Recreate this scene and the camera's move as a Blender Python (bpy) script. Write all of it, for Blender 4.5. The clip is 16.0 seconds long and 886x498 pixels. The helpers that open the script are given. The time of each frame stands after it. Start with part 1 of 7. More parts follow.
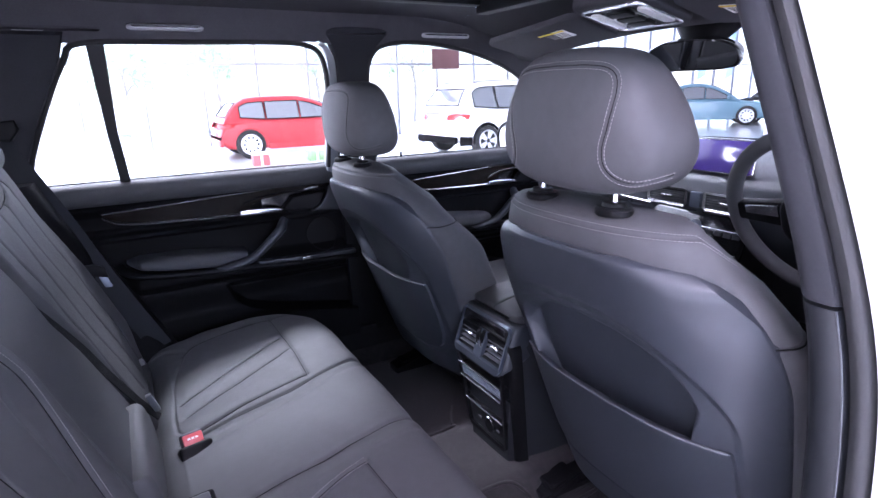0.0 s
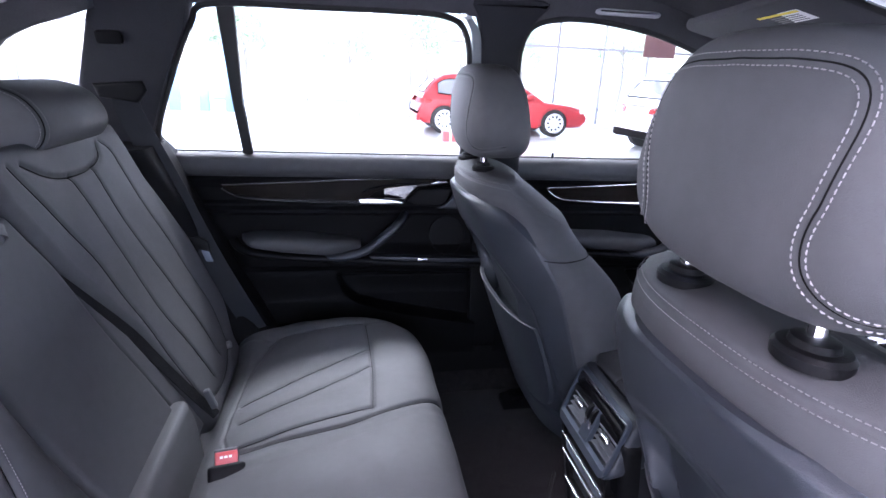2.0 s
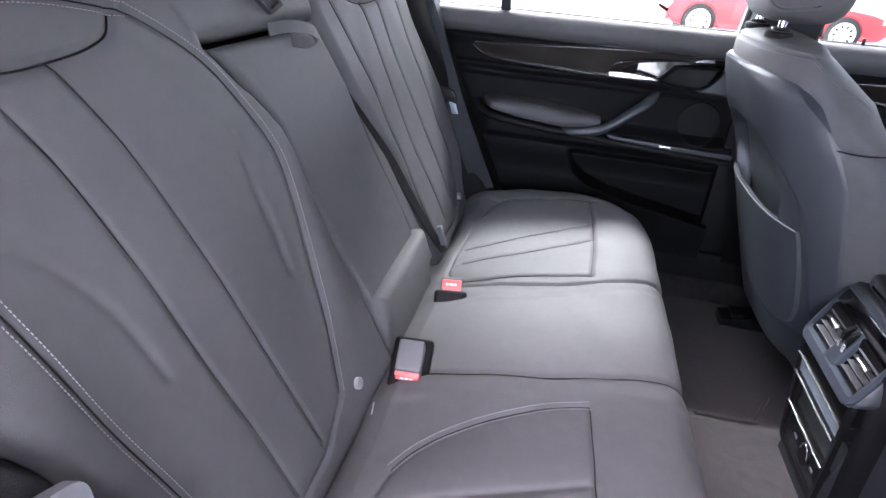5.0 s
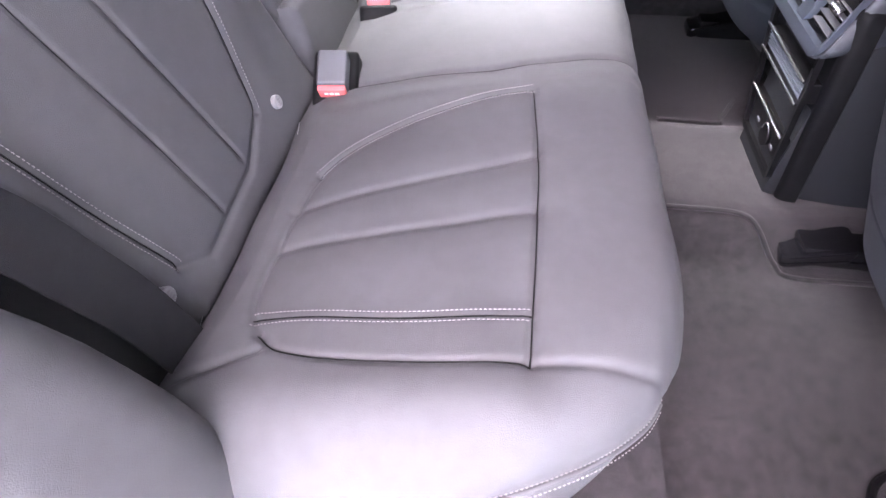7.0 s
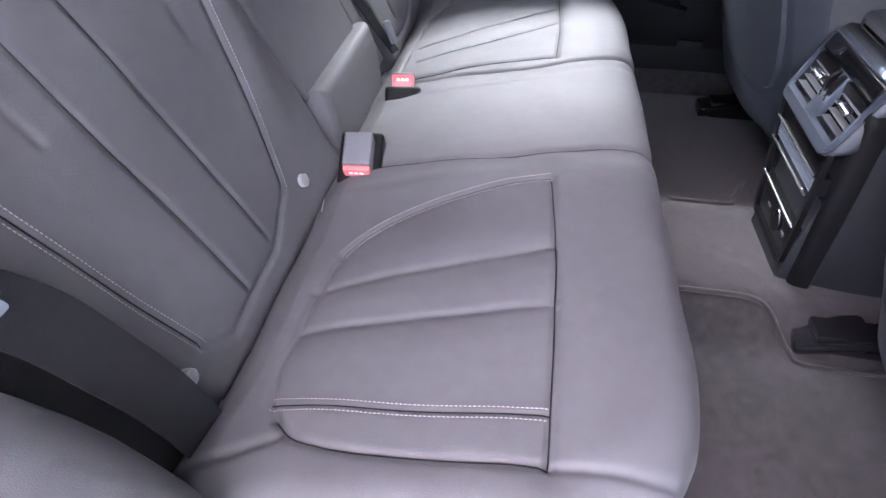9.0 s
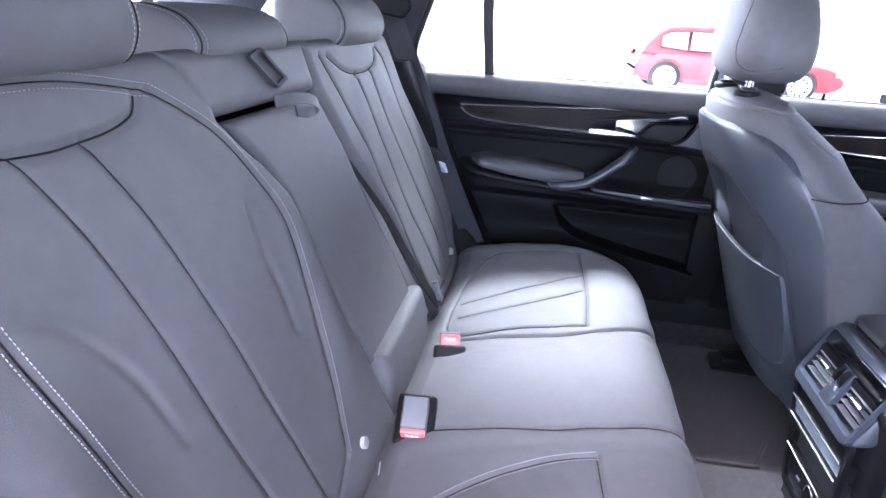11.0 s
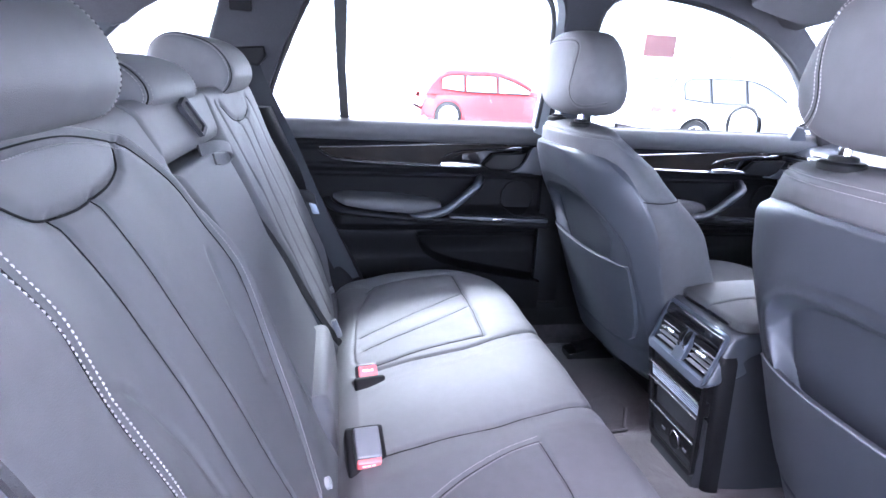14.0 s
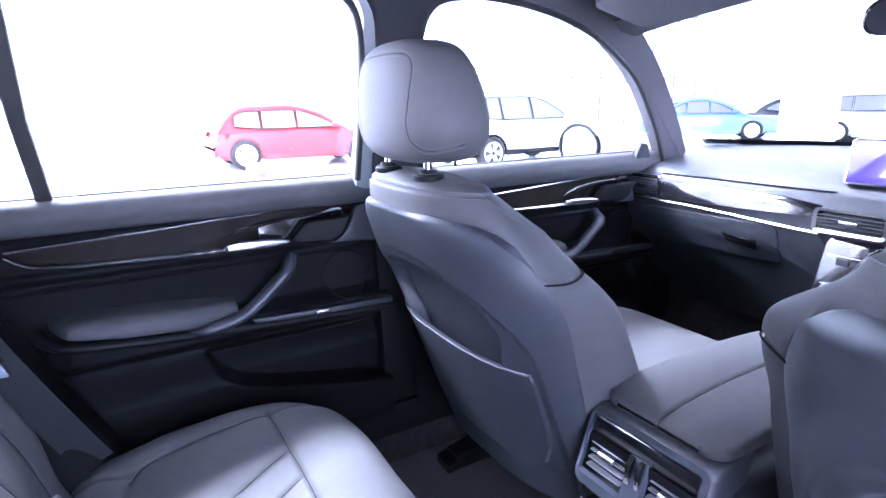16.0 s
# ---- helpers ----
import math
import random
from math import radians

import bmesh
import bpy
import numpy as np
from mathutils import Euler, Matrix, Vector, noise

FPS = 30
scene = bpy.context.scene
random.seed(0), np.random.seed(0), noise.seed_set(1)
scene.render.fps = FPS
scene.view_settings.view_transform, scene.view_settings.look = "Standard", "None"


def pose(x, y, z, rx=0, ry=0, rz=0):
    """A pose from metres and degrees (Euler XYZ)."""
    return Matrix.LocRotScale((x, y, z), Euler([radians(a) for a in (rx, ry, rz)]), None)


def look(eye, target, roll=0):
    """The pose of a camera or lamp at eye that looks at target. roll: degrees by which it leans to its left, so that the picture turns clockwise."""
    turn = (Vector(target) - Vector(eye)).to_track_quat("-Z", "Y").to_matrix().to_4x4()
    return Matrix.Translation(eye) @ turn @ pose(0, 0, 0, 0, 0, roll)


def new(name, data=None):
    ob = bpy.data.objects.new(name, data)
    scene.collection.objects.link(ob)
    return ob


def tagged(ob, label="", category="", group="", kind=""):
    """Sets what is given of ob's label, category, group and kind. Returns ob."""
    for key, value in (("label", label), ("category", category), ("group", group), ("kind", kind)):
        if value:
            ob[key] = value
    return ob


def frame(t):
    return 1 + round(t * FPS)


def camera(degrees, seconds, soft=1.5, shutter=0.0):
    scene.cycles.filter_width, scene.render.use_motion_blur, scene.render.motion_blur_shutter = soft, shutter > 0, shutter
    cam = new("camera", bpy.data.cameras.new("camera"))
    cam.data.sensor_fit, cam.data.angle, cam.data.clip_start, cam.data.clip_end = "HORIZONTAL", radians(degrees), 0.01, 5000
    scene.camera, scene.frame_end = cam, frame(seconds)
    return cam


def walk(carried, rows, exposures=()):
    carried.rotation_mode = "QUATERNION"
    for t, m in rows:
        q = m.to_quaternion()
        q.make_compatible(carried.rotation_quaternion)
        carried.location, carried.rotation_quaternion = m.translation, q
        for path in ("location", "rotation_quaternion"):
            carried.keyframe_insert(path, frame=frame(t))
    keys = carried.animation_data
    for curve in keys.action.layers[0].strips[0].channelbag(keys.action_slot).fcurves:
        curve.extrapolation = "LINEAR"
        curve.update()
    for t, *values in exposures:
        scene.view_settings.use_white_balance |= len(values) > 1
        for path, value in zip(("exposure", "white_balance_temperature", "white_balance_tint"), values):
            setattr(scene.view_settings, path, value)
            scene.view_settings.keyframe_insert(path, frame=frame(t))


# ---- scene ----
cam = camera(77.6, 16.0)
PATH = [
    (0, (-0.2666, -0.9246, 1.3711), (0.6801, 0.7494, 0.8221), -1.50),
    (0.5, (-0.1585, -0.8757, 1.3801), (0.7244, 0.8391, 0.8508), 0.04),
    (1, (-0.0647, -0.8127, 1.3794), (0.6755, 0.9579, 0.8165), 1.55),
    (1.5, (-0.0278, -0.7509, 1.3824), (0.5668, 1.0676, 0.7996), 2.45),
    (2, (-0.0413, -0.7138, 1.3804), (0.3077, 1.1587, 0.7707), 2.70),
    (2.5, (-0.0732, -0.7041, 1.3838), (0.0905, 1.1843, 0.7457), 3.15),
    (3, (-0.112, -0.7113, 1.3869), (-0.2077, 1.1813, 0.7474), 3.79),
    (5.5, (-0.0865, -0.7403, 1.261), (-0.414, 0.8863, 0.1444), 4.13),
    (6, (-0.0663, -0.7341, 1.2241), (-0.3594, 0.781, -0.048), 2.12),
    (6.5, (-0.0471, -0.7436, 1.1743), (-0.2771, 0.6684, -0.2233), 0.27),
    (7, (-0.0287, -0.7489, 1.1424), (-0.2015, 0.5649, -0.3557), -0.48),
    (7.5, (-0.0135, -0.7529, 1.1161), (-0.1577, 0.4711, -0.459), -1.18),
    (8, (-0.004, -0.7533, 1.107), (-0.1226, 0.4369, -0.496), -1.89),
    (8.5, (-0.0221, -0.7377, 1.144), (-0.1634, 0.5771, -0.3565), -0.56),
    (9, (-0.0436, -0.7317, 1.1792), (-0.2604, 0.7037, -0.1965), 0.77),
    (9.5, (-0.0617, -0.7339, 1.2186), (-0.3204, 0.8393, 0.011), 1.99),
    (10, (-0.0811, -0.7379, 1.2577), (-0.387, 0.9485, 0.2268), 2.74),
    (12.3, (-0.1798, -0.8509, 1.3236), (-0.374, 1.0192, 0.6415), 2.41),
    (12.5, (-0.1916, -0.8712, 1.3169), (-0.3415, 1.0023, 0.6331), 1.69),
    (13, (-0.2301, -0.9019, 1.3126), (-0.168, 0.979, 0.6357), 2.28),
    (13.5, (-0.2635, -0.903, 1.3055), (-0.03, 0.9706, 0.646), 3.06),
    (14, (-0.2944, -0.8271, 1.3), (0.0801, 1.04, 0.6887), 3.29),
    (14.5, (-0.31, -0.7031, 1.3045), (0.0723, 1.1705, 0.7184), 1.74),
    (15, (-0.2928, -0.5808, 1.3079), (0.143, 1.2876, 0.7428), 1.42),
    (15.5, (-0.2506, -0.4649, 1.3072), (0.444, 1.3344, 0.7781), 0.52),
    (16, (-0.1621, -0.3823, 1.3084), (0.8096, 1.2915, 0.804), -0.99),
]
EXPOSURES = [(0, 2.22, 5670, 31), (1.5, 2.34, 5730, 29), (3.0, 2.30, 5850, 22), (5.5, 3.55, 6300, 24), (6.0, 3.68, 6330, 26), (7.0, 3.75, 6400, 29), (8.0, 3.58, 6240, 30), (9.0, 3.50, 6120, 26), (9.5, 3.36, 6000, 23), (12.5, 4.24, 5560, 26), (13.5, 4.06, 5560, 26), (14.5, 3.80, 5540, 24), (15.5, 3.84, 5430, 26), (16.0, 3.66, 5240, 33)]
walk(cam, [(t, look(eye, target, roll)) for t, eye, target, roll in PATH], EXPOSURES)

# ---------------------------------------------------------------- light
world = bpy.data.worlds.new("sky")
scene.world = world
world.use_nodes = True
wn = world.node_tree.nodes
sky = wn.new("ShaderNodeTexSky")
sky.sky_type = "NISHITA"
sky.sun_disc = False
sky.sun_elevation, sky.sun_rotation = radians(58), radians(153)
wn["Background"].inputs[1].default_value = 0.15
world.node_tree.links.new(sky.outputs[0], wn["Background"].inputs[0])
sun = new("sun", bpy.data.lights.new("sun", "SUN"))
sun.data.energy, sun.data.angle, sun.data.color = 5.0, radians(6), (1, 0.96, 0.9)
sun.matrix_world = look((15, -30, 55), (0, 0, 0))


def area_lamp(name, eye, target, wide, high, watts):
    lamp = new(name, bpy.data.lights.new(name, "AREA"))
    lamp.data.shape, lamp.data.size, lamp.data.size_y, lamp.data.energy = "RECTANGLE", wide, high, watts
    lamp.matrix_world = look(eye, target)
    return lamp


area_lamp("street_window_light", (-0.5, -8.85, 2.3), (-0.5, 0, 2.0), 13, 4.0, 175).data.color = (0.86, 0.93, 1.0)
# Added fill from behind: the west wall has no window, only plaster.
area_lamp("rear_window_light", (-11.8, 2, 2.3), (0, 2, 2.0), 14, 4.0, 850)
area_lamp("side_window_light", (-1, 15.3, 1.5), (-1, 0, 1.5), 22, 2.4, 125)
area_lamp("side_clerestory_light", (-2, 15.3, 3.6), (-2, 0, 3.0), 20, 1.8, 315)
area_lamp("far_window_light", (26.2, 3, 2.4), (0, 3, 2.4), 24, 4.3, 50)
# Two overhead fills without fixtures, added to brighten the cushions.
for x, y, watts, tone in ((-2.2, -3.4, 120, (1.0, 0.88, 0.93)), (-1.4, 3.4, 320, (0.94, 1.0, 0.95))):
    ceiling_fill = area_lamp("ceiling_strip_light", (x, y, 4.5), (x, y, 0), 6.0, 1.0, watts)
    ceiling_fill.data.color = tone

# ---------------------------------------------------------------- materials


def material(name, colour, rough=0.5, metal=0.0, scale=40.0, vary=0.12, bump=0.0, bump_scale=None, coat=0.0, spec=0.5, detail=4.0, sheen=0.0, tint=None):
    """A surface with two scales of variation in colour and gloss, and fine relief."""
    m = bpy.data.materials.new(name)
    m.use_nodes = True
    n, l = m.node_tree.nodes, m.node_tree.links
    b = n["Principled BSDF"]
    co = n.new("ShaderNodeTexCoord")
    fine, broad = n.new("ShaderNodeTexNoise"), n.new("ShaderNodeTexNoise")
    fine.inputs["Scale"].default_value, fine.inputs["Detail"].default_value = scale, detail
    broad.inputs["Scale"].default_value, broad.inputs["Detail"].default_value = scale / 12, 3
    add = n.new("ShaderNodeMath")
    add.operation = "ADD"
    ramp = n.new("ShaderNodeMapRange")
    ramp.inputs["From Min"].default_value, ramp.inputs["From Max"].default_value = 0.6, 1.4
    mix = n.new("ShaderNodeMix")
    mix.data_type = "RGBA"
    other = tint or colour
    mix.inputs["A"].default_value = (*[c * (1 - vary) for c in colour], 1)
    mix.inputs["B"].default_value = (*[min(1, c * (1 + vary)) for c in other], 1)
    for t in (fine, broad):
        l.new(co.outputs["Object"], t.inputs["Vector"])
    l.new(fine.outputs["Fac"], add.inputs[0])
    l.new(broad.outputs["Fac"], add.inputs[1])
    l.new(add.outputs[0], ramp.inputs["Value"])
    l.new(ramp.outputs[0], mix.inputs["Factor"])
    l.new(mix.outputs["Result"], b.inputs["Base Color"])
    gloss = n.new("ShaderNodeMapRange")
    gloss.inputs["To Min"].default_value, gloss.inputs["To Max"].default_value = max(0.02, rough * (1 - vary)), min(1, rough * (1 + vary))
    l.new(broad.outputs["Fac"], gloss.inputs["Value"])
    l.new(gloss.outputs[0], b.inputs["Roughness"])
    b.inputs["Metallic"].default_value = metal
    b.inputs["Specular IOR Level"].default_value = spec
    b.inputs["Coat Weight"].default_value = coat
    b.inputs["Coat Roughness"].default_value = 0.05
    b.inputs["Sheen Weight"].default_value = sheen
    if bump:
        grain = n.new("ShaderNodeTexNoise")
        grain.inputs["Scale"].default_value, grain.inputs["Detail"].default_value = bump_scale or scale * 4, 3
        relief = n.new("ShaderNodeBump")
        relief.inputs["Strength"].default_value, relief.inputs["Distance"].default_value = bump, 0.001
        l.new(co.outputs["Object"], grain.inputs["Vector"])
        l.new(grain.outputs["Fac"], relief.inputs["Height"])
        l.new(relief.outputs["Normal"], b.inputs["Normal"])
    return m


def glass(name, colour=(1, 1, 1), rough=0.0):
    m = bpy.data.materials.new(name)
    m.use_nodes = True
    n, l = m.node_tree.nodes, m.node_tree.links
    n.remove(n["Principled BSDF"])
    clear, shine, mix = n.new("ShaderNodeBsdfTransparent"), n.new("ShaderNodeBsdfGlossy"), n.new("ShaderNodeMixShader")
    tilt, power, range_ = n.new("ShaderNodeLayerWeight"), n.new("ShaderNodeMath"), n.new("ShaderNodeMapRange")
    power.operation = "POWER"
    power.inputs[1].default_value = 5
    range_.inputs["To Min"].default_value, range_.inputs["To Max"].default_value = 0.04, 0.8
    clear.inputs[0].default_value = (*colour, 1)
    shine.inputs["Roughness"].default_value = rough
    l.new(tilt.outputs["Facing"], power.inputs[0])
    l.new(power.outputs[0], range_.inputs["Value"])
    l.new(range_.outputs[0], mix.inputs[0])
    l.new(clear.outputs[0], mix.inputs[1])
    l.new(shine.outputs[0], mix.inputs[2])
    l.new(mix.outputs[0], n["Material Output"].inputs[0])
    return m


LEATHER = material("charcoal leather", (0.049, 0.049, 0.051), 0.66, scale=60, vary=0.12, bump=0.30, bump_scale=1100, spec=0.34)
SHELL = material("soft grained plastic", (0.024, 0.0272, 0.033), 0.42, scale=50, vary=0.1, bump=0.3, bump_scale=1200, spec=0.5)
SIDE_TRIM = material("dark grained side panel", (0.010, 0.011, 0.013), 0.5, scale=50, vary=0.1, bump=0.3, bump_scale=1200, spec=0.35)
PLASTIC = material("black plastic", (0.0045, 0.0045, 0.005), 0.48, scale=40, vary=0.15, bump=0.25, bump_scale=1000, spec=0.10)
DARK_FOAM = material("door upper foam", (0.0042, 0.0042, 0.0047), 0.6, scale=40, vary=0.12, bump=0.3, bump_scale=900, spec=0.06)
GLOSS_BLACK = material("gloss black", (0.006, 0.006, 0.007), 0.12, scale=20, vary=0.1, coat=0.6)
CARPET = material("grey carpet", (0.0065, 0.0062, 0.0065), 0.95, scale=60, vary=0.3, tint=(0.023, 0.0195, 0.0205), bump=1.0, bump_scale=1500, spec=0.1, sheen=0.15)
HEADLINER = material("grey headliner cloth", (0.056, 0.055, 0.060), 0.9, scale=300, vary=0.12, bump=0.5, bump_scale=1600, spec=0.15)
PILLAR = material("pillar cloth", (0.022, 0.0225, 0.026), 0.85, scale=300, vary=0.12, bump=0.4, bump_scale=1600, spec=0.2)
METAL = material("satin aluminium", (0.75, 0.75, 0.77), 0.22, 1.0, scale=60, vary=0.06)
CHROME = material("chrome", (0.85, 0.85, 0.86), 0.08, 1.0, scale=30, vary=0.03)
GREY_TRIM = material("satin grey bezel", (0.12, 0.138, 0.168), 0.34, 0.7, scale=60, vary=0.06)
WOOD = material("dark lacquered wood", (0.004, 0.003, 0.0024), 0.5, scale=14, vary=0.5, tint=(0.010, 0.007, 0.005), spec=0.05)
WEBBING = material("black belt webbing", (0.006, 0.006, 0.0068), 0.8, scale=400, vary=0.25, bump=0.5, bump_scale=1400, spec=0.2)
SLAT = material("satin vent slat", (0.13, 0.135, 0.145), 0.4, 0.4, scale=80, vary=0.08)
STEEL = material("brushed steel", (0.13, 0.15, 0.18), 0.4, 0.5, scale=80, vary=0.08)
GREY_WEBBING = material("dark grey belt webbing", (0.012, 0.013, 0.0155), 0.7, scale=400, vary=0.2, bump=0.5, bump_scale=1400, spec=0.2)
PALE = material("pale satin plastic", (0.35, 0.35, 0.36), 0.4, scale=60, vary=0.06)
MID_THREAD = material("muted thread", (0.17, 0.165, 0.16), 0.8, scale=200, vary=0.1)
CORD = material("black seam cord", (0.005, 0.005, 0.005), 0.8, scale=200, vary=0.2, spec=0.1)
RED = material("red button plastic", (0.60, 0.09, 0.09), 0.35, scale=40, vary=0.08)
THREAD = material("grey thread", (0.19, 0.18, 0.178), 0.8, scale=200, vary=0.1)
DARK_THREAD = material("dark grey thread", (0.10, 0.10, 0.10), 0.8, scale=200, vary=0.1)
# Base colour raised to hold the window light that grazes the channel.
CHANNEL = material("pale grey window channel", (0.20, 0.215, 0.23), 0.5, scale=60, vary=0.08)
HEM = material("satin grey hem", (0.065, 0.068, 0.074), 0.5, scale=60, vary=0.08)
RUBBER = material("black rubber", (0.009, 0.009, 0.0095), 0.7, scale=60, vary=0.2, bump=0.3)
WHITE_PAINT = material("white car paint", (0.8, 0.8, 0.8), 0.2, scale=10, vary=0.02, coat=0.8)
RED_PAINT = material("red car paint", (0.40, 0.035, 0.04), 0.35, scale=10, vary=0.04, coat=0.25, spec=0.3)
TEAL_PAINT = material("teal car paint", (0.12, 0.24, 0.30), 0.25, scale=10, vary=0.04, coat=0.8)
SILVER_PAINT = material("silver car paint", (0.4, 0.4, 0.42), 0.3, 0.3, scale=10, vary=0.04, coat=0.8)
BLACK_PAINT = material("black car paint", (0.02, 0.02, 0.025), 0.25, scale=10, vary=0.04, coat=0.8)
CAR_GLASS = material("grey car glass", (0.16, 0.17, 0.18), 0.08, scale=10, vary=0.05, coat=0.8, spec=0.8)
TYRE = material("tyre rubber", (0.02, 0.02, 0.02), 0.8, scale=60, vary=0.2)
ALLOY = material("alloy wheel", (0.6, 0.6, 0.62), 0.3, 0.8, scale=30, vary=0.05)
LENS = material("red lamp lens", (0.45, 0.02, 0.02), 0.15, scale=30, vary=0.1, coat=0.5)
TILE = material("pale polished tile", (0.72, 0.72, 0.73), 0.12, scale=3, vary=0.04)
PLASTER = material("white plaster", (0.8, 0.8, 0.81), 0.8, scale=8, vary=0.03, bump=0.1)
# Frame grey is lightened to carry the glow of the bright panes.
MULLION = material("grey window frame", (0.30, 0.30, 0.32), 0.5, scale=30, vary=0.1)
GROUND = material("pale paving", (0.42, 0.42, 0.4), 0.9, scale=4, vary=0.15)
LEAF = material("leaves", (0.22, 0.34, 0.17), 0.6, scale=6, vary=0.5)
BARK = material("bark", (0.3, 0.27, 0.24), 0.9, scale=20, vary=0.3)
SIGN = material("dark red board", (0.12, 0.05, 0.05), 0.5, scale=10, vary=0.1)
BANNER = material("pale blue cloth banner", (0.35, 0.55, 0.7), 0.8, scale=20, vary=0.08)
LABEL = material("white paper label", (0.8, 0.8, 0.78), 0.6, scale=40, vary=0.04)
YELLOW = material("yellow ink", (0.75, 0.6, 0.05), 0.6, scale=40, vary=0.05)
INK = material("grey ink", (0.15, 0.15, 0.15), 0.6, scale=40, vary=0.05)
SCREEN = material("purple display glass", (0.06, 0.035, 0.2), 0.15, scale=6, vary=0.2, coat=1.0)
PANE = glass("clear pane", (0.93, 0.95, 0.95))
TINTED = glass("tinted roof glass", (0.12, 0.13, 0.14))
LAMP_GLASS = material("frosted lamp cover", (0.75, 0.75, 0.72), 0.3, scale=60, vary=0.05)
MIRROR = material("dimming mirror silver", (0.42, 0.43, 0.45), 0.02, 1.0, scale=10, vary=0.01)

# ---------------------------------------------------------------- mesh tools


def part(name, data, mat, parent=None, label="", sharp=40):
    """Links (verts, faces) or a bmesh as one mesh object."""
    me = bpy.data.meshes.new(name)
    if isinstance(data, tuple):
        me.from_pydata([tuple(v) for v in data[0]], [], [tuple(f) for f in data[1]])
    else:
        data.to_mesh(me)
        data.free()
    me.polygons.foreach_set("use_smooth", [True] * len(me.polygons))
    me.set_sharp_from_angle(angle=radians(sharp))
    me.materials.append(mat)
    ob = new(name, me)
    if parent:
        ob.parent = parent
        ob.matrix_parent_inverse = parent.matrix_world.inverted()
    if label:
        ob["label"] = label
    return ob


def thing(name, at, label, category, group="", kind=""):
    ob = new(name)
    ob.location = at
    ob.empty_display_size = 0.05
    bpy.context.view_layer.update()
    return tagged(ob, label, category, group, kind)


def spline(pts, count):
    """Points spread evenly along a smooth line through pts."""
    p = np.array(pts, float)
    q = np.vstack([2 * p[0] - p[1], p, 2 * p[-1] - p[-2]])
    out = []
    for i in range(1, len(q) - 2):
        for u in np.linspace(0, 1, 24, endpoint=False):
            a, b, c, d = q[i - 1], q[i], q[i + 1], q[i + 2]
            out.append(0.5 * (2 * b + (c - a) * u + (2 * a - 5 * b + 4 * c - d) * u * u + (3 * b - a - 3 * c + d) * u ** 3))
    out.append(p[-1])
    return spread(out, count)


def spread(pts, count):
    p = np.array(pts, float)
    s = np.concatenate([[0], np.cumsum(np.linalg.norm(np.diff(p, axis=0), axis=1))])
    return np.stack([np.interp(np.linspace(0, s[-1], count), s, p[:, k]) for k in range(p.shape[1])], 1)


def lattice(v):
    """A sheet from an array of points (rows, columns, 3)."""
    r, c = v.shape[:2]
    k = np.arange(r * c).reshape(r, c)
    f = np.stack([k[:-1, :-1], k[:-1, 1:], k[1:, 1:], k[1:, :-1]], -1).reshape(-1, 4)
    return v.reshape(-1, 3).tolist(), f.tolist()


def loft(rings, caps=True):
    """A skin over closed rings of equal count."""
    v = np.array(rings, float)
    r, c = v.shape[:2]
    k = np.arange(r * c).reshape(r, c)
    n = np.roll(k, -1, 1)
    f = np.stack([k[:-1], n[:-1], n[1:], k[1:]], -1).reshape(-1, 4).tolist()
    if caps:
        f += [k[0][::-1].tolist(), k[-1].tolist()]
    return v.reshape(-1, 3).tolist(), f


def tube(path, radius, sides=12, flat=1.0):
    """A round bar along a path; radius may vary."""
    p = np.array(path, float)
    rad = np.broadcast_to(radius, len(p))
    t = np.gradient(p, axis=0)
    t /= np.linalg.norm(t, axis=1)[:, None]
    up = np.array([0, 0, 1.0]) if abs(t[0][2]) < 0.9 else np.array([1.0, 0, 0])
    rings = []
    for i in range(len(p)):
        a = np.cross(t[i], up)
        a /= np.linalg.norm(a)
        b = np.cross(a, t[i])
        up = b
        g = np.linspace(0, 2 * math.pi, sides, endpoint=False)
        rings.append(p[i] + rad[i] * (np.cos(g)[:, None] * a + flat * np.sin(g)[:, None] * b))
    return loft(rings)


def box(x0, x1, y0, y1, z0, z1, bevel=0.004, seg=2, matrix=None):
    bm = bmesh.new()
    bmesh.ops.create_cube(bm, size=1, matrix=Matrix.Translation(((x0 + x1) / 2, (y0 + y1) / 2, (z0 + z1) / 2)) @ Matrix.Diagonal((x1 - x0, y1 - y0, z1 - z0, 1)))
    if bevel:
        bmesh.ops.bevel(bm, geom=bm.edges[:], offset=bevel, segments=seg, affect="EDGES", profile=0.6)
    if matrix:
        bm.transform(matrix)
    return bm


def slab(outline, place, thick, bevel=0.004, seg=2):
    """A plate with that outline (2D), laid by place(a, b, depth) and rounded at its edges."""
    bm = bmesh.new()
    o = [bm.verts.new((a, b, 0)) for a, b in outline]
    face = bm.faces.new(o)
    out = bmesh.ops.extrude_face_region(bm, geom=[face])
    for v in out["geom"]:
        if isinstance(v, bmesh.types.BMVert):
            v.co.z = thick
    if bevel:
        rim = [e for e in bm.edges if len({round(v.co.z, 6) for v in e.verts}) == 1]
        bmesh.ops.bevel(bm, geom=rim, offset=bevel, segments=seg, affect="EDGES", profile=0.6)
    for v in bm.verts:
        v.co = Vector(place(*v.co))
    bmesh.ops.recalc_face_normals(bm, faces=bm.faces[:])
    return bm


def arc(a, b, ra, rb, from_deg, to_deg, count=10):
    return [(a + ra * math.cos(radians(d)), b + rb * math.sin(radians(d))) for d in np.linspace(from_deg, to_deg, count)]


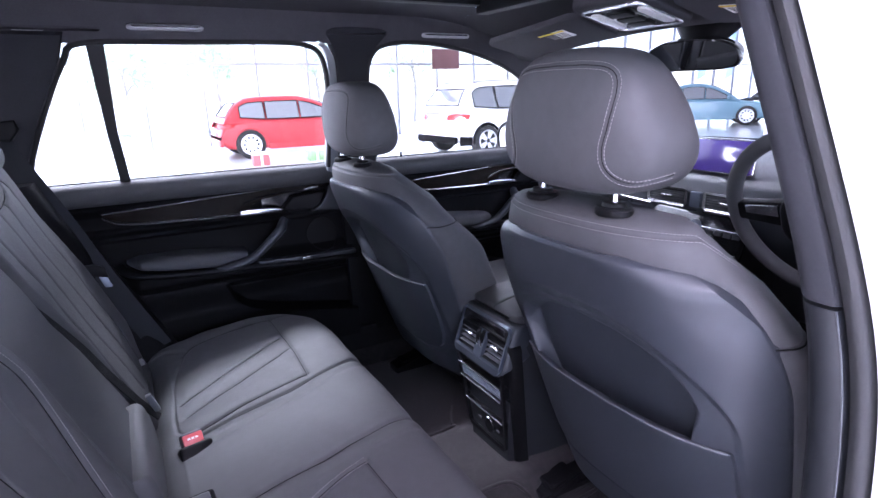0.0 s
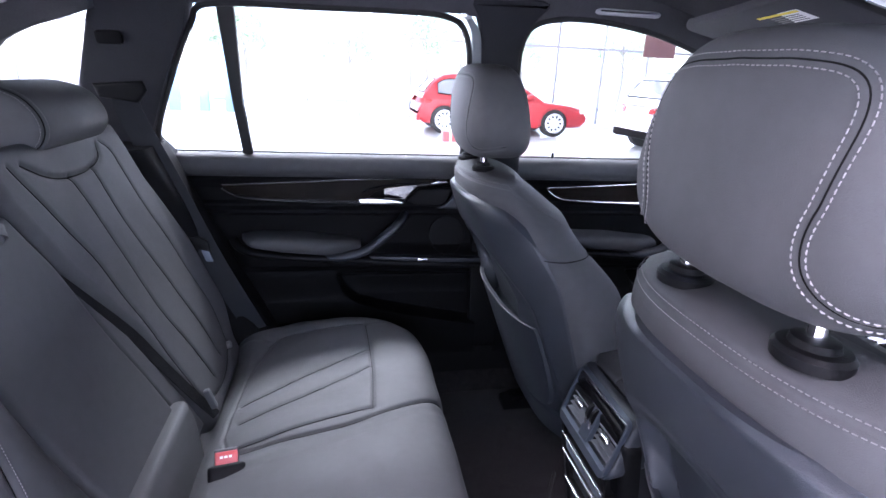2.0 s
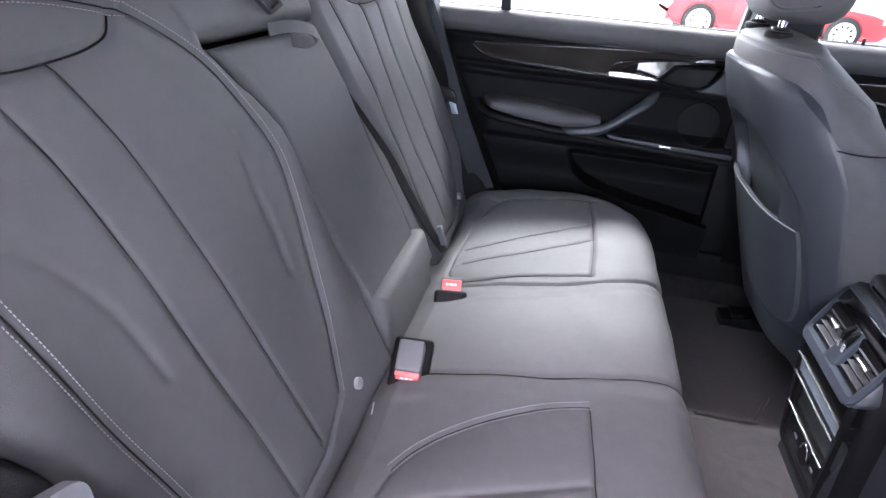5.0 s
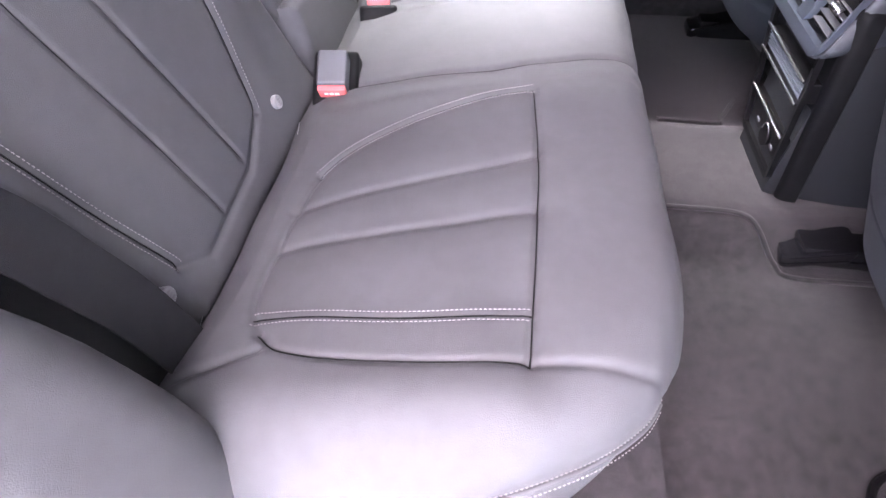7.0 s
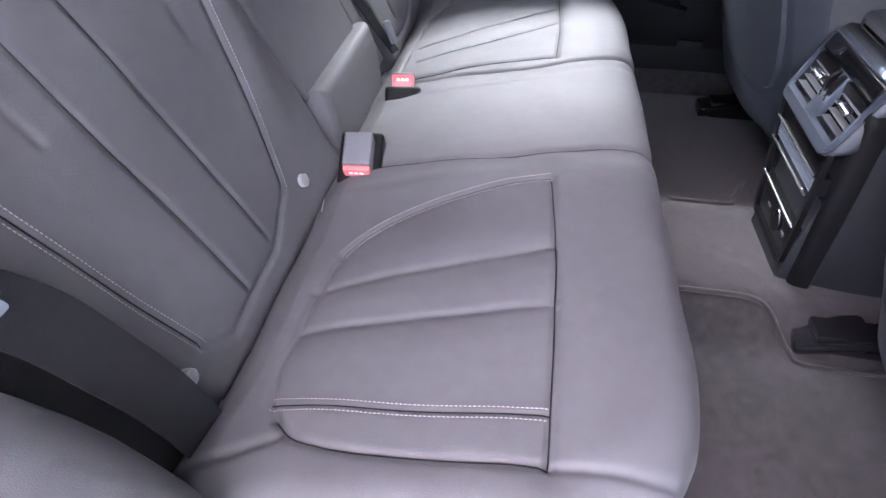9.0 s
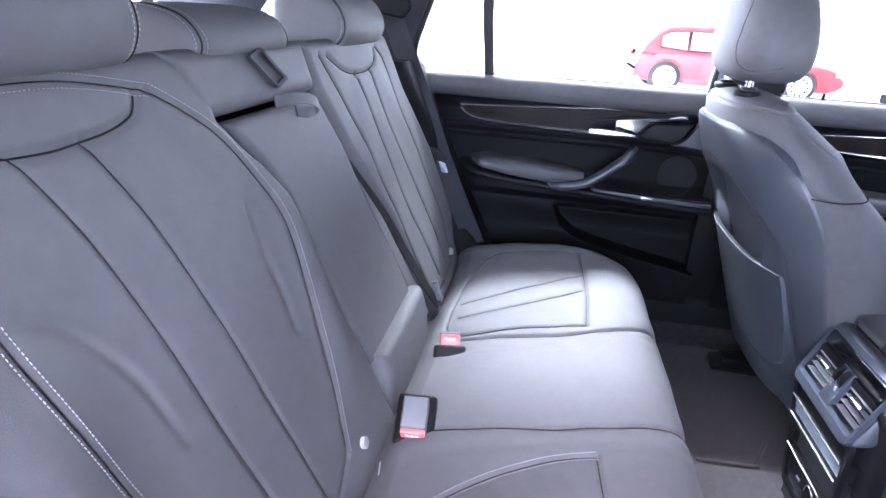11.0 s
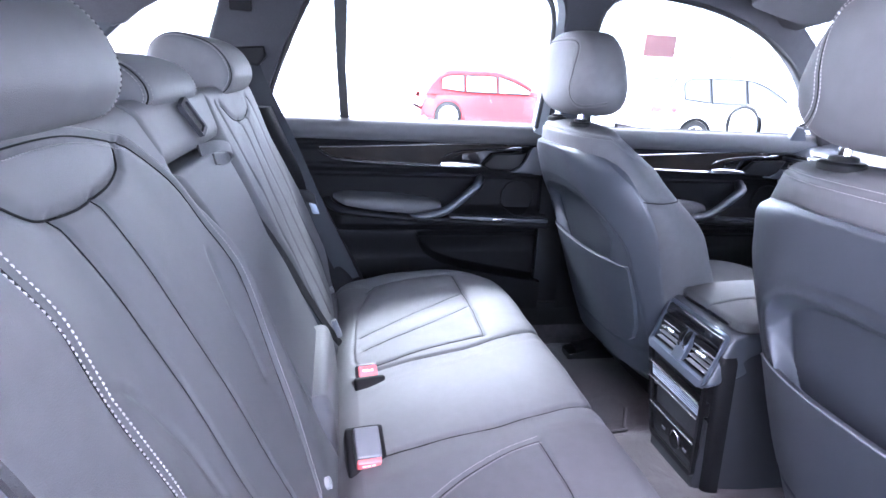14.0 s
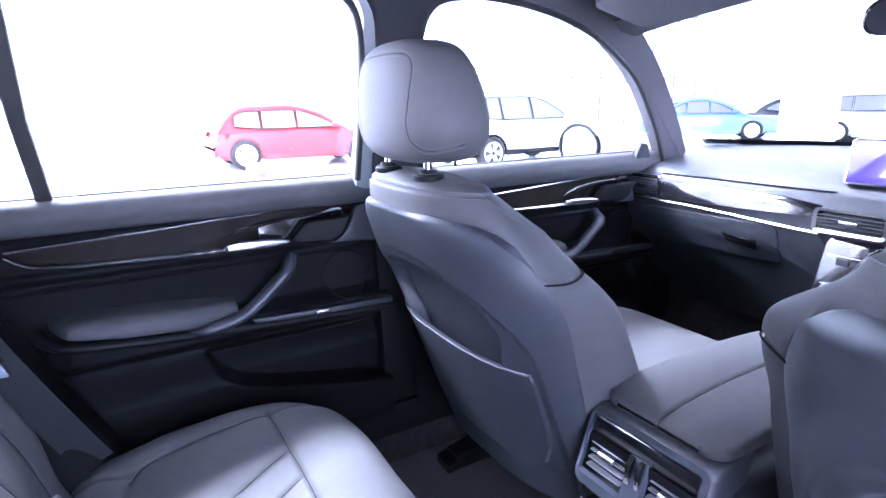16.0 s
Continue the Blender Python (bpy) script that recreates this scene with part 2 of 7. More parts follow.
def rounded(a0, a1, b0, b1, r, count=6):
    return arc(a1 - r, b1 - r, r, r, 0, 90, count) + arc(a0 + r, b1 - r, r, r, 90, 180, count) + arc(a0 + r, b0 + r, r, r, 180, 270, count) + arc(a1 - r, b0 + r, r, r, 270, 360, count)


def distance(a, b, line):
    """Distance in the plane from points (a, b) to a polyline."""
    best = np.full(np.shape(a), 9.0)
    for (p0, q0), (p1, q1) in zip(line[:-1], line[1:]):
        dp, dq = p1 - p0, q1 - q0
        k = np.clip(((a - p0) * dp + (b - q0) * dq) / (dp * dp + dq * dq + 1e-12), 0, 1)
        best = np.minimum(best, np.hypot(a - p0 - k * dp, b - q0 - k * dq))
    return best


def smooth(x, lo, hi):
    t = np.clip((x - lo) / (hi - lo), 0, 1)
    return t * t * (3 - 2 * t)


def thread(points, normals, side=0.0, pitch=0.0039, length=0.0024, half=0.00036):
    """Short raised stitches along a line in space; side shifts them across the line."""
    p, nn = np.array(points, float), np.array(normals, float)
    t = np.gradient(p, axis=0)
    t /= np.linalg.norm(t, axis=1)[:, None] + 1e-9
    w = np.cross(nn, t)
    p = p + side * w
    s = np.concatenate([[0], np.cumsum(np.linalg.norm(np.diff(p, axis=0), axis=1))])

    def at(d, q):
        return np.array([np.interp(d, s, q[:, k]) for k in range(3)])

    verts, faces = [], []
    for d in np.arange(0, s[-1] - length, pitch):
        a, b, n, c = at(d, p), at(d + length, p), at(d, nn), at(d, w) * half
        k = len(verts)
        for q, h in ((a, 0.0), ((a + b) / 2, 0.0007), (b, 0.0)):
            verts += [q - c, q + n * (h + 0.0004), q + c]
        for i in (0, 3):
            faces += [(k + i, k + i + 1, k + i + 4, k + i + 3), (k + i + 1, k + i + 2, k + i + 5, k + i + 4)]
    return verts, faces


def stitches(line, where, side=0.0, **more):
    """Thread along a line (a, b) of a surface; where(a, b) gives place and normal."""
    q = spread(line, max(60, 2 * len(line)))
    t = np.gradient(q, axis=0)
    t /= np.linalg.norm(t, axis=1)[:, None] + 1e-9
    q = q + side * np.stack([-t[:, 1], t[:, 0]], 1)
    both = [where(*p) for p in q]
    return thread([p[0] for p in both], [p[1] for p in both], 0.0, **more)


def welt(line, where, radius=0.0011, sink=0.0008):
    """The dark cord of a seam, lying in its groove."""
    both = [where(*p) for p in spread(spline(line, 60), 60)]
    return tube([p[0] - p[1] * sink for p in both], radius, 6)

TAG = material("pale plastic tag", (0.17, 0.17, 0.17), 0.4, scale=60, vary=0.08)

# ---------------------------------------------------------------- showroom


def plain(name, bm, mat, label, category):
    return tagged(part(name, bm, mat), label, category, kind="structure")


plain("showroom_floor", box(-12, 26, -9, 15.2, -0.3, 0, 0), TILE, "pale polished tile floor of the car showroom", "floor")
plain("ceiling", box(-12, 26, -9, 15.2, 4.6, 4.8, 0), PLASTER, "plain white plaster ceiling of the showroom", "ceiling")
plain("ground", box(-300, 300, -300, 300, -0.6, -0.32, 0), GROUND, "pale paved ground outside the showroom", "ground")


def glazed_wall(name, at, along, start, end, height, first, step, label, post_mat=None):
    """A window wall of dark posts and rails with panes; along: 'x' or 'y'."""
    wall = thing(name, at, label, "window", kind="structure")

    def bar(n, a0, a1, z0, z1, d=0.06, mat=post_mat or MULLION):
        b = box(a0, a1, at[1] - d, at[1] + d, z0, z1, 0.004) if along == "x" else box(at[0] - d, at[0] + d, a0, a1, z0, z1, 0.004)
        return part(n, b, mat, wall)

    # White sill: glare along the window's foot is put into its colour.
    bar("sill", start, end, 0, 0.12, 0.06, PLASTER)
    bar("head_rail", start, end, height - 0.1, height)
    bar("transom", start, end, 2.17, 2.24, 0.045)
    a = first
    while a < end:
        bar("post", a - 0.028, a + 0.028, 0.12, height - 0.1, 0.05)
        pane = bar("pane", a + 0.028, min(a + step, end) - 0.028, 0.12, height - 0.1, 0.006, PANE)
        pane.visible_shadow = False
        a += step
    return wall


glazed_wall("window_1", (7, 15.0, 0), "x", -12, 26, 4.6, -10.688, 1.383, "wide showroom window wall with dark metal posts")
glazed_wall("window_2", (25.8, 3, 0), "y", -9, 15, 4.6, -8.9, 3.0, "far showroom window wall with pale posts", PLASTER)
glazed_wall("window_3", (7, -9.0, 0), "x", -12, 26, 4.6, -11.9, 1.6, "street-side showroom window wall with dark posts")
plain("wall_west", box(-12.2, -12, -9.2, 15.2, 0, 4.6, 0), PLASTER, "white showroom wall behind the car", "wall")

# ---------------------------------------------------------------- car shell
GY, GZ, LEAN_IN = 0.735, 1.161, 0.34          # side glass at the belt line, and how far it leans in


def side_plane(sign):
    n = math.hypot(1, LEAN_IN)
    return lambda x, z, d: (x, sign * (GY - LEAN_IN * (z - GZ) - d / n), z - d * LEAN_IN / n)


def soften(outline, times=2):
    """Rounds the corners of an outline."""
    for _ in range(times):
        q = []
        for (a, b), (c, d) in zip(outline, outline[1:] + outline[:1]):
            q += [(0.78 * a + 0.22 * c, 0.78 * b + 0.22 * d), (0.22 * a + 0.78 * c, 0.22 * b + 0.78 * d)]
        outline = q
    return outline


def car_side(sign, name):
    """Window frames, pillars and panes of one side."""
    pl = side_plane(sign)
    side = thing(name, (0.3, sign * 0.7, 0.5), "dark grey cloth-covered pillars and roof rail of the car", "car pillars", kind="structure")
    rail_top = 1.60
    part("roof_rail", slab(soften([(-0.9, 1.50), (-0.42, 1.505), (-0.30, 1.51), (0.2, 1.522), (0.25, 1.515), (0.42, 1.51), (0.5, 1.525), (0.64, 1.515), (0.8, 1.475), (0.87, 1.447), (1.0, 1.37), (1.12, 1.26),
                           (1.24, 1.13), (1.34, 1.13), (1.22, 1.26), (1.07, 1.40), (0.93, 1.50), (0.8, 1.56), (0.5, rail_top), (-0.2, rail_top), (-0.9, 1.585)], 4), lambda a, b, d: pl(a, b, d), 0.05, 0.012), HEADLINER, side)
    if sign > 0:
        part("centre_pillar", slab(soften([(0.290, 1.08), (0.43, 1.08), (0.392, 1.28), (0.368, 1.38), (0.362, 1.47), (0.384, 1.512), (0.43, 1.56), (0.22, 1.56), (0.262, 1.50), (0.274, 1.42), (0.284, 1.28)]), lambda a, b, d: pl(a, b, d), 0.055, 0.012), PILLAR, side)
    part("rear_pillar", slab([(-0.43, 1.10), (-0.43, 1.162), (-0.475, 1.22), (-0.42, 1.35), (-0.357, 1.474), (-0.34, 1.53), (-0.52, 1.53), (-0.54, 1.478), (-0.592, 1.35), (-0.65, 1.15), (-0.66, 1.10)], lambda a, b, d: pl(a, b, d), 0.07, 0.015), PILLAR, side)
    if sign > 0:
        part("window_channel", slab(spline([(0.254, 1.165), (0.290, 1.165), (0.284, 1.30), (0.274, 1.42), (0.264, 1.48), (0.240, 1.513)], 24).tolist() + spline([(0.226, 1.508), (0.243, 1.48), (0.251, 1.42), (0.256, 1.30)], 16).tolist(), lambda a, b, d: pl(a, b, d + 0.012), 0.036, 0.004), CHANNEL, side, "pale grey window channel")
        part("glass_divider", slab([(-0.282, 1.10), (-0.258, 1.10), (-0.273, 1.30), (-0.268, 1.53), (-0.306, 1.53), (-0.296, 1.3)], lambda a, b, d: pl(a, b, d), 0.02, 0.004), RUBBER, side)
    arch = [tuple(q) for q in spline([(-0.965, 1.13), (-0.945, 1.17), (-0.893, 1.246), (-0.829, 1.324), (-0.739, 1.40), (-0.655, 1.448), (-0.56, 1.482), (-0.52, 1.495)], 22)]
    step = [q for q in arch if q[1] < 1.395]
    part("tail_pillar", slab([(-1.30, 1.09), (-0.97, 1.09)] + step + [(-1.075, 1.385), (-1.09, 1.37), (-1.18, 1.255), (-1.28, 1.14)], lambda a, b, d: pl(a, b, d), 0.08, 0.012), SHELL, side, "smooth grey plastic pillar trim")
    part("tail_lining", slab([(-1.07, 1.388)] + [(step[-1][0], 1.388)] + [q for q in arch if q[1] >= 1.395] + [(-0.52, 1.56), (-1.06, 1.56)], lambda a, b, d: pl(a, b, d), 0.092, 0.012), HEADLINER, side, "dark cloth over the pillar")
    part("luggage_trim", slab([(-1.3, 0.6), (-0.55, 0.6), (-0.55, 1.17), (-0.7, 1.18), (-1.0, 1.19), (-1.3, 1.19)], lambda a, b, d: pl(a, b, d), 0.10, 0.02), PLASTIC, side)
    if sign > 0:
        for n, line in (("front_seal", [(0.408, 1.20), (0.386, 1.30), (0.367, 1.39), (0.363, 1.46), (0.382, 1.503), (0.43, 1.520), (0.48, 1.524), (0.56, 1.521), (0.68, 1.504), (0.80, 1.471), (0.90, 1.427), (1.0, 1.366), (1.12, 1.254), (1.22, 1.145)]),
                        ("rear_seal", [(-0.44, 1.18), (-0.462, 1.23), (-0.41, 1.36), (-0.352, 1.47), (-0.31, 1.508), (-0.1, 1.514), (0.12, 1.517), (0.19, 1.510), (0.222, 1.492), (0.240, 1.45), (0.249, 1.38), (0.254, 1.28), (0.256, 1.18)])):
            part(n, tube([pl(a, b, 0.048) for a, b in spline(line, 90)], 0.0068, 8), RUBBER, side, "black rubber window seal")
    for n, o in (("rear_pane", [(-0.278, 1.12), (0.29, 1.12), (0.29, 1.55), (-0.278, 1.55)]), ("quarter_pane", [(-0.50, 1.12), (-0.284, 1.12), (-0.284, 1.55), (-0.50, 1.55)]),
                 ("front_pane", [(0.38, 1.08), (1.25, 1.08), (1.0, 1.40), (0.8, 1.52), (0.38, 1.55)]), ("luggage_pane", [(-1.0, 1.12), (-0.62, 1.12), (-0.53, 1.50), (-0.72, 1.46), (-0.9, 1.33)])):
        if sign < 0 and n in ("rear_pane", "quarter_pane"):
            continue          # these sit in the open rear door
        pane = part(n, slab(o, lambda a, b, d: pl(a, b, d - 0.02), 0.004, 0), PANE, side)
        pane.visible_shadow = False
    return side


car_side(1, "car_side_1")
car_side(-1, "car_side_2")


def roof_z(x, y):
    return 1.615 - 0.05 * (y / 0.6) ** 2 - 0.10 * smooth(x, 0.45, 1.1) ** 1.2 - 0.03 * smooth(-x, 0.6, 1.3)


roof = thing("ceiling_lining", (0, 0, 1.6), "grey cloth car headliner with a dark glass roof panel", "car ceiling", kind="structure")
strips = [(-1.35, -0.25, -0.62, 0.62), (-0.25, 0.62, 0.40, 0.62), (-0.25, 0.62, -0.62, -0.40), (0.62, 0.98, -0.62, 0.62)]
for x0, x1, y0, y1 in strips:
    gx, gy = np.meshgrid(np.linspace(x0, x1, 24), np.linspace(y0, y1, 24), indexing="ij")
    part("lining", lattice(np.stack([gx, gy, roof_z(gx, gy)], -1)), HEADLINER, roof)
part("glass_roof", box(-0.28, 0.66, -0.43, 0.43, 1.625, 1.635, 0.002), TINTED, roof, "dark tinted panorama glass")
part("outer_roof", box(-1.4, 0.8, -0.66, 0.66, 1.66, 1.68, 0.006), WHITE_PAINT, roof, "white painted roof skin")
for y0, y1 in ((0.375, 0.415), (-0.415, -0.375)):
    part("roof_glass_frame", box(-0.28, 0.65, y0, y1, 1.585, 1.625, 0.008), PLASTIC, roof)
part("roof_glass_frame", box(0.60, 0.64, -0.4, 0.4, 1.565, 1.61, 0.008), PLASTIC, roof)
part("roof_glass_frame", box(-0.28, -0.24, -0.4, 0.4, 1.585, 1.62, 0.008), PLASTIC, roof)

# floor pan
floor = thing("floor", (0.3, 0, 0.49), "dark grey carpeted car floor with a low tunnel", "floor", kind="structure")
gx, gy = np.meshgrid(np.linspace(-0.6, 1.5, 120), np.linspace(-0.74, 0.74, 100), indexing="ij")
fz = 0.487 + 0.05 * (1 - smooth(np.abs(gy - 0.03), 0.10, 0.20)) + 0.25 * smooth(gx, 1.1, 1.5) + 0.0035 * np.sin(gx * 9 + 2 * np.sin(gy * 7)) + 0.07 * smooth(np.abs(gy), 0.66, 0.72)
part("carpet", lattice(np.stack([gx, gy, fz], -1)), CARPET, floor)
part("sill_panel", box(-0.5, 1.4, 0.70, 0.80, 0.40, 0.62, 0.02), PLASTIC, floor)
part("sill_panel", box(-0.5, 1.4, -0.80, -0.70, 0.40, 0.575, 0.02), PLASTIC, floor)
part("luggage_floor", box(-1.4, -0.62, -0.7, 0.7, 0.6, 0.75, 0.02), CARPET, floor)

# ---------------------------------------------------------------- rear bench
bench = thing("rear_bench_seat", (-0.1, 0, 0.55), "charcoal leather three-place rear bench with pleated outer seats and pale stitching", "car seat")
PROFILE = spline([(-0.345, 0.640), (-0.31, 0.684), (-0.287, 0.717), (-0.265, 0.733), (-0.245, 0.739), (-0.15, 0.760), (-0.05, 0.774), (0.03, 0.783), (0.08, 0.785), (0.12, 0.777), (0.143, 0.754), (0.151, 0.715), (0.146, 0.65), (0.13, 0.59), (0.10, 0.53)], 400)
EDGE_X = [-0.35, -0.20, -0.15, -0.034, 0.05, 0.10, 0.122, 0.136, 0.16]
EDGE_Y = [0.645, 0.645, 0.644, 0.626, 0.591, 0.553, 0.521, 0.497, 0.46]


EDGE = spline(list(zip(EDGE_X, EDGE_Y)), 160)


def half_width(x):
    return np.interp(x, EDGE[:, 0], EDGE[:, 1])


def side_fall(gap, wide=0.085, deep=0.052):
    """How far the cushion drops towards its side, at that distance from it."""
    k = np.clip((wide - gap) / wide, 0, 1)
    return deep * (1 - np.sqrt(1 - k * k))


# seams of the cushion in plan (x, y), right half; the left half mirrors them
CROSS = [(0.005, -0.163), (0.012, -0.30), (0.011, -0.42), (0.008, -0.536)]
INNER = [(0.005, -0.160), (-0.06, -0.180), (-0.13, -0.212), (-0.19, -0.255), (-0.226, -0.30)]
BACK = [(-0.226, -0.30), (-0.240, -0.37), (-0.243, -0.45), (-0.235, -0.49), (-0.222, -0.512)]
OUTER = [(-0.222, -0.512), (-0.20, -0.530), (-0.165, -0.538), (-0.10, -0.541), (0.008, -0.536)]
RIM = [(0.008, -0.536), (0.06, -0.533), (0.103, -0.529), (0.14, -0.515)]
DOUBLE = [(-0.232, -0.497), (-0.10, -0.498), (0.009, -0.490)]
PLEAT_1 = [(-0.242, -0.356), (-0.118, -0.322), (0.010, -0.284)]
PLEAT_2 = [(-0.237, -0.411), (-0.112, -0.391), (0.011, -0.366)]
CREASE = [(-0.31, -0.57), (-0.254, -0.552), (-0.215, -0.53)]
MID_R = [(-0.26, -0.125), (-0.05, -0.112), (0.145, -0.074), (0.155, -0.07)]
MID_R2 = [(-0.245, -0.175), (-0.05, -0.145), (0.13, -0.118)]
MID_L = [(-0.26, 0.125), (-0.05, 0.145), (0.14, 0.205), (0.155, 0.205)]
MID_L2 = [(-0.24, 0.075), (-0.05, 0.105), (0.13, 0.168)]


# the left seat's panel is shaped a little differently
CROSS_L = [(0.007, 0.19), (0.012, 0.30), (0.011, 0.42), (0.005, 0.545)]
INNER_L = [(0.007, 0.19), (-0.12, 0.165), (-0.20, 0.148), (-0.25, 0.14)]
BACK_L = [(-0.25, 0.14), (-0.268, 0.20), (-0.262, 0.30), (-0.252, 0.40), (-0.222, 0.507)]
OUTER_L, RIM_L, CREASE_L = [[(a, -b) for a, b in line] for line in (OUTER, RIM, CREASE)]
PLEATS_L = [[(-0.248, 0.280), (-0.13, 0.342), (0.004, 0.421)], [(-0.243, 0.222), (-0.125, 0.270), (0.005, 0.341)]]


CROSS, INNER, BACK, OUTER, RIM, DOUBLE, PLEAT_1, PLEAT_2, CREASE, CROSS_L, INNER_L, BACK_L, OUTER_L, RIM_L, CREASE_L = [[tuple(p) for p in spline(q, 9)] for q in (CROSS, INNER, BACK, OUTER, RIM, DOUBLE, PLEAT_1, PLEAT_2, CREASE, CROSS_L, INNER_L, BACK_L, OUTER_L, RIM_L, CREASE_L)]
PLEATS_L = [[tuple(p) for p in spline(q, 9)] for q in PLEATS_L]


def cushion_rise(x, y, sx):
    """Relief of the cushion over its profile: padding, grooves at the seams, soft folds."""
    h = 0 * x
    for line in (CROSS, INNER, BACK, OUTER, CROSS_L, INNER_L, BACK_L, OUTER_L):
        h = h - 0.003 * np.exp(-(distance(x, y, line) / 0.004) ** 2) - 0.0025 * np.exp(-(distance(x, y, line) / 0.02) ** 2)
    for line in [PLEAT_1, PLEAT_2] + PLEATS_L:
        h = h - 0.0026 * np.exp(-(distance(x, y, line) / 0.005) ** 2) - 0.003 * np.exp(-(distance(x, y, line) / 0.022) ** 2)
    for line, d, w in ((RIM, 0.003, 0.004), (RIM_L, 0.003, 0.004), (DOUBLE, 0.0015, 0.003), (CREASE, 0.005, 0.006), (CREASE_L, 0.005, 0.006)):
        h = h - d * np.exp(-(distance(x, y, line) / w) ** 2)
    for line in (MID_R, MID_L):
        h = h - 0.005 * np.exp(-(distance(x, y, line) / 0.005) ** 2) - 0.004 * np.exp(-(distance(x, y, line) / 0.02) ** 2)
    for line in (MID_R2, MID_L2):
        h = h - 0.0025 * np.exp(-(distance(x, y, line) / 0.012) ** 2)
    inset = smooth(np.abs(y), 0.16, 0.24) * (1 - smooth(np.abs(y), 0.46, 0.53)) * (1 - smooth(x, -0.02, 0.03))
    h = h - 0.004 * inset + 0.010 * np.exp(-((np.abs(y) - 0.575) / 0.05) ** 2) * (1 - smooth(x, 0.0, 0.12))
    h = h + 0.0012 * np.sin(y * 41 + 3 * np.sin(x * 17)) * np.sin(x * 23 + 1.3) * (1 - smooth(sx, 0.62, 0.8))
    return h


rows, cols = len(PROFILE), 760
tang = np.gradient(PROFILE, axis=0)
tang /= np.linalg.norm(tang, axis=1)[:, None]
v = np.linspace(-1, 1, cols)
px, pz = PROFILE[:, 0][:, None] + 0 * v, PROFILE[:, 1][:, None] + 0 * v
lower = np.linspace(0, 1, rows)[:, None] + 0 * v
wide = half_width(PROFILE[:, 0])
front = int(np.argmax(PROFILE[:, 0]))
wide[front:] = wide[front]
py = wide[:, None] * v
gap = wide[:, None] * (1 - np.abs(v))
rise = cushion_rise(px, py, lower)
sag = side_fall(gap)
cx = px - rise * tang[:, 1][:, None]
cz = pz + rise * tang[:, 0][:, None] - sag
cush = np.stack([cx, py, cz], -1)
skirt_r, skirt_l = cush[:, :1].copy(), cush[:, -1:].copy()
floor_r, floor_l = skirt_r.copy(), skirt_l.copy()
for e, sgn in ((floor_r, 1), (floor_l, -1)):
    e[..., 2] = np.minimum(e[..., 2] - 0.002, 0.545 + 0.05 * smooth(e[..., 0], 0.0, 0.15))
    e[..., 1] += 0.02 * sgn
part("seat_cushion", lattice(np.concatenate([floor_r, cush, floor_l], 1)), LEATHER, bench, "charcoal leather cushion with pleats and recessed seams")
TOP = int(np.argmax(PROFILE[:, 0]))
ZX, ZZ = PROFILE[:TOP, 0], PROFILE[:TOP, 1]


def on_cushion(x, y):
    x = np.asarray(x, float)
    z = np.interp(x, ZX, ZZ) + cushion_rise(x, np.asarray(y, float), 0.0)
    g = half_width(x) - abs(y)
    z = z - side_fall(g)
    s = (np.interp(x + 0.01, ZX, ZZ) - np.interp(x - 0.01, ZX, ZZ)) / 0.02
    n = np.array([-s, 0, 1.0])
    return np.array([x, y, float(z) + 0.0016]), n / np.linalg.norm(n)


for off in (0.0055, -0.0055):
    part("stitching", stitches(spline(DOUBLE, 40), on_cushion, off), THREAD, bench, "pale double stitching")
for off in (-0.006, 0.006):
    part("stitching", stitches(spline(INNER, 40), on_cushion, off), THREAD, bench, "pale stitching")
for line in [CROSS, INNER, OUTER, DOUBLE, CROSS_L, INNER_L, OUTER_L]:
    part("seam", welt(line, on_cushion, 0.0007), CORD, bench)
for line in PLEATS_L:
    part("pleat_line", welt(line, on_cushion, 0.0005), CORD, bench)
for line in (MID_R, MID_L):
    part("seam", welt(line[:-1], on_cushion, 0.001), CORD, bench)

# stitched piping round the outer lower edge of the cushion
for sgn in (1, -1):
    xs = np.concatenate([np.linspace(-0.33, 0.08, 46), np.linspace(0.085, 0.122, 22)])
    ys = half_width(xs)
    pts = np.stack([xs, -sgn * (ys + 0.001), np.interp(xs, ZX, ZZ) - 0.052 - 0.01 * smooth(xs, 0.0, 0.12)], 1)
    pts[:, 2] = np.maximum(pts[:, 2], 0.70)
    tg = np.gradient(pts, axis=0)
    nr = np.cross(tg, (0, 0, 1.0)) * sgn
    nr /= np.linalg.norm(nr, axis=1)[:, None]
    nr[:, 2] += 0.35
    part("piping", tube(pts, 0.0022, 8), LEATHER, bench)
    for off in (0.006, -0.006):
        part("stitching", thread(pts + nr * 0.0012, nr, off), THREAD, bench, "pale double stitching")

# backrest: plane leaning back
def back_x(z):
    return -0.308 - 0.345 * (z - 0.744)


NB = np.array([1, 0, 0.345]) / math.hypot(1, 0.345)
B_OUT = [(-0.536, 1.238), (-0.546, 1.212), (-0.541, 1.13), (-0.527, 1.045), (-0.50, 0.92), (-0.457, 0.752)]
B_TOP = [(-0.536, 1.238), (-0.50, 1.244), (-0.40, 1.244), (-0.308, 1.228)]
B_IN = [(-0.308, 1.228), (-0.25, 1.19), (-0.209, 1.145), (-0.183, 1.085), (-0.186, 0.98), (-0.205, 0.86), (-0.228, 0.765)]
B_FLAP = [(-0.543, 1.232), (-0.512, 1.223), (-0.479, 1.205), (-0.435, 1.199), (-0.40, 1.200), (-0.36, 1.204), (-0.332, 1.213), (-0.322, 1.226)]
B_P1 = [(-0.459, 1.201), (-0.425, 1.10), (-0.385, 0.85), (-0.369, 0.741)]
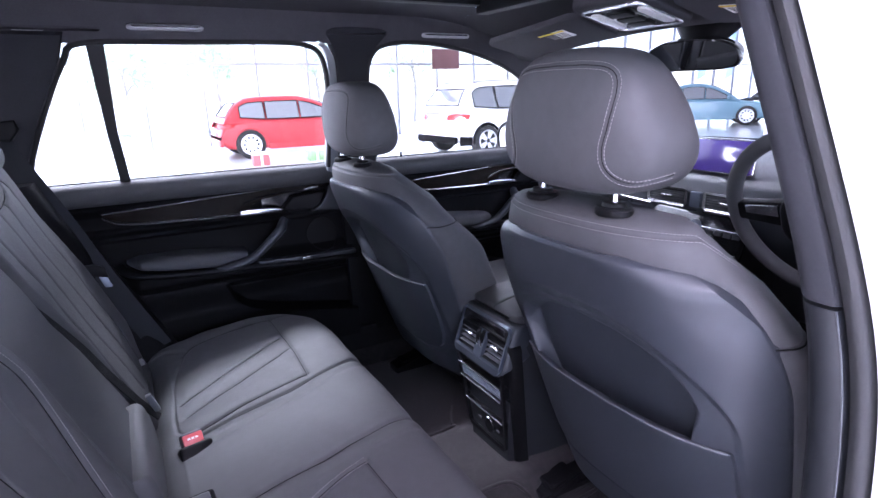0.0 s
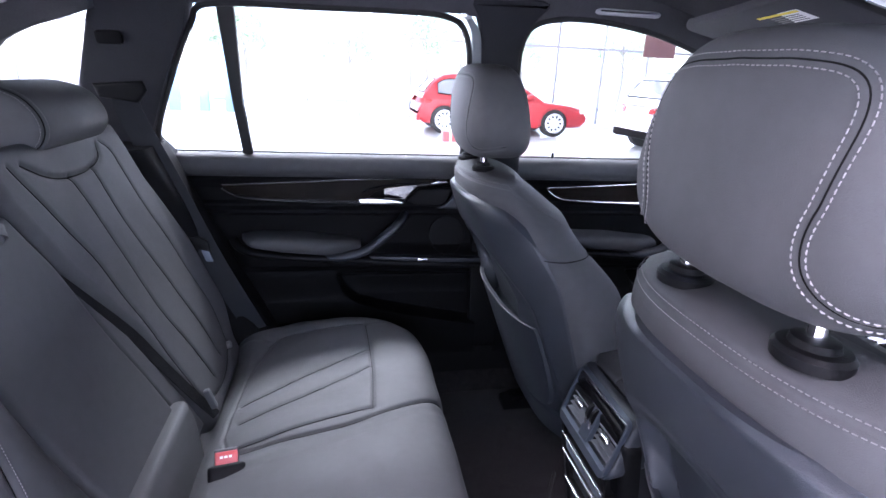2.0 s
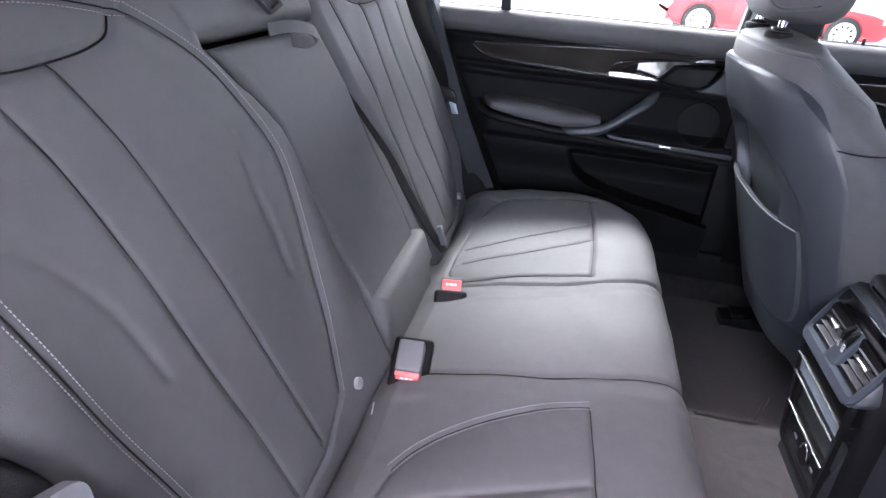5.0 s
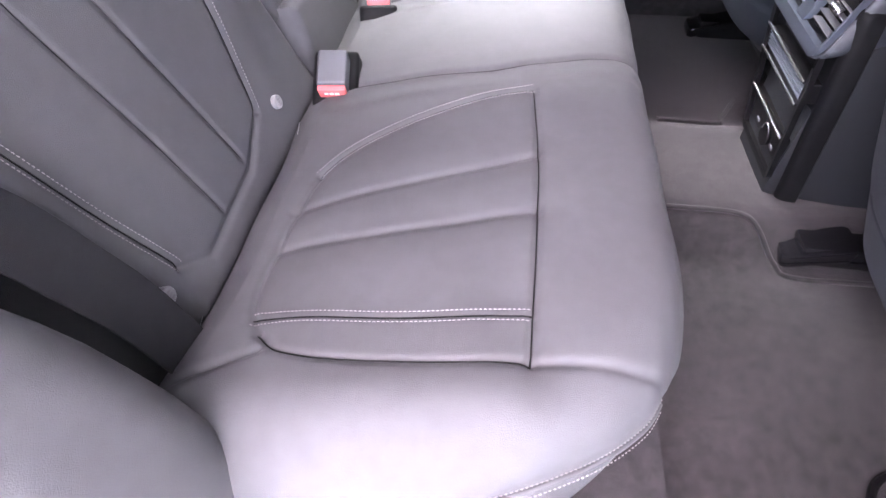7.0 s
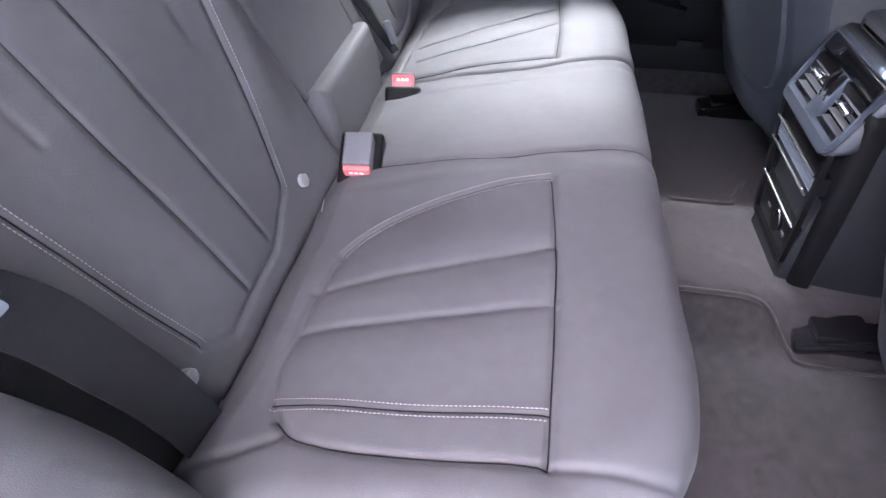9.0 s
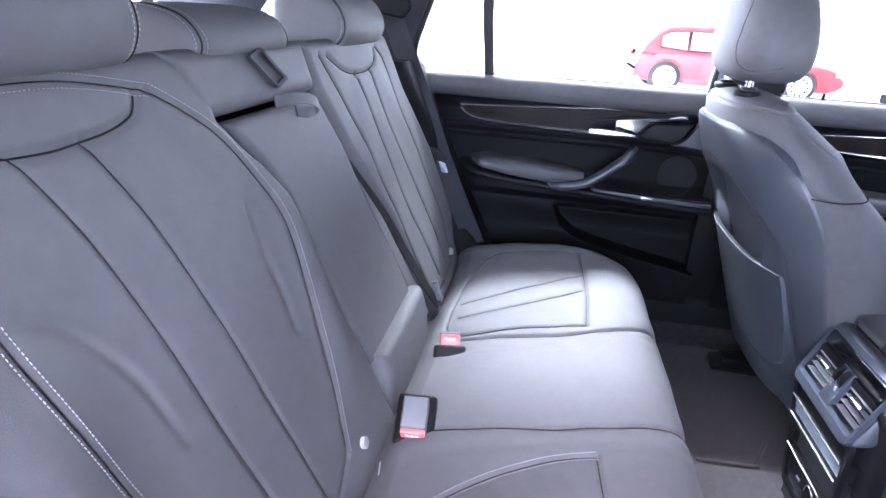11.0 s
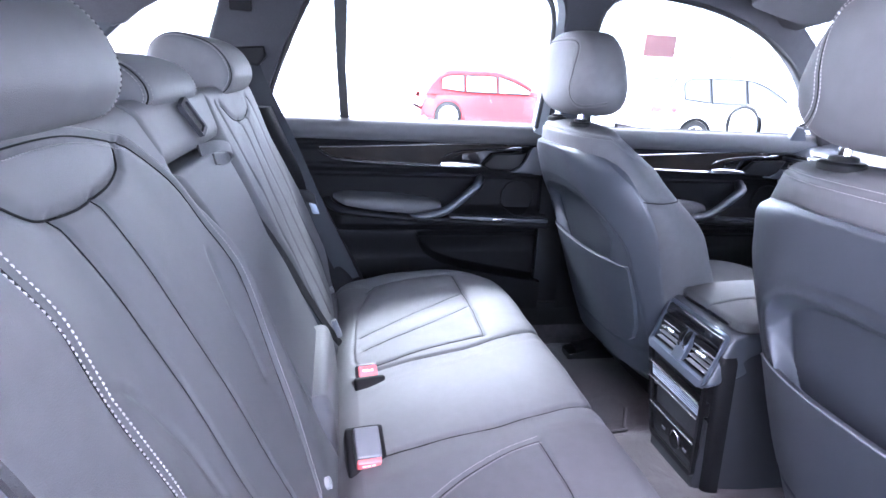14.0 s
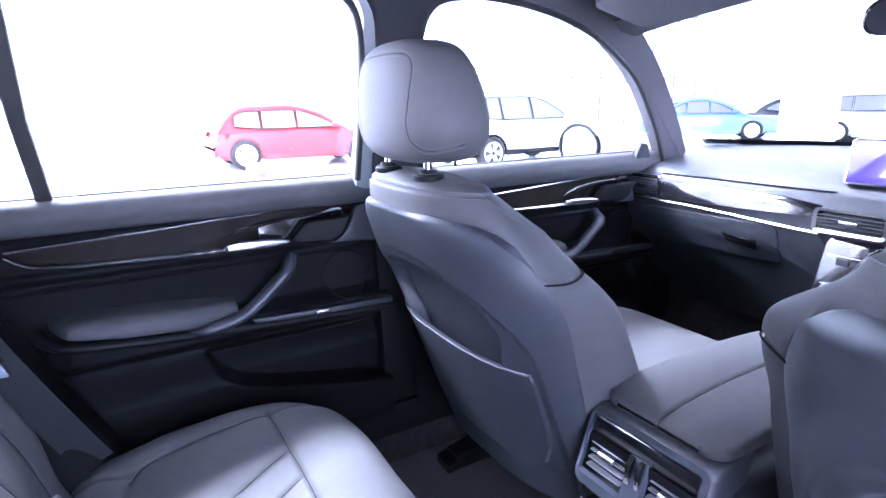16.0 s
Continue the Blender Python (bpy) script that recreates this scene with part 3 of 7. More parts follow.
B_P2 = [(-0.40, 1.200), (-0.360, 1.10), (-0.323, 0.90), (-0.300, 0.752)]
B_ARC = [(-0.526, 1.112), (-0.492, 1.093), (-0.456, 1.034), (-0.44, 0.96)]
B_EDGE = [(-0.212, 1.187), (-0.16, 1.13), (-0.137, 1.087), (-0.125, 1.0), (-0.10, 0.90), (-0.075, 0.80), (-0.062, 0.715)]
B_FOLD = [(-0.225, 1.10), (-0.235, 1.04), (-0.23, 0.95)]
B_LOW = [(-0.457, 0.752), (-0.42, 0.728), (-0.30, 0.735), (-0.228, 0.765)]


B_OUT, B_TOP, B_IN, B_FLAP, B_P1, B_P2, B_ARC = [[tuple(p) for p in spline(q, 14)] for q in (B_OUT, B_TOP, B_IN, B_FLAP, B_P1, B_P2, B_ARC)]


def back_rise(y, z):
    h = 0 * y
    for line, d, w in ((B_OUT, 0.0022, 0.004), (B_TOP, 0.0022, 0.004), (B_IN, 0.003, 0.004), (B_FLAP, 0.004, 0.005), (B_P1, 0.0026, 0.004), (B_P2, 0.0024, 0.004), (B_ARC, 0.003, 0.005), (B_FOLD, 0.0022, 0.007), (B_LOW, 0.004, 0.005)):
        h = h - d * np.exp(-(distance(y, z, line) / w) ** 2) - 0.16 * d * np.exp(-(distance(y, z, line) / 0.02) ** 2)
    h = h + 0.022 * smooth(-y, 0.46, 0.56) * smooth(z, 0.74, 0.85) * (1 - smooth(z, 1.15, 1.25)) + 0.012 * np.exp(-((y + 0.16) / 0.035) ** 2) * smooth(z, 0.75, 0.9) * (1 - smooth(z, 1.05, 1.16))
    h = h + 0.0012 * np.sin(z * 37 + 2 * np.sin(y * 19)) * np.sin(y * 21)
    return h


# the narrower left part of the backrest
L_FLAP = [(0.128, 1.233), (0.165, 1.213), (0.215, 1.200), (0.28, 1.197), (0.328, 1.202), (0.358, 1.213), (0.368, 1.230)]
L_P1 = [(0.232, 1.199), (0.262, 1.08), (0.290, 0.95), (0.33, 0.85), (0.366, 0.755)]
L_P2 = [(0.315, 1.199), (0.340, 1.07), (0.388, 0.945), (0.422, 0.85), (0.442, 0.765)]
L_IN = [(0.098, 1.236), (0.150, 1.135), (0.183, 1.065), (0.218, 0.95), (0.262, 0.80), (0.280, 0.745)]
L_OUT = [(0.385, 1.236), (0.412, 1.215), (0.442, 1.10), (0.490, 0.96), (0.515, 0.85), (0.510, 0.752)]
L_LOW = [(0.280, 0.745), (0.36, 0.725), (0.45, 0.728), (0.510, 0.752)]
L_FLAP, L_P1, L_P2, L_IN, L_OUT, L_LOW = [[tuple(p) for p in spline(q, 16)] for q in (L_FLAP, L_P1, L_P2, L_IN, L_OUT, L_LOW)]


def left_rise(y, z):
    """Relief of the left part of the backrest."""
    h = 0 * y
    for line, d, w in ((L_FLAP, 0.004, 0.005), (L_P1, 0.0026, 0.004), (L_P2, 0.0026, 0.004), (L_IN, 0.003, 0.004), (L_OUT, 0.0025, 0.004), (L_LOW, 0.004, 0.005)):
        h = h - d * np.exp(-(distance(y, z, line) / w) ** 2) - 0.16 * d * np.exp(-(distance(y, z, line) / 0.02) ** 2)
    h = h + 0.016 * smooth(y, 0.50, 0.57) * smooth(z, 0.74, 0.85) * (1 - smooth(z, 1.12, 1.24))
    return h + 0.0012 * np.sin(z * 33 + 2 * np.sin(y * 17)) * np.sin(y * 23)


def left_edge(z):
    """Inner side of the left part, along the belt gap."""
    return np.interp(z, [0.69, 0.79, 0.955, 1.03, 1.10, 1.19, 1.26], [0.275, 0.247, 0.182, 0.134, 0.091, 0.054, 0.046])


def pad(edge_a, edge_b, z0, z1, relief, r=0.03, depth=0.10, step=0.0021, lift=0.0):
    """A leaning pad between two side edges y(z), rounded over at its rim."""
    nz = max(8, int((z1 - z0) / step))
    wide = max(abs(edge_b(z) - edge_a(z)) for z in (z0, z1, (z0 + z1) / 2))
    ny = max(8, int(wide / step))
    z = np.linspace(z0, z1, nz)[:, None] + np.zeros(ny)
    a = np.array([edge_a(q) for q in z[:, 0]])[:, None]
    b = np.array([edge_b(q) for q in z[:, 0]])[:, None]
    y = a + (b - a) * np.linspace(0, 1, ny)[None]
    rim = np.minimum(np.minimum(y - a, b - y), np.minimum(z - z0, z1 - z))
    k = np.clip(r - rim, 0, r)
    fall = r - np.sqrt(np.maximum(0, r * r - k * k))
    h = relief(y, z) - fall + lift
    p = np.stack([back_x(z) + h * NB[0], y, z + h * NB[2]], -1)
    ring = np.concatenate([p[0, :-1], p[:-1, -1], p[-1, :0:-1], p[:0:-1, 0]])
    verts, faces = lattice(p)
    k0 = len(verts)
    idx = np.arange(nz * ny).reshape(nz, ny)
    loop = np.concatenate([idx[0, :-1], idx[:-1, -1], idx[-1, :0:-1], idx[:0:-1, 0]])
    verts += (ring - depth * NB).tolist()
    m = len(loop)
    faces += [(loop[(i + 1) % m], loop[i], k0 + i, k0 + (i + 1) % m) for i in range(m)]
    return verts, faces


def line_y(line):
    q = sorted((z, y) for y, z in line)
    zz, yy = [a for a, b in q], [b for a, b in q]
    return lambda z: np.interp(z, zz, yy)


edge_r = line_y(B_EDGE)
def near_edge(z):
    """Outer side of the right part of the backrest."""
    return np.interp(z, [0.69, 0.757, 0.80, 0.90, 0.974, 1.06, 1.13, 1.22, 1.262], [-0.478, -0.496, -0.512, -0.529, -0.551, -0.592, -0.630, -0.640, -0.625])


part("backrest", pad(near_edge, lambda z: edge_r(z) - 0.002, 0.69, 1.262, back_rise, 0.022), LEATHER, bench, "charcoal leather backrest with pleats and arched flap")
part("backrest", pad(left_edge, lambda z: np.interp(z, [0.7, 0.85, 1.0, 1.12, 1.25], [0.578, 0.575, 0.558, 0.525, 0.480]), 0.69, 1.262, left_rise, 0.022), LEATHER, bench, "charcoal leather backrest with pleats and arched flap")


def arm_edge(z):
    return np.interp(z, [0.7, 0.826, 0.965, 1.103, 1.19, 1.26], [0.205, 0.167, 0.122, 0.083, 0.046, 0.03])


part("centre_armrest", pad(lambda z: edge_r(z) + 0.003, arm_edge, 0.80, 1.185, lambda y, z: 0.004 * np.sin(z * 30) * np.sin(y * 12) * 0.3, 0.012, lift=-0.004), LEATHER, bench, "folded-up leather centre armrest")
part("armrest_side", pad(lambda z: arm_edge(z) + 0.004, lambda z: max(arm_edge(z) + 0.009, float(left_edge(z)) - 0.013), 0.72, 1.105, lambda y, z: 0 * y, 0.008, lift=-0.010), LEATHER, bench, "narrow leather strip beside the armrest")
part("armrest_foot", pad(lambda z: -0.068, lambda z: 0.185, 0.695, 0.812, lambda y, z: 0.017 * smooth(z, 0.69, 0.79) + 0 * y, 0.016, 0.12), LEATHER, bench, "leather flap at the foot of the armrest")
part("armrest_crown", pad(lambda z: np.interp(z, [1.19, 1.25], [-0.24, -0.27]), lambda z: 0.048, 1.192, 1.262, lambda y, z: 0 * y, 0.02, lift=0.002), LEATHER, bench)
# Dark sheet added to stand in for the shade between backrest and bolster.
part("belt_channel", pad(lambda z: near_edge(z) - 0.085, lambda z: near_edge(z) - 0.0015, 0.70, 1.16, lambda y, z: 0 * y, 0.004, 0.05, 0.012, -0.013), WEBBING, bench, "near-black sheet for the shade beside the backrest")
part("seat_back_core", pad(lambda z: -0.66, lambda z: 0.56, 0.70, 1.22, lambda y, z: 0 * y, 0.01, 0.05, 0.05, -0.075), PLASTIC, bench)


def on_back(y, z):
    h = float(back_rise(np.asarray(float(y)), np.asarray(float(z)))) + 0.0014
    return np.array([back_x(z) + h * NB[0], y, z + h * NB[2]]), NB


for line, r in ((B_OUT, 0.0007), (B_TOP, 0.0007), (B_IN, 0.0006), (B_FLAP, 0.0009), (B_P1, 0.0005), (B_P2, 0.0005)):
    part("seam", welt(line, on_back, r), CORD, bench)
for off in (0.0055, -0.0055):
    part("stitching", stitches(spline(B_TOP[::-1] + B_OUT[1:], 90), on_back, off), THREAD, bench, "pale double stitching")
part("stitching", stitches(spline(B_IN, 60), on_back, 0.006), THREAD, bench, "pale stitching")


def on_left_back(y, z):
    h = float(left_rise(np.asarray(float(y)), np.asarray(float(z)))) + 0.0014
    return np.array([back_x(z) + h * NB[0], y, z + h * NB[2]]), NB


for line, r in ((L_FLAP, 0.0010), (L_P1, 0.0006), (L_P2, 0.0006), (L_IN, 0.0008), (L_OUT, 0.0006), (L_LOW, 0.0007)):
    part("seam", welt(line, on_left_back, r), CORD, bench)


def bolster(sign):
    rings = []
    for z in np.linspace(0.56, 1.20, 24):
        f = np.interp(z, [0.56, 0.7, 0.78, 0.9, 1.05, 1.2], [0.06, 0.10, 0.103, 0.08, 0.045, 0.02] if sign < 0 else [0.09, 0.08, 0.07, 0.05, 0.03, 0.015])
        x0, x1 = back_x(z) - 0.12, back_x(z) + f
        y0, y1 = 0.588 + 0.06 * smooth(z, 0.82, 1.1) if sign < 0 else 0.580 - 0.075 * smooth(z, 0.88, 1.2), 0.72
        o = rounded(x0, x1, y0, y1, 0.045, 7)
        rings.append([(a, sign * b, z) for a, b in o])
    return loft(rings)


part("side_bolster", bolster(-1), LEATHER, bench, "smooth leather side bolster")
# Far bolster: near-black base colour in place of leather stands in for shade.
part("side_bolster", bolster(1), DARK_FOAM, bench, "side bolster beside the door, darkened for shade")
part("seat_base", box(-0.5, 0.07, -0.52, 0.56, 0.485, 0.56, 0.02), PLASTIC, bench)


def superbox(cx, cy, cz, ax, ay, az, shape=None, power=3.2, n=40, m=56):
    """A cushion-like block."""
    def s(w, p):
        return np.sign(w) * np.abs(w) ** p
    e = 2 / power
    u = np.linspace(-math.pi / 2, math.pi / 2, n)[:, None]
    w = np.linspace(0, 2 * math.pi, m, endpoint=False)[None]
    x = s(np.cos(u), e) * s(np.cos(w), e)
    y = s(np.cos(u), e) * s(np.sin(w), e)
    z = s(np.sin(u), e) + 0 * w
    if shape:
        x, y, z = shape(x, y, z)
    return loft(np.stack([cx + ax * x, cy + ay * y, cz + az * z], -1))


def rear_headrest(cy, z0, z1, half, x0, x1):
    """A roll-shaped headrest with flat stitched end caps."""
    w, h = x1 - x0, z1 - z0
    ring = spline([(0.10, 0.0), (0.5, -0.02), (0.86, 0.03), (1.0, 0.28), (0.97, 0.58), (0.80, 0.86), (0.52, 1.0), (0.25, 1.0), (0.06, 0.80), (0.0, 0.45), (0.02, 0.12), (0.10, 0.0)], 73)[:-1]
    mid = ring.mean(0)

    def at(scale, y):
        q = mid + (ring - mid) * scale
        return np.stack([x0 + w * q[:, 0], np.full(len(q), cy + y), z0 + h * q[:, 1]], 1)

    ends = [(0.02, 0.006), (0.5, 0.006), (0.80, 0.0045), (0.90, 0.001), (0.935, -0.002), (0.942, -0.005), (0.955, -0.0055), (0.98, -0.011), (1.0, -0.022), (1.012, -0.05)]
    rings = [at(k, -half - y) for k, y in ends] + [at(1.02, 0)] + [at(k, half + y) for k, y in ends[::-1]]
    part("headrest", loft(rings), LEATHER, bench, "rounded leather rear headrest with stitched end caps")
    for s in (-1, 1):
        for k, y in ((0.90, 0.002), (0.982, -0.0115)):
            loop = spread(np.vstack([at(k, s * (half + y)), at(k, s * (half + y))[:1]]), 120)
            out = loop - loop.mean(0)
            out /= np.linalg.norm(out, axis=1)[:, None]
            out[:, 1] += s * 0.8
            out /= np.linalg.norm(out, axis=1)[:, None]
            part("stitching", thread(loop + out * 0.0003, out, 0.0, 0.0046, 0.0029, 0.0004), MID_THREAD, bench, "muted stitching")
        loop = at(0.944, s * (half - 0.004))
        part("seam", tube(np.vstack([loop, loop[:1]]), 0.0012, 6), CORD, bench)
    for s in (-0.06, 0.06):
        part("headrest_post", tube([((x0 + x1) / 2, cy + s, z0 - 0.05), ((x0 + x1) / 2, cy + s, z0 + 0.02)], 0.007), CHROME, bench, "chrome post")


rear_headrest(-0.424, 1.247, 1.348, 0.110, -0.59, -0.465)
rear_headrest(-0.106, 1.238, 1.299, 0.104, -0.590, -0.480)
rear_headrest(0.296, 1.240, 1.337, 0.117, -0.600, -0.465)


# ---------------------------------------------------------------- front seats


def skin_point(f, a, b, e=0.02):
    """Place and outward normal of a surface f(a, b)."""
    p = f(a, b)
    n = np.cross(f(a, b + e) - f(a, b - e), f(a + e, b) - f(a - e, b))
    return p, n / (np.linalg.norm(n) + 1e-9)


def front_seat(cy, shift, post_x, top, name, label, yarn, inner, wing, taper):
    """A front seat, seen from behind; shift moves it ahead, top is the height of its shoulder, wing how much its inner side bulges, taper how far the headrest narrows upwards."""
    seat = thing(name, (0.45 + shift, cy, 0.5), label, "car seat", "front seats")

    def rear(z):
        return 0.362 + shift - 0.375 * (z - 0.719)

    lift = top - 1.222
    WZ = [0.58, 0.70, 0.85, 1.0, 1.06, 1.10, 1.134, 1.16, 1.18, 1.20, 1.212, 1.219, 1.224]
    WW = [0.235, 0.25, 0.260, 0.265, 0.265, 0.257, 0.240, 0.217, 0.199, 0.186, 0.175, 0.163, 0.138]

    def span(z):
        """Half the backrest's width."""
        h = 0.022 * float(smooth(1.224 - z, 0.0, 0.07))
        return float(np.mean([np.interp(z + k * h, WZ, WW) for k in (-1, -0.5, 0, 0.5, 1)]))

    def hem(z):
        """How the upper edge rolls ahead to the flat top."""
        return np.interp(z, [1.165, 1.18, 1.195, 1.208, 1.214, 1.218, 1.221, 1.224], [0, 0.002, 0.006, 0.011, 0.018, 0.027, 0.038, 0.055])

    rings = []
    for z in np.concatenate([np.linspace(0.64, 1.17, 66), np.linspace(1.173, 1.224, 44)]):
        w = span(z)
        deep = np.interp(z, [0.58, 0.75, 0.95, 1.08, 1.144, 1.19, 1.205, 1.217, 1.224], [0.20, 0.21, 0.215, 0.235, 0.245, 0.19, 0.17, 0.155, 0.13])
        g = np.linspace(0, 2 * math.pi, 96, endpoint=False)
        cyy, sxx = np.cos(g), np.sin(g)
        ey = float(np.interp(z, [0.95, 1.15], [0.55, 0.78]))
        x = np.sign(sxx) * np.abs(sxx) ** (ey + 0.05)
        y = w * np.sign(cyy) * np.abs(cyy) ** ey
        tuck = 1 - 0.14 * smooth(x, -0.7, 0.6) * smooth(z, 0.80, 1.16) + wing * (y > 0) * smooth(x, -0.75, -0.1) * smooth(1.2 - z, 0, 0.08)
        edge = np.abs(y / w)
        back = rear(z) + hem(z) + np.interp(z, [1.0, 1.18], [0.06, 0.04]) * edge ** 3.0
        front_x = rear(z) + deep * (0.75 + 0.40 * edge ** 2 * smooth(1.15 - z, 0, 0.15))
        back = back + 0.075 * smooth(1.165 - z, 0, 0.03) * (1 - smooth(edge, 0.78, 0.90)) * (x < 0)
        half = (front_x - back) / 2
        seam = 0.004 * np.exp(-((z - 1.085 - 0.03 * (edge - 0.9)) / 0.004) ** 2) * (edge > 0.55) + 0.003 * np.exp(-((z - 1.208) / 0.003) ** 2)
        half = half - seam
        rings.append(np.stack([(back + front_x) / 2 + half * x, cy + y * tuck * (1 - seam / 0.2), np.full_like(y, z) + lift * smooth(z, 0.9, 1.2) + 0.004 * smooth(z, 1.20, 1.224) * (1 - edge ** 2)], 1))
    part("backrest", loft(rings), LEATHER, seat, "charcoal leather backrest with a shoulder seam")
    # stitching along the top edge
    def top_edge(g, z):
        """A point of the backrest's skin at angle g round it."""
        w, c, sn = span(z), math.cos(g), math.sin(g)
        deep = np.interp(z, [0.58, 0.75, 0.95, 1.08, 1.144, 1.19, 1.205, 1.217, 1.224], [0.20, 0.21, 0.215, 0.235, 0.245, 0.19, 0.17, 0.155, 0.13])
        ey = float(np.interp(z, [0.95, 1.15], [0.55, 0.78]))
        y, x = w * np.sign(c) * abs(c) ** ey, np.sign(sn) * abs(sn) ** (ey + 0.05)
        edge = abs(y / w)
        b = rear(z) + hem(z) + np.interp(z, [1.0, 1.18], [0.06, 0.04]) * edge ** 3.0
        f = rear(z) + deep * (0.75 + 0.40 * edge ** 2 * smooth(1.15 - z, 0, 0.15))
        return np.array([(b + f) / 2 + (f - b) / 2 * x, cy + y * (1 - 0.14 * smooth(x, -0.7, 0.6) * smooth(z, 0.80, 1.16) + wing * (y > 0) * smooth(x, -0.75, -0.1) * smooth(1.2 - z, 0, 0.08)), z + lift * smooth(z, 0.9, 1.2) + 0.004 * smooth(z, 1.20, 1.224) * (1 - edge ** 2)])

    rim = []
    for q in np.linspace(-1, 1, 150):
        fall = max(0.0, abs(q) - 0.62) / 0.38
        rim.append((-math.pi / 2 + q * (math.pi / 2 + 0.35), 1.208 - 0.06 * fall))
    for dz in (0.003, -0.0035):
        pts = np.array([top_edge(g, z + dz) for g, z in rim])
        pts = spread(pts, 150)
        core = np.array([rear(1.1) + 0.07, cy, 1.15 + lift])
        out = pts - core
        out[:, 1] *= 0.6
        out /= np.linalg.norm(out, axis=1)[:, None]
        part("stitching", thread(pts + out * 0.0008, out, 0.0, 0.0044, 0.0030, 0.00042), yarn, seat, "double stitching along the top edge")
    for s in (0, 1):
        for route in ([(q, 1.088) for q in np.linspace(-0.75, 0.7, 30)], [(-0.75, q) for q in np.linspace(1.088, 0.72, 30)]):
            line = np.array([top_edge(q if s == 0 else math.pi - q, z) for q, z in route])
            part("seam", tube(line + np.array([0, 0.0004 * (1 - 2 * s), 0]), 0.0011, 6), CORD, seat)
    # hard shell on the back: arch-shaped, with a hollow over the map pocket
    ny, nz = 220, 260
    u = np.linspace(-1, 1, ny)[None]
    z = np.linspace(0.655, 1.178, nz)[:, None]
    width = sum(np.interp(z[:, 0] + k * smooth(1.178 - z[:, 0], 0, 0.06), [0.60, 0.70, 0.80, 0.95, 1.04, 1.09, 1.134, 1.157, 1.170, 1.178], [0.195, 0.222, 0.236, 0.245, 0.246, 0.239, 0.219, 0.194, 0.168, 0.140]) for k in (-0.022, -0.011, 0.0, 0.011, 0.022))[:, None] / 5
    y = width * u
    edge = np.abs(u) + 0 * z
    x = rear(z) - 0.010 + 0.054 * edge ** 3.4 + 0.003 * smooth(z, 1.168, 1.178) ** 2
    skin = []                                                            # leather beside the shell's edge
    for zz, ww in zip(z[:, 0], width[:, 0]):
        ratio = min(0.985, ww / span(zz))
        sn = math.sqrt(1 - ratio ** (2 / float(np.interp(zz, [0.95, 1.15], [0.55, 0.78]))))
        p = top_edge(-math.asin(sn), zz)
        skin.append(p[0] - 0.003)
    skin = np.array(skin)[:, None]
    x = x + np.clip(skin - (rear(z) + 0.044), 0, 0.04) * edge ** 7 * smooth(1.16 - z, 0, 0.05)
    panel_top = 0.93 + 0.17 * np.sqrt(np.maximum(0, 1 - (np.abs(y) / 0.212) ** 2.6))
    x = x + 0.005 * smooth(panel_top - z, 0, 0.02) * smooth(z, 0.715, 0.73) * smooth(0.212 - np.abs(y), 0, 0.014)
    mouth_top = 0.97 + 0.105 * np.sqrt(np.maximum(0, 1 - (np.abs(y) / 0.172) ** 3.0))
    mouth_foot = 0.85 + 0.11 * smooth(np.abs(y), 0.125, 0.172)
    hollow = smooth(mouth_top - z, 0, 0.024) * smooth(z - mouth_foot, 0, 0.04) * smooth(0.174 - np.abs(y), 0, 0.030)
    x = x + 0.032 * hollow
    sheet = np.stack([x, cy + y, z + lift * smooth(z, 0.9, 1.2) + 0 * y], -1)
    lip = np.pad(sheet, ((0, 1), (1, 1), (0, 0)), mode="edge")          # turned-in edge of the shell
    lip[-1, :, 0] += 0.03
    lip[:, (0, -1), 0] += 0.02
    part("back_shell", lattice(lip[:, ::-1]), SHELL, seat, "dark grained plastic back shell with a hollow")
    b = np.linspace(0.724, 0.926, 40)[:, None]
    half = np.interp(b[:, 0], [0.724, 0.727, 0.733, 0.745, 0.78, 0.84, 0.91, 0.926], [0.12, 0.145, 0.160, 0.176, 0.190, 0.198, 0.200, 0.198])[:, None]
    a = half * np.linspace(-1, 1, 60)[None]
    cover = np.stack([rear(b) - 0.0115 + 0.036 * (np.abs(a) / 0.2) ** 3, cy + a, b + 0.8 * lift * smooth(b, 0.9, 1.2) + 0 * a], -1)
    cover = np.pad(cover, ((1, 1), (1, 1), (0, 0)), mode="edge")
    cover[(0, -1), :, 0] += 0.010
    cover[1:-1, (0, -1), 0] += 0.010
    part("map_pocket", lattice(cover[:, ::-1]), SHELL, seat, "smooth map pocket panel")
    part("pocket_hem", tube([(rear(0.926) - 0.0105 + 0.036 * (abs(a) / 0.2) ** 3, cy + a, 0.925 + 0.8 * lift * smooth(0.925, 0.9, 1.2)) for a in np.linspace(-0.196, 0.196, 30)], 0.0022, 8), HEM, seat, "satin hem along the top of the pocket")
    # headrest
    def head(a, b):
        """a: from the bottom (-pi/2) to the top, b: round it."""
        e = 2 / 4.0
        def s(q):
            return np.sign(q) * np.abs(q) ** e
        x, y, zz = s(np.cos(a)) * s(np.cos(b)), s(np.cos(a)) * s(np.sin(b)), s(np.sin(a))
        narrow = 1 - taper * smooth(zz, -0.3, 1.0) - 0.05 * smooth(-zz, 0.4, 1)
        x = x * (1 - 0.16 * smooth(zz, -0.2, 1)) - 0.12 * zz - 0.10 * (1 - y * y) * (x < 0)
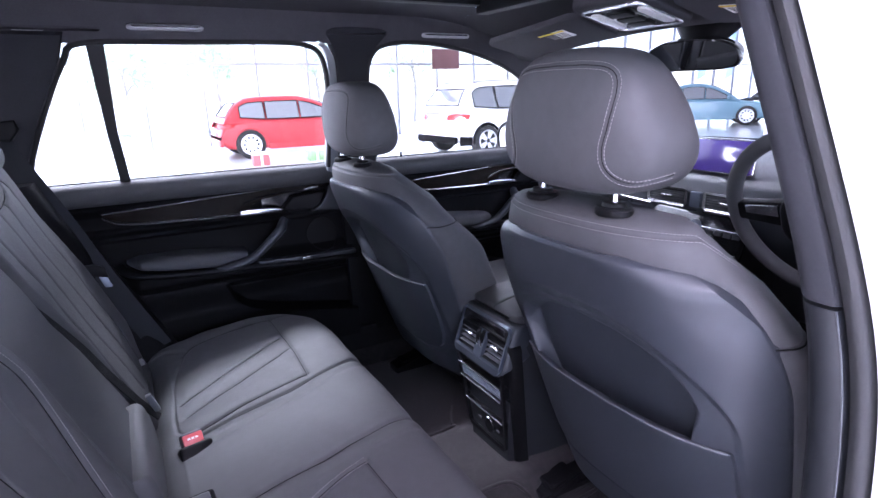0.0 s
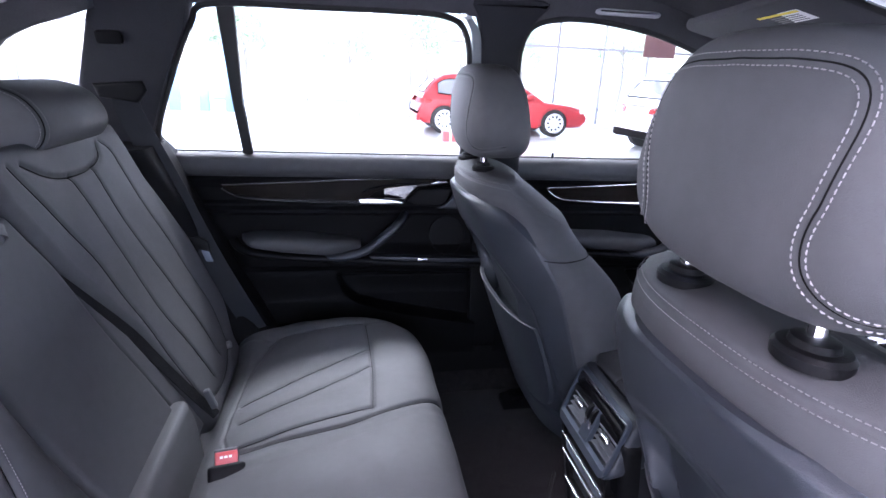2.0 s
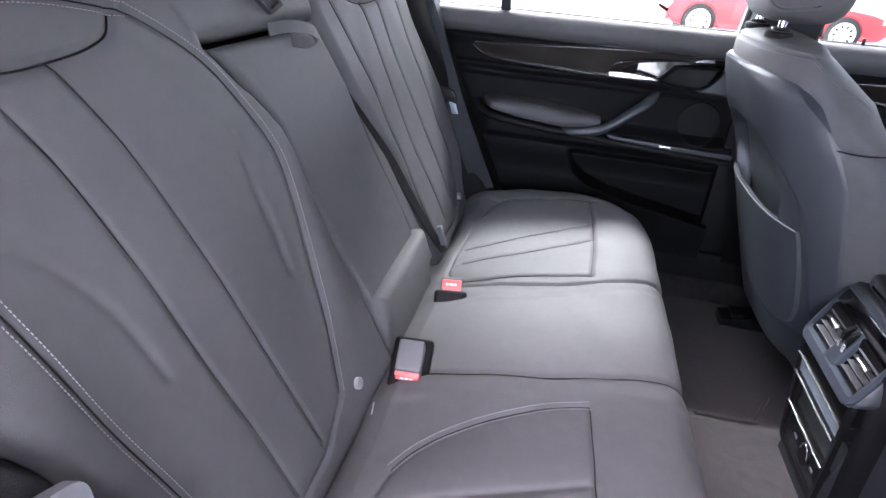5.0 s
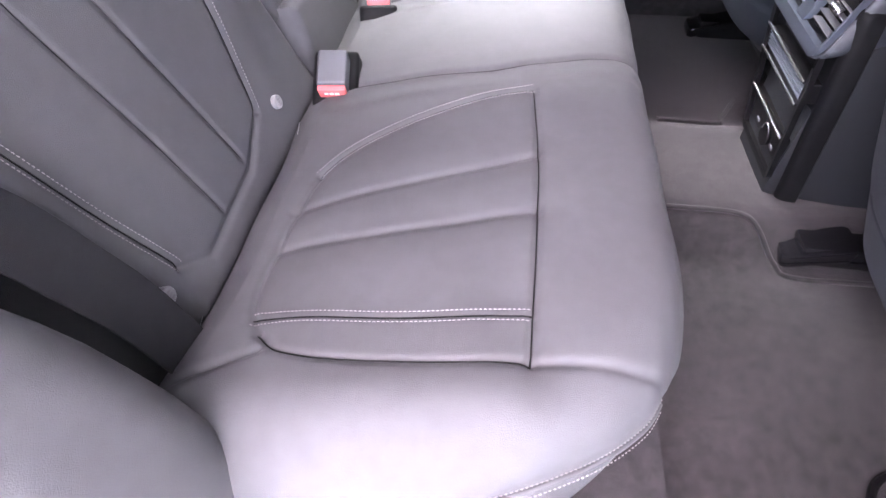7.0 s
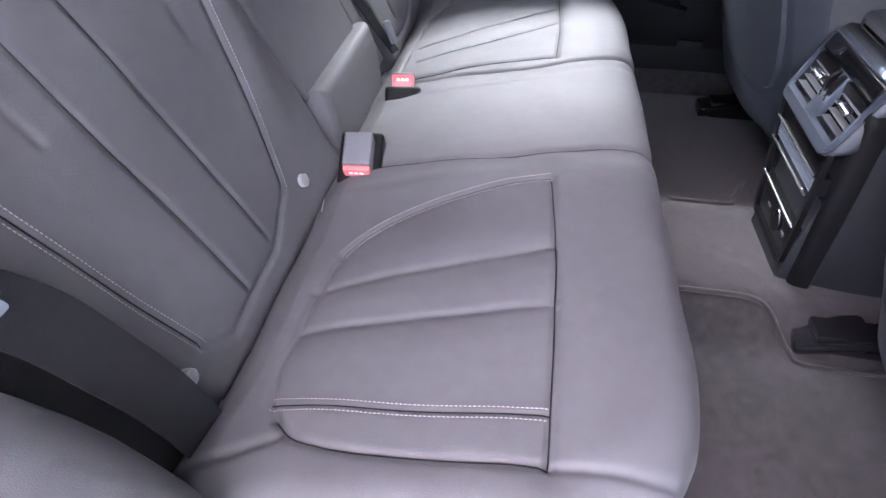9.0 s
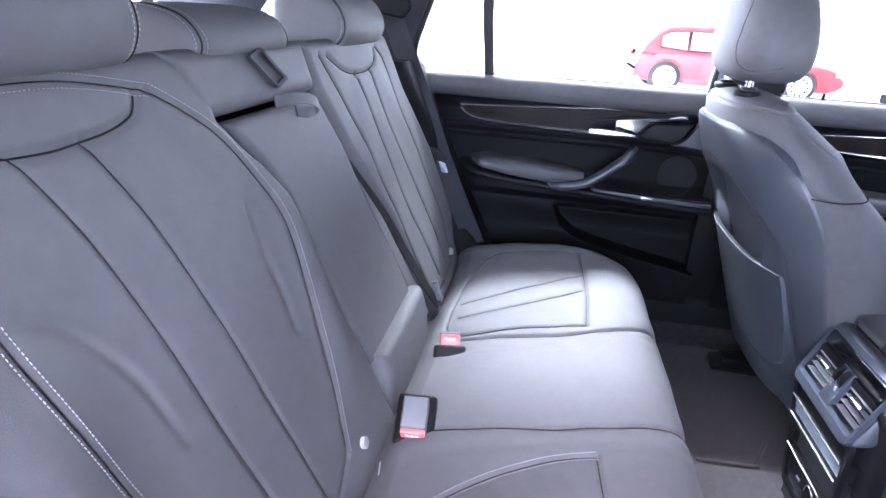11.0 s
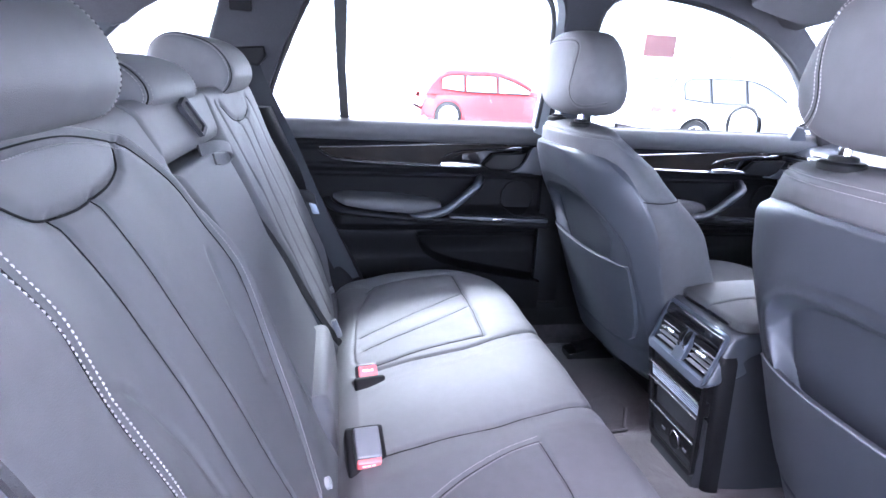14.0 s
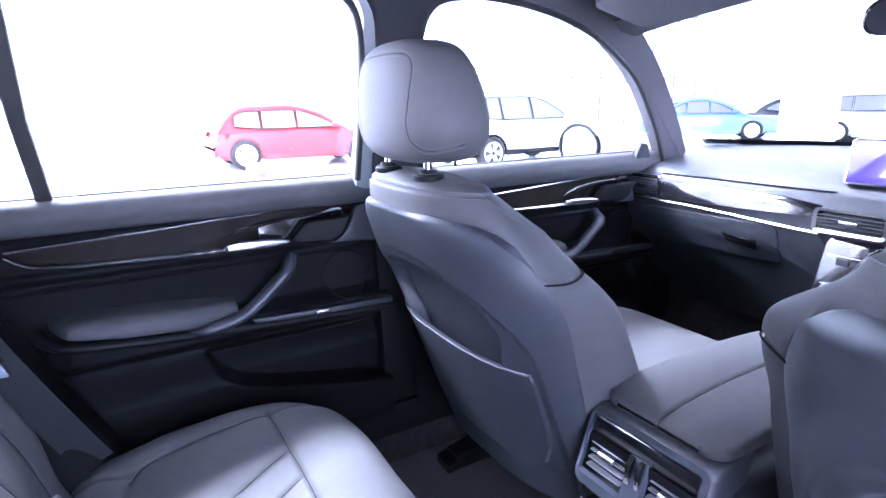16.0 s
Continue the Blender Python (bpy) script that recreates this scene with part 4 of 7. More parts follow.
        return np.stack([post_x + 0.020 + 0.060 * x, cy + 0.138 * y * narrow, 1.328 + lift + np.where(zz > 0, 0.085, 0.080) * (zz + 0.06 * (1 - y * y) * np.sign(zz))], -1)
    aa, bb = np.meshgrid(np.linspace(-math.pi / 2, math.pi / 2, 70), np.linspace(0, 2 * math.pi, 110, endpoint=False), indexing="ij")
    hp = head(aa, bb)
    part("headrest", loft(hp), LEATHER, seat, "rounded leather headrest with double stitching")
    ga, gb = np.meshgrid(np.linspace(-1.5, 1.5, 260), np.linspace(math.pi * 0.5, math.pi * 1.5, 260), indexing="ij")
    gp = head(ga, gb)

    def behind(dy, z):
        """The headrest's rear skin at that height and distance from its middle."""
        near = (gp[..., 1] - cy - dy) ** 2 + (gp[..., 2] - z - lift) ** 2
        k = np.unravel_index(np.argmin(near), near.shape)
        p, n = skin_point(head, ga[k], gb[k])
        return p, n if np.dot(n, p - np.array([post_x + 0.02, cy, 1.326 + lift])) > 0 else -n

    half_seam = [(0.130, 1.274), (0.112, 1.266), (0.096, 1.270), (0.085, 1.279), (0.080, 1.294), (0.082, 1.312), (0.088, 1.335), (0.091, 1.360), (0.089, 1.378), (0.077, 1.391), (0.050, 1.396)]
    seam = spline([(-a, b) for a, b in half_seam] + [(0, 1.397)] + half_seam[::-1], 130)
    both = [behind(*q) for q in seam]
    mid, face_out = np.array([q[0] for q in both]), np.array([q[1] for q in both])
    for _ in range(3):
        mid[1:-1] = (mid[:-2] + 2 * mid[1:-1] + mid[2:]) / 4
        face_out[1:-1] = (face_out[:-2] + 2 * face_out[1:-1] + face_out[2:]) / 4
    face_out /= np.linalg.norm(face_out, axis=1)[:, None]
    for off in (0.0045, -0.0045):
        part("stitching", thread(mid + face_out * 0.0010, face_out, off, 0.0044, 0.0030, 0.00042), yarn, seat, "double stitching round the rear panel")
    part("seam_piping", tube(mid + face_out * 0.0001, 0.0006, 6), CORD, seat)
    for s in (-0.067, 0.067):
        part("headrest_post", tube([(post_x, cy + s, 1.19 + lift), (post_x, cy + s, 1.30 + lift)], 0.0065, 16), CHROME, seat, "chrome headrest post")
        part("post_collar", loft([[(post_x + r * math.cos(a), cy + s + 1.15 * r * math.sin(a), zz + lift) for a in np.linspace(0, 2 * math.pi, 32, endpoint=False)] for r, zz in ((0.0215, 1.222), (0.022, 1.229), (0.0195, 1.232), (0.014, 1.2325), (0.013, 1.237), (0.009, 1.238))]), PLASTIC, seat, "round dark plastic collar")
    part("seat_cushion", superbox(rear(0.72) + 0.33, cy, 0.70, 0.29, 0.265, 0.085, lambda x, y, z: (x, y, z + 0.2 * x + 0.25 * (np.abs(y) ** 3) * (z > 0)), 4), LEATHER, seat)
    part("seat_base", box(rear(0.72) + 0.13, rear(0.72) + 0.5, cy - 0.19, cy + 0.19, 0.53, 0.64, 0.02), PLASTIC, seat)
    for s in (-0.2, inner):
        part("seat_rail", box(rear(0.72) + (0.05 if s > 0 else 0.16), rear(0.72) + 0.55, cy + s - 0.022, cy + s + 0.022, 0.488, 0.53, 0.006), GLOSS_BLACK, seat)
        if s < 0:
            continue
        part("rail_cap", slab(rounded(-0.02, 0.08, -0.03, 0.03, 0.01), lambda a, b, d, s=s: (rear(0.72) + 0.045 + a, cy + s + b, 0.492 + d + 0.3 * max(0, a)), 0.022, 0.006), GLOSS_BLACK, seat, "gloss black rail end cap")
    return seat


front_seat(0.385, 0.0, 0.222, 1.204, "front_seat", "charcoal leather front passenger seat with a hard plastic back shell", DARK_THREAD, 0.2, 0.0, 0.20)
front_seat(-0.388, 0.02, 0.240, 1.222, "front_seat", "charcoal leather driver's seat with a hard plastic back shell", THREAD, 0.262, 0.15, 0.28)

# ---------------------------------------------------------------- centre console
CC = 0.04
console = thing("centre_console", (0.5, CC, 0.5), "dark centre console with rear air vents and a leather armrest lid", "car console")
rings = []
for x, w, z1 in ((0.395, 0.090, 0.850), (0.405, 0.096, 0.858), (0.5, 0.112, 0.866), (0.75, 0.122, 0.87), (0.85, 0.13, 0.855), (1.0, 0.135, 0.84), (1.2, 0.15, 0.84)):
    o = rounded(-w, w, 0.49, z1, 0.03, 6)
    rings.append([(x, CC + a * (0.80 + 0.2 * smooth(b, 0.5, 0.78)), b) for a, b in o])
part("body", loft(rings), SIDE_TRIM, console, "dark soft-grained side panels")

rings = []
for x, w in ((0.379, 0.084), (0.3815, 0.0895), (0.386, 0.0935), (0.394, 0.0965), (0.408, 0.0985), (0.410, 0.0955)):
    rings.append([(x + 0.16 * max(0.0, 0.73 - b), CC + math.copysign(0.0075 + 0.040 * max(0.0, 0.73 - b), a) + a * (0.80 + 0.2 * smooth(b, 0.5, 0.78)), b) for a, b in rounded(-w, w, 0.492, 0.845, 0.02, 6)])
part("edge_cover", loft(rings), PLASTIC, console, "black cover along the rear edge")


def lid_half(b0, b1):
    """One padded half of the lid: a low crown, a rounded rear corner on its outer side."""
    rings = []
    for q in [0.0, 0.001, 0.003, 0.006, 0.010, 0.015, 0.022, 0.03] + list(np.linspace(0.045, 0.386, 22)):
        x = 0.404 + q
        drop = 0.009 - math.sqrt(max(0.0, 0.009 ** 2 - max(0.0, 0.009 - q) ** 2))
        inset = 0.032 - math.sqrt(max(0.0, 0.032 ** 2 - max(0.0, 0.032 - q) ** 2))
        lo, hi = (b0, b1 - inset) if b1 > -b0 else (b0 + inset, b1)
        crown = 0.908 + 0.012 * math.sin(q / 0.40 * math.pi) - 0.004 * float(smooth(0.06 - q, 0, 0.06))
        ring = []
        for b, z in rounded(lo, hi, 0.8845 + 0.4 * drop, crown - drop, 0.006, 5):
            ring.append((x, CC + b, z - 0.22 * max(0.0, abs(b) - 0.05) ** 1.2 * (z - 0.8845) / 0.03))
        rings.append(ring)
    return loft(rings)


part("armrest_lid", lid_half(-0.0042, 0.096), LEATHER, console, "padded leather armrest half")
part("armrest_lid", lid_half(-0.098, -0.0054), LEATHER, console, "padded leather armrest half")
for b0, side in ((-0.098, 1), (0.096, -1)):
    edge = [(0.404 + q, CC + b0 + side * (0.006 + 0.032 - math.sqrt(max(0.0, 0.032 ** 2 - max(0.0, 0.032 - q) ** 2))), 0.8965 + 0.006 * math.sin(q / 0.40 * math.pi)) for q in [0.0005, 0.003, 0.008, 0.015, 0.025] + list(np.linspace(0.035, 0.38, 24))]
    part("lid_seam", tube(edge, 0.0011, 6), CORD, console)


def face(a, b, d):
    """The slanting rear face: a across, b up from its foot, d out."""
    return (0.362 + 0.33 * b - 0.95 * d, CC + 0.80 * a, 0.782 + 0.945 * b - 0.33 * d + 0.0)


def frame_ring(outer, inner, place, thick):
    """A flat frame between two outlines of equal count."""
    rings = []
    for o, d in ((outer, 0.0), (outer, thick * 0.7), ([(p[0] * 0.97 + q[0] * 0.03, p[1] * 0.97 + q[1] * 0.03) for p, q in zip(outer, inner)], thick), (inner, thick * 0.9), (inner, 0.0)):
        rings.append([place(a, b, d) for a, b in o])
    v, f = loft(rings, caps=False)
    n, m = len(rings), len(outer)
    f += [((n - 1) * m + i, (n - 1) * m + (i + 1) % m, (i + 1) % m, i) for i in range(m)]
    return v, f


OUT, INN = rounded(-0.113, 0.119, -0.008, 0.103, 0.016, 8), rounded(-0.108, 0.112, 0.009, 0.0995, 0.006, 8)
part("vent_bezel", frame_ring(OUT, INN, lambda a, b, d: face(a, b, d + 0.002 - 0.25 * max(0, abs(a) - 0.10) - 5.0 * max(0, b - 0.092) ** 2 - 12.0 * max(0, 0.012 - b) ** 2), 0.009), GREY_TRIM, console, "satin blue-grey vent surround")
middle = np.mean(OUT, axis=0)


def under_lid(p, top=0.8835):
    return (p[0], p[1], min(p[2], top))


part("vent_housing", loft([[under_lid(face(middle[0] + (a - middle[0]) * k, middle[1] + (b - middle[1]) * k, d - 0.30 * max(0, abs(a) - 0.10))) for a, b in OUT] for k, d in ((0.97, 0.003), (1.03, 0.002), (1.07, -0.004), (1.09, -0.02), (1.10, -0.075))], caps=False), SHELL, console, "soft grey housing round the rear vents")
part("vent_recess", slab(rounded(-0.114, 0.110, 0.006, 0.097, 0.010), lambda a, b, d: face(a, b, d - 0.032), 0.004, 0), PLASTIC, console)
part("vent_gloss_strip", slab(rounded(-0.107, 0.104, 0.076, 0.0985, 0.004), lambda a, b, d: face(a, b, d + 0.002), 0.008, 0.002), GLOSS_BLACK, console, "gloss black strip over the vents")
for a0, a1 in ((-0.107, -0.024), (0.022, 0.104)):
    vent = part("air_vent", slab(rounded(a0, a1, 0.010, 0.078, 0.006), lambda a, b, d: face(a, b, d - 0.034), 0.006, 0.002), PLASTIC, console, "slatted air vent")
    for k in range(6):
        b = 0.0135 + 0.0112 * k
        part("slat", slab([(a0 + 0.002, b), (a1 - 0.002, b), (a1 - 0.002, b + 0.0014), (a0 + 0.002, b + 0.0014)], lambda p, q, d: face(p, q + 0.35 * d, d - 0.010), 0.013, 0.0004, 1), SLAT, vent)
    m = (a0 + a1) / 2
    part("vent_tab", slab(rounded(m - 0.018, m + 0.018, 0.042, 0.050, 0.003), lambda a, b, d: face(a, b, d + 0.001), 0.008, 0.003), METAL, vent, "bright vent tab")
knob = part("vent_divider", slab(rounded(-0.020, 0.018, 0.010, 0.079, 0.003), lambda a, b, d: face(a, b, d - 0.006), 0.014, 0.002), GREY_TRIM, console)
for m in (-0.010, 0.010):
    part("thumbwheel", tube([face(m - 0.0045, 0.048, -0.008), face(m + 0.0045, 0.048, -0.008)], 0.020, 24), PLASTIC, knob, "ribbed vent thumbwheel")
    for k in range(5):
        part("wheel_mark", slab([(m - 0.004, 0.035 + 0.006 * k), (m + 0.004, 0.035 + 0.006 * k), (m + 0.004, 0.0385 + 0.006 * k), (m - 0.004, 0.0385 + 0.006 * k)], lambda a, b, d, k=k: face(a, b, d + 0.0105 - 0.0009 * (k - 2) ** 2), 0.002, 0), METAL, knob)


def low_face(a, b, d):
    """The upright panel under the vents, narrowing to the floor."""
    return (0.370 + 0.16 * max(0.0, 0.73 - b) - d, CC + 0.84 * a * (0.80 + 0.20 * smooth(b, 0.52, 0.76)), b)


part("lower_surround", frame_ring(rounded(-0.112, 0.114, 0.560, 0.782, 0.016, 8), rounded(-0.101, 0.103, 0.572, 0.776, 0.006, 8), low_face, 0.008), PLASTIC, console, "black surround")
part("lower_back", slab(rounded(-0.108, 0.110, 0.562, 0.78, 0.01), lambda a, b, d: low_face(a, b, d - 0.045), 0.006, 0), PLASTIC, console)
for b in (0.738, 0.702, 0.640):
    part("shelf_edge", tube([low_face(a, b, 0.006) for a in np.linspace(-0.101, 0.103, 8)], 0.0022, 8), METAL, console, "bright shelf edge")
tray = part("storage_flap", slab(rounded(-0.101, 0.103, 0.704, 0.735, 0.003), lambda a, b, d: low_face(a, b, d - 0.02), 0.018, 0.002), PLASTIC, console, "ribbed storage flap")
for k in range(6):
    part("rib", slab([(-0.098, 0.706 + 0.005 * k), (0.10, 0.706 + 0.005 * k), (0.10, 0.708 + 0.005 * k), (-0.098, 0.708 + 0.005 * k)], lambda a, b, d: low_face(a, b, d - 0.002), 0.003, 0.0006, 1), GREY_TRIM, tray)
sock = part("socket_panel", slab(rounded(-0.101, 0.103, 0.566, 0.637, 0.004), lambda a, b, d: low_face(a, b, d - 0.016), 0.014, 0.002), PLASTIC, console, "gloss black socket panel")
part("power_socket", tube([low_face(-0.012, 0.602, -0.006), low_face(-0.012, 0.602, 0.002)], 0.019, 28), PLASTIC, sock, "round power socket")
part("socket_rim", tube([low_face(-0.012 + 0.019 * math.cos(q), 0.602 + 0.019 * math.sin(q), 0.001) for q in np.linspace(0, 6.283, 28)], 0.0014, 6), METAL, sock)
for a in (-0.06, 0.045):
    part("socket_mark", slab(rounded(a - 0.008, a + 0.008, 0.598, 0.604, 0.002), lambda p, q, d: low_face(p, q, d + 0.0), 0.002, 0), HEM, sock, "grey socket mark")

# ---------------------------------------------------------------- left doors


PIN = (-0.466, 0.52)


def door_lining(x0, x1, ox, name, label):
    """The inner side of a left door; ox moves its fittings along the car."""
    d = thing(name, ((x0 + x1) / 2, 0.74, 0.55), label, "car door", kind="structure")

    def y_at(x, z):
        x, z = np.asarray(x, float) - ox, np.asarray(z, float)
        y = 0.742 - 0.014 * smooth(z, 1.075, 1.10) - 0.016 * smooth(z, 1.10, 1.125) * (1 - smooth(z, 1.135, 1.16)) + 0.004 * smooth(z, 1.15, 1.165)
        y = y - 0.035 * smooth(z, 0.845, 0.875) * (1 - smooth(z, 0.895, 0.93)) * smooth(x, -0.34, -0.28)
        lip = np.interp(x, [-0.07, -0.045, -0.01, 0.054, 0.15, 0.32], [0.835, 0.79, 0.765, 0.742, 0.722, 0.690])
        pocket = smooth(z - lip, 0, 0.012) * (1 - smooth(z, 0.815, 0.845)) * smooth(x, -0.075, -0.05) * (1 - smooth(x, 0.33, 0.35))
        y = y - 0.045 * smooth(0.87 - z, 0.02, 0.10) * smooth(z, 0.5, 0.62) + 0.055 * pocket
        y = y - 0.007 * smooth(z, 1.018, 1.032) * (1 - smooth(z, 1.036, 1.046)) - 0.004 * np.exp(-((z - 1.012) / 0.004) ** 2)
        return y + 0.02 * smooth(z, 1.046, 1.055) * (1 - smooth(z, 1.085, 1.10)) * smooth(x, 0.04, 0.12) * (1 - smooth(x, 0.24, 0.28))

    gx, gz = np.meshgrid(np.linspace(x0, x1, 240), np.linspace(0.50, 1.166, 260), indexing="ij")
    part("lining", lattice(np.stack([gx, y_at(gx, gz), gz], -1)), DARK_FOAM, d, "black grained door lining")
    roll = spline([(0.737, 1.168), (0.722, 1.170), (0.704, 1.165), (0.693, 1.150), (0.694, 1.132), (0.706, 1.116), (0.722, 1.110)], 22)
    pad_x = np.linspace(x0 + 0.003, x1 - 0.003, 40)
    part("upper_pad", lattice(np.stack([np.repeat(pad_x[:, None], 22, 1), np.repeat(roll[None, :, 0], 40, 0), np.repeat(roll[None, :, 1], 40, 0)], -1)), LEATHER, d, "soft grey pad along the window sill")
    part("lock_pin", tube([(PIN[ox > 0], 0.728, 1.165), (PIN[ox > 0], 0.728, 1.184)], 0.0035, 10), PLASTIC, d, "black lock pin")
    part("window_seal", tube([(x, 0.738, 1.167) for x in np.linspace(x0 + 0.01, x1 - 0.01, 12)], 0.006, 8), RUBBER, d)

    def at(x, z, out):
        return (x + ox, float(y_at(x + ox, z)) - out, z)

    def flat(x, z, out):
        return (x + ox, 0.728 - out, z)

    top = [(-0.345, 1.085), (-0.25, 1.0895), (-0.152, 1.0945), (-0.04, 1.101), (0.073, 1.106), (0.17, 1.107), (0.255, 1.106)]
    low = [(-0.345, 1.085), (-0.325, 1.071), (-0.30, 1.0625), (-0.239, 1.057), (-0.12, 1.053), (-0.002, 1.051), (0.022, 1.062), (0.05, 1.077), (0.10, 1.087), (0.17, 1.095), (0.255, 1.1015)]
    part("wood_strip", slab([tuple(q) for q in spline(top, 24)] + [tuple(q) for q in spline(low, 34)][::-1][1:-1], lambda a, b, t: flat(a, b, t - 0.006 - 0.12 * (b - 1.05)), 0.016, 0.003), WOOD, d, "dark lacquered wood trim strip")
    part("upper_bead", tube([flat(a, b + 0.002, 0.002) for a, b in spline(top, 40)], 0.0024, 8), METAL, d, "satin metal bead")
    part("lower_bead", tube([flat(a, b - 0.005, 0.010) for a, b in spline(low[:6], 44)], np.interp(np.arange(44), [0, 10, 20, 43], [0.0028, 0.0042, 0.0056, 0.0072]), 10, 0.8), METAL, d, "broad satin metal bead")
    part("door_handle", slab([(-0.008, 1.058), (0.02, 1.060), (0.07, 1.058), (0.104, 1.054), (0.118, 1.049), (0.108, 1.043), (0.05, 1.042), (-0.008, 1.043)], lambda a, b, t: flat(a, b, t + 0.004), 0.020, 0.005, 3), METAL, d, "satin aluminium release handle")
    part("handle_cup", slab([tuple(q) for q in spline([(-0.002, 1.066), (0.02, 1.078), (0.06, 1.088), (0.12, 1.094), (0.20, 1.098), (0.245, 1.097), (0.225, 1.055), (0.20, 1.036), (0.12, 1.034)], 30)], lambda a, b, t: flat(a, b, t - 0.026), 0.008, 0.002), GLOSS_BLACK, d, "dark finger recess")
    part("cup_rim", tube([flat(a, b, 0.004) for a, b in spline([(-0.004, 1.066), (0.02, 1.079), (0.06, 1.089), (0.12, 1.095), (0.20, 1.0985)], 30)], np.linspace(0.004, 0.002, 30), 8), GLOSS_BLACK, d, "gloss black rim over the recess")
    part("cup_wing", slab([(0.118, 1.046), (0.132, 1.062), (0.150, 1.082), (0.240, 1.092), (0.222, 1.052), (0.20, 1.038), (0.14, 1.036)], lambda a, b, t: flat(a, b, t - 0.014 + 0.3 * (a - 0.12)), 0.018, 0.006, 3), PLASTIC, d, "black moulded grip block")
    part("bright_wedge", slab([(0.180, 1.0965), (0.232, 1.0995), (0.226, 1.1055), (0.205, 1.105)], lambda a, b, t: flat(a, b, t + 0.006), 0.006, 0.0015), METAL, d, "bright wedge in the wood strip")
    part("swoop_panel", slab([tuple(q) for q in spline([(0.205, 1.030), (0.232, 1.045), (0.252, 1.072), (0.264, 1.100), (0.288, 1.106), (0.315, 1.104), (0.315, 1.028), (0.26, 1.027)], 40)], lambda a, b, t: flat(a, b, t - 0.010), 0.018, 0.005, 3), SHELL, d, "soft grey panel curving up to the sill")
    # padded armrest on its ledge, and the slanting pull
    rings = []
    for x in np.concatenate([np.linspace(-0.308, -0.285, 7), np.linspace(-0.275, 0.0, 24)]):
        k = min(1.0, math.sqrt(max(0.0, x + 0.3085) / 0.03)) * (1 - 0.45 * float(smooth(x, -0.10, 0.0)))
        high = float(np.interp(x, [-0.308, -0.271, -0.156, -0.021, 0.0], [0.953, 0.962, 0.959, 0.944, 0.938]))
        foot = float(np.interp(x, [-0.308, -0.271, -0.2, -0.1, 0.0], [0.945, 0.932, 0.920, 0.912, 0.912]))
        deep = 0.082 * k
        o = [(0.750, foot), (0.750 - 0.55 * deep, foot - 0.002), (0.750 - 0.92 * deep, foot + 0.003), (0.750 - deep, foot + 0.35 * (high - foot)), (0.750 - 0.985 * deep, foot + 0.70 * (high - foot)), (0.750 - 0.90 * deep, high - 0.004), (0.750 - 0.72 * deep, high), (0.750 - 0.3 * deep, high + 0.002), (0.750, high + 0.002)]
        rings.append([(x + ox, a, b) for a, b in spline(o, 30)])
    part("armrest_pad", loft(rings), LEATHER, d, "padded door armrest")
    part("armrest_ledge", tube([(a + ox, 0.695 + 0.03 * (i < 4) * (4 - i) / 4, b) for i, (a, b) in enumerate(spline([(-0.325, 0.945), (-0.31, 0.926), (-0.25, 0.912), (-0.12, 0.900), (0.0, 0.893), (0.10, 0.886), (0.33, 0.876)], 50))], 0.013, 12, 0.8), PLASTIC, d, "black ledge under the armrest")
    pull = spline([(-0.115, 0.902), (-0.05, 0.906), (0.0, 0.917), (0.035, 0.939), (0.075, 0.974), (0.112, 1.006), (0.120, 1.013)], 40)
    part("pull_handle", tube([(a + ox, 0.684 + 0.045 * float(smooth(i, 34, 39)) + 0.025 * (1 - float(smooth(i, 0, 9))), b) for i, (a, b) in enumerate(pull)], np.interp(np.arange(40), [0, 8, 22, 36, 39], [0.010, 0.0145, 0.0150, 0.0165, 0.013]), 14, 0.8), SHELL, d, "slanting pull handle")
    part("speaker_grille", tube([at(0.237, 0.953, -0.002), at(0.237, 0.953, 0.005)], 0.050, 40), PLASTIC, d, "round loudspeaker grille")
    part("speaker_rim", tube([at(0.237 + 0.05 * math.cos(q), 0.953 + 0.05 * math.sin(q), 0.005) for q in np.linspace(0, 6.283, 40)], 0.002, 8), PLASTIC, d)
    part("switch_plate", slab([(0.02, 0.906), (0.07, 0.9035), (0.18, 0.900), (0.325, 0.896), (0.325, 0.884), (0.18, 0.888), (0.03, 0.896)], lambda a, b, t: (a + ox, 0.722 - t, b), 0.036, 0.004, 3), SHELL, d, "satin switch ledge")
    part("window_switch", slab(rounded(0.150, 0.180, 0.890, 0.900, 0.003), lambda a, b, t: (a + ox, 0.688 - t, b), 0.008, 0.003), METAL, d, "bright window switch")
    return d


door_lining(-0.62, 0.325, 0.0, "door_1", "black rear door lining with dark wood and aluminium trim")
def mirror_copy(ob):
    """A copy on the other side of the car, with meshes of its own."""
    made = {}
    for o in (ob, *ob.children_recursive):
        q = o.copy()
        scene.collection.objects.link(q)
        if o.data:
            q.data = o.data.copy()
            at = o.matrix_world.copy()
            q.data.transform(Matrix.Diagonal((1, -1, 1, 1)) @ at)
            q.data.flip_normals()
        made[o] = q
    for o, q in made.items():
        q.parent = None
        q.matrix_basis = Matrix() if o.data else Matrix.Translation((o.location.x, -o.location.y, o.location.z))
    bpy.context.view_layer.update()
    for o, q in made.items():
        if o.parent in made:
            q.parent = made[o.parent]
            q.matrix_parent_inverse = made[o.parent].matrix_world.inverted()
    return made[ob]


front_door = door_lining(0.385, 1.30, 0.86, "door_2", "black front door lining with dark wood and aluminium trim")
bpy.context.view_layer.update()
other_door = mirror_copy(front_door)
other_door.name = "door_3"
body = thing("car_body", (1.2, 0, 0.3), "white painted outer body panels of the car", "car body", kind="structure")
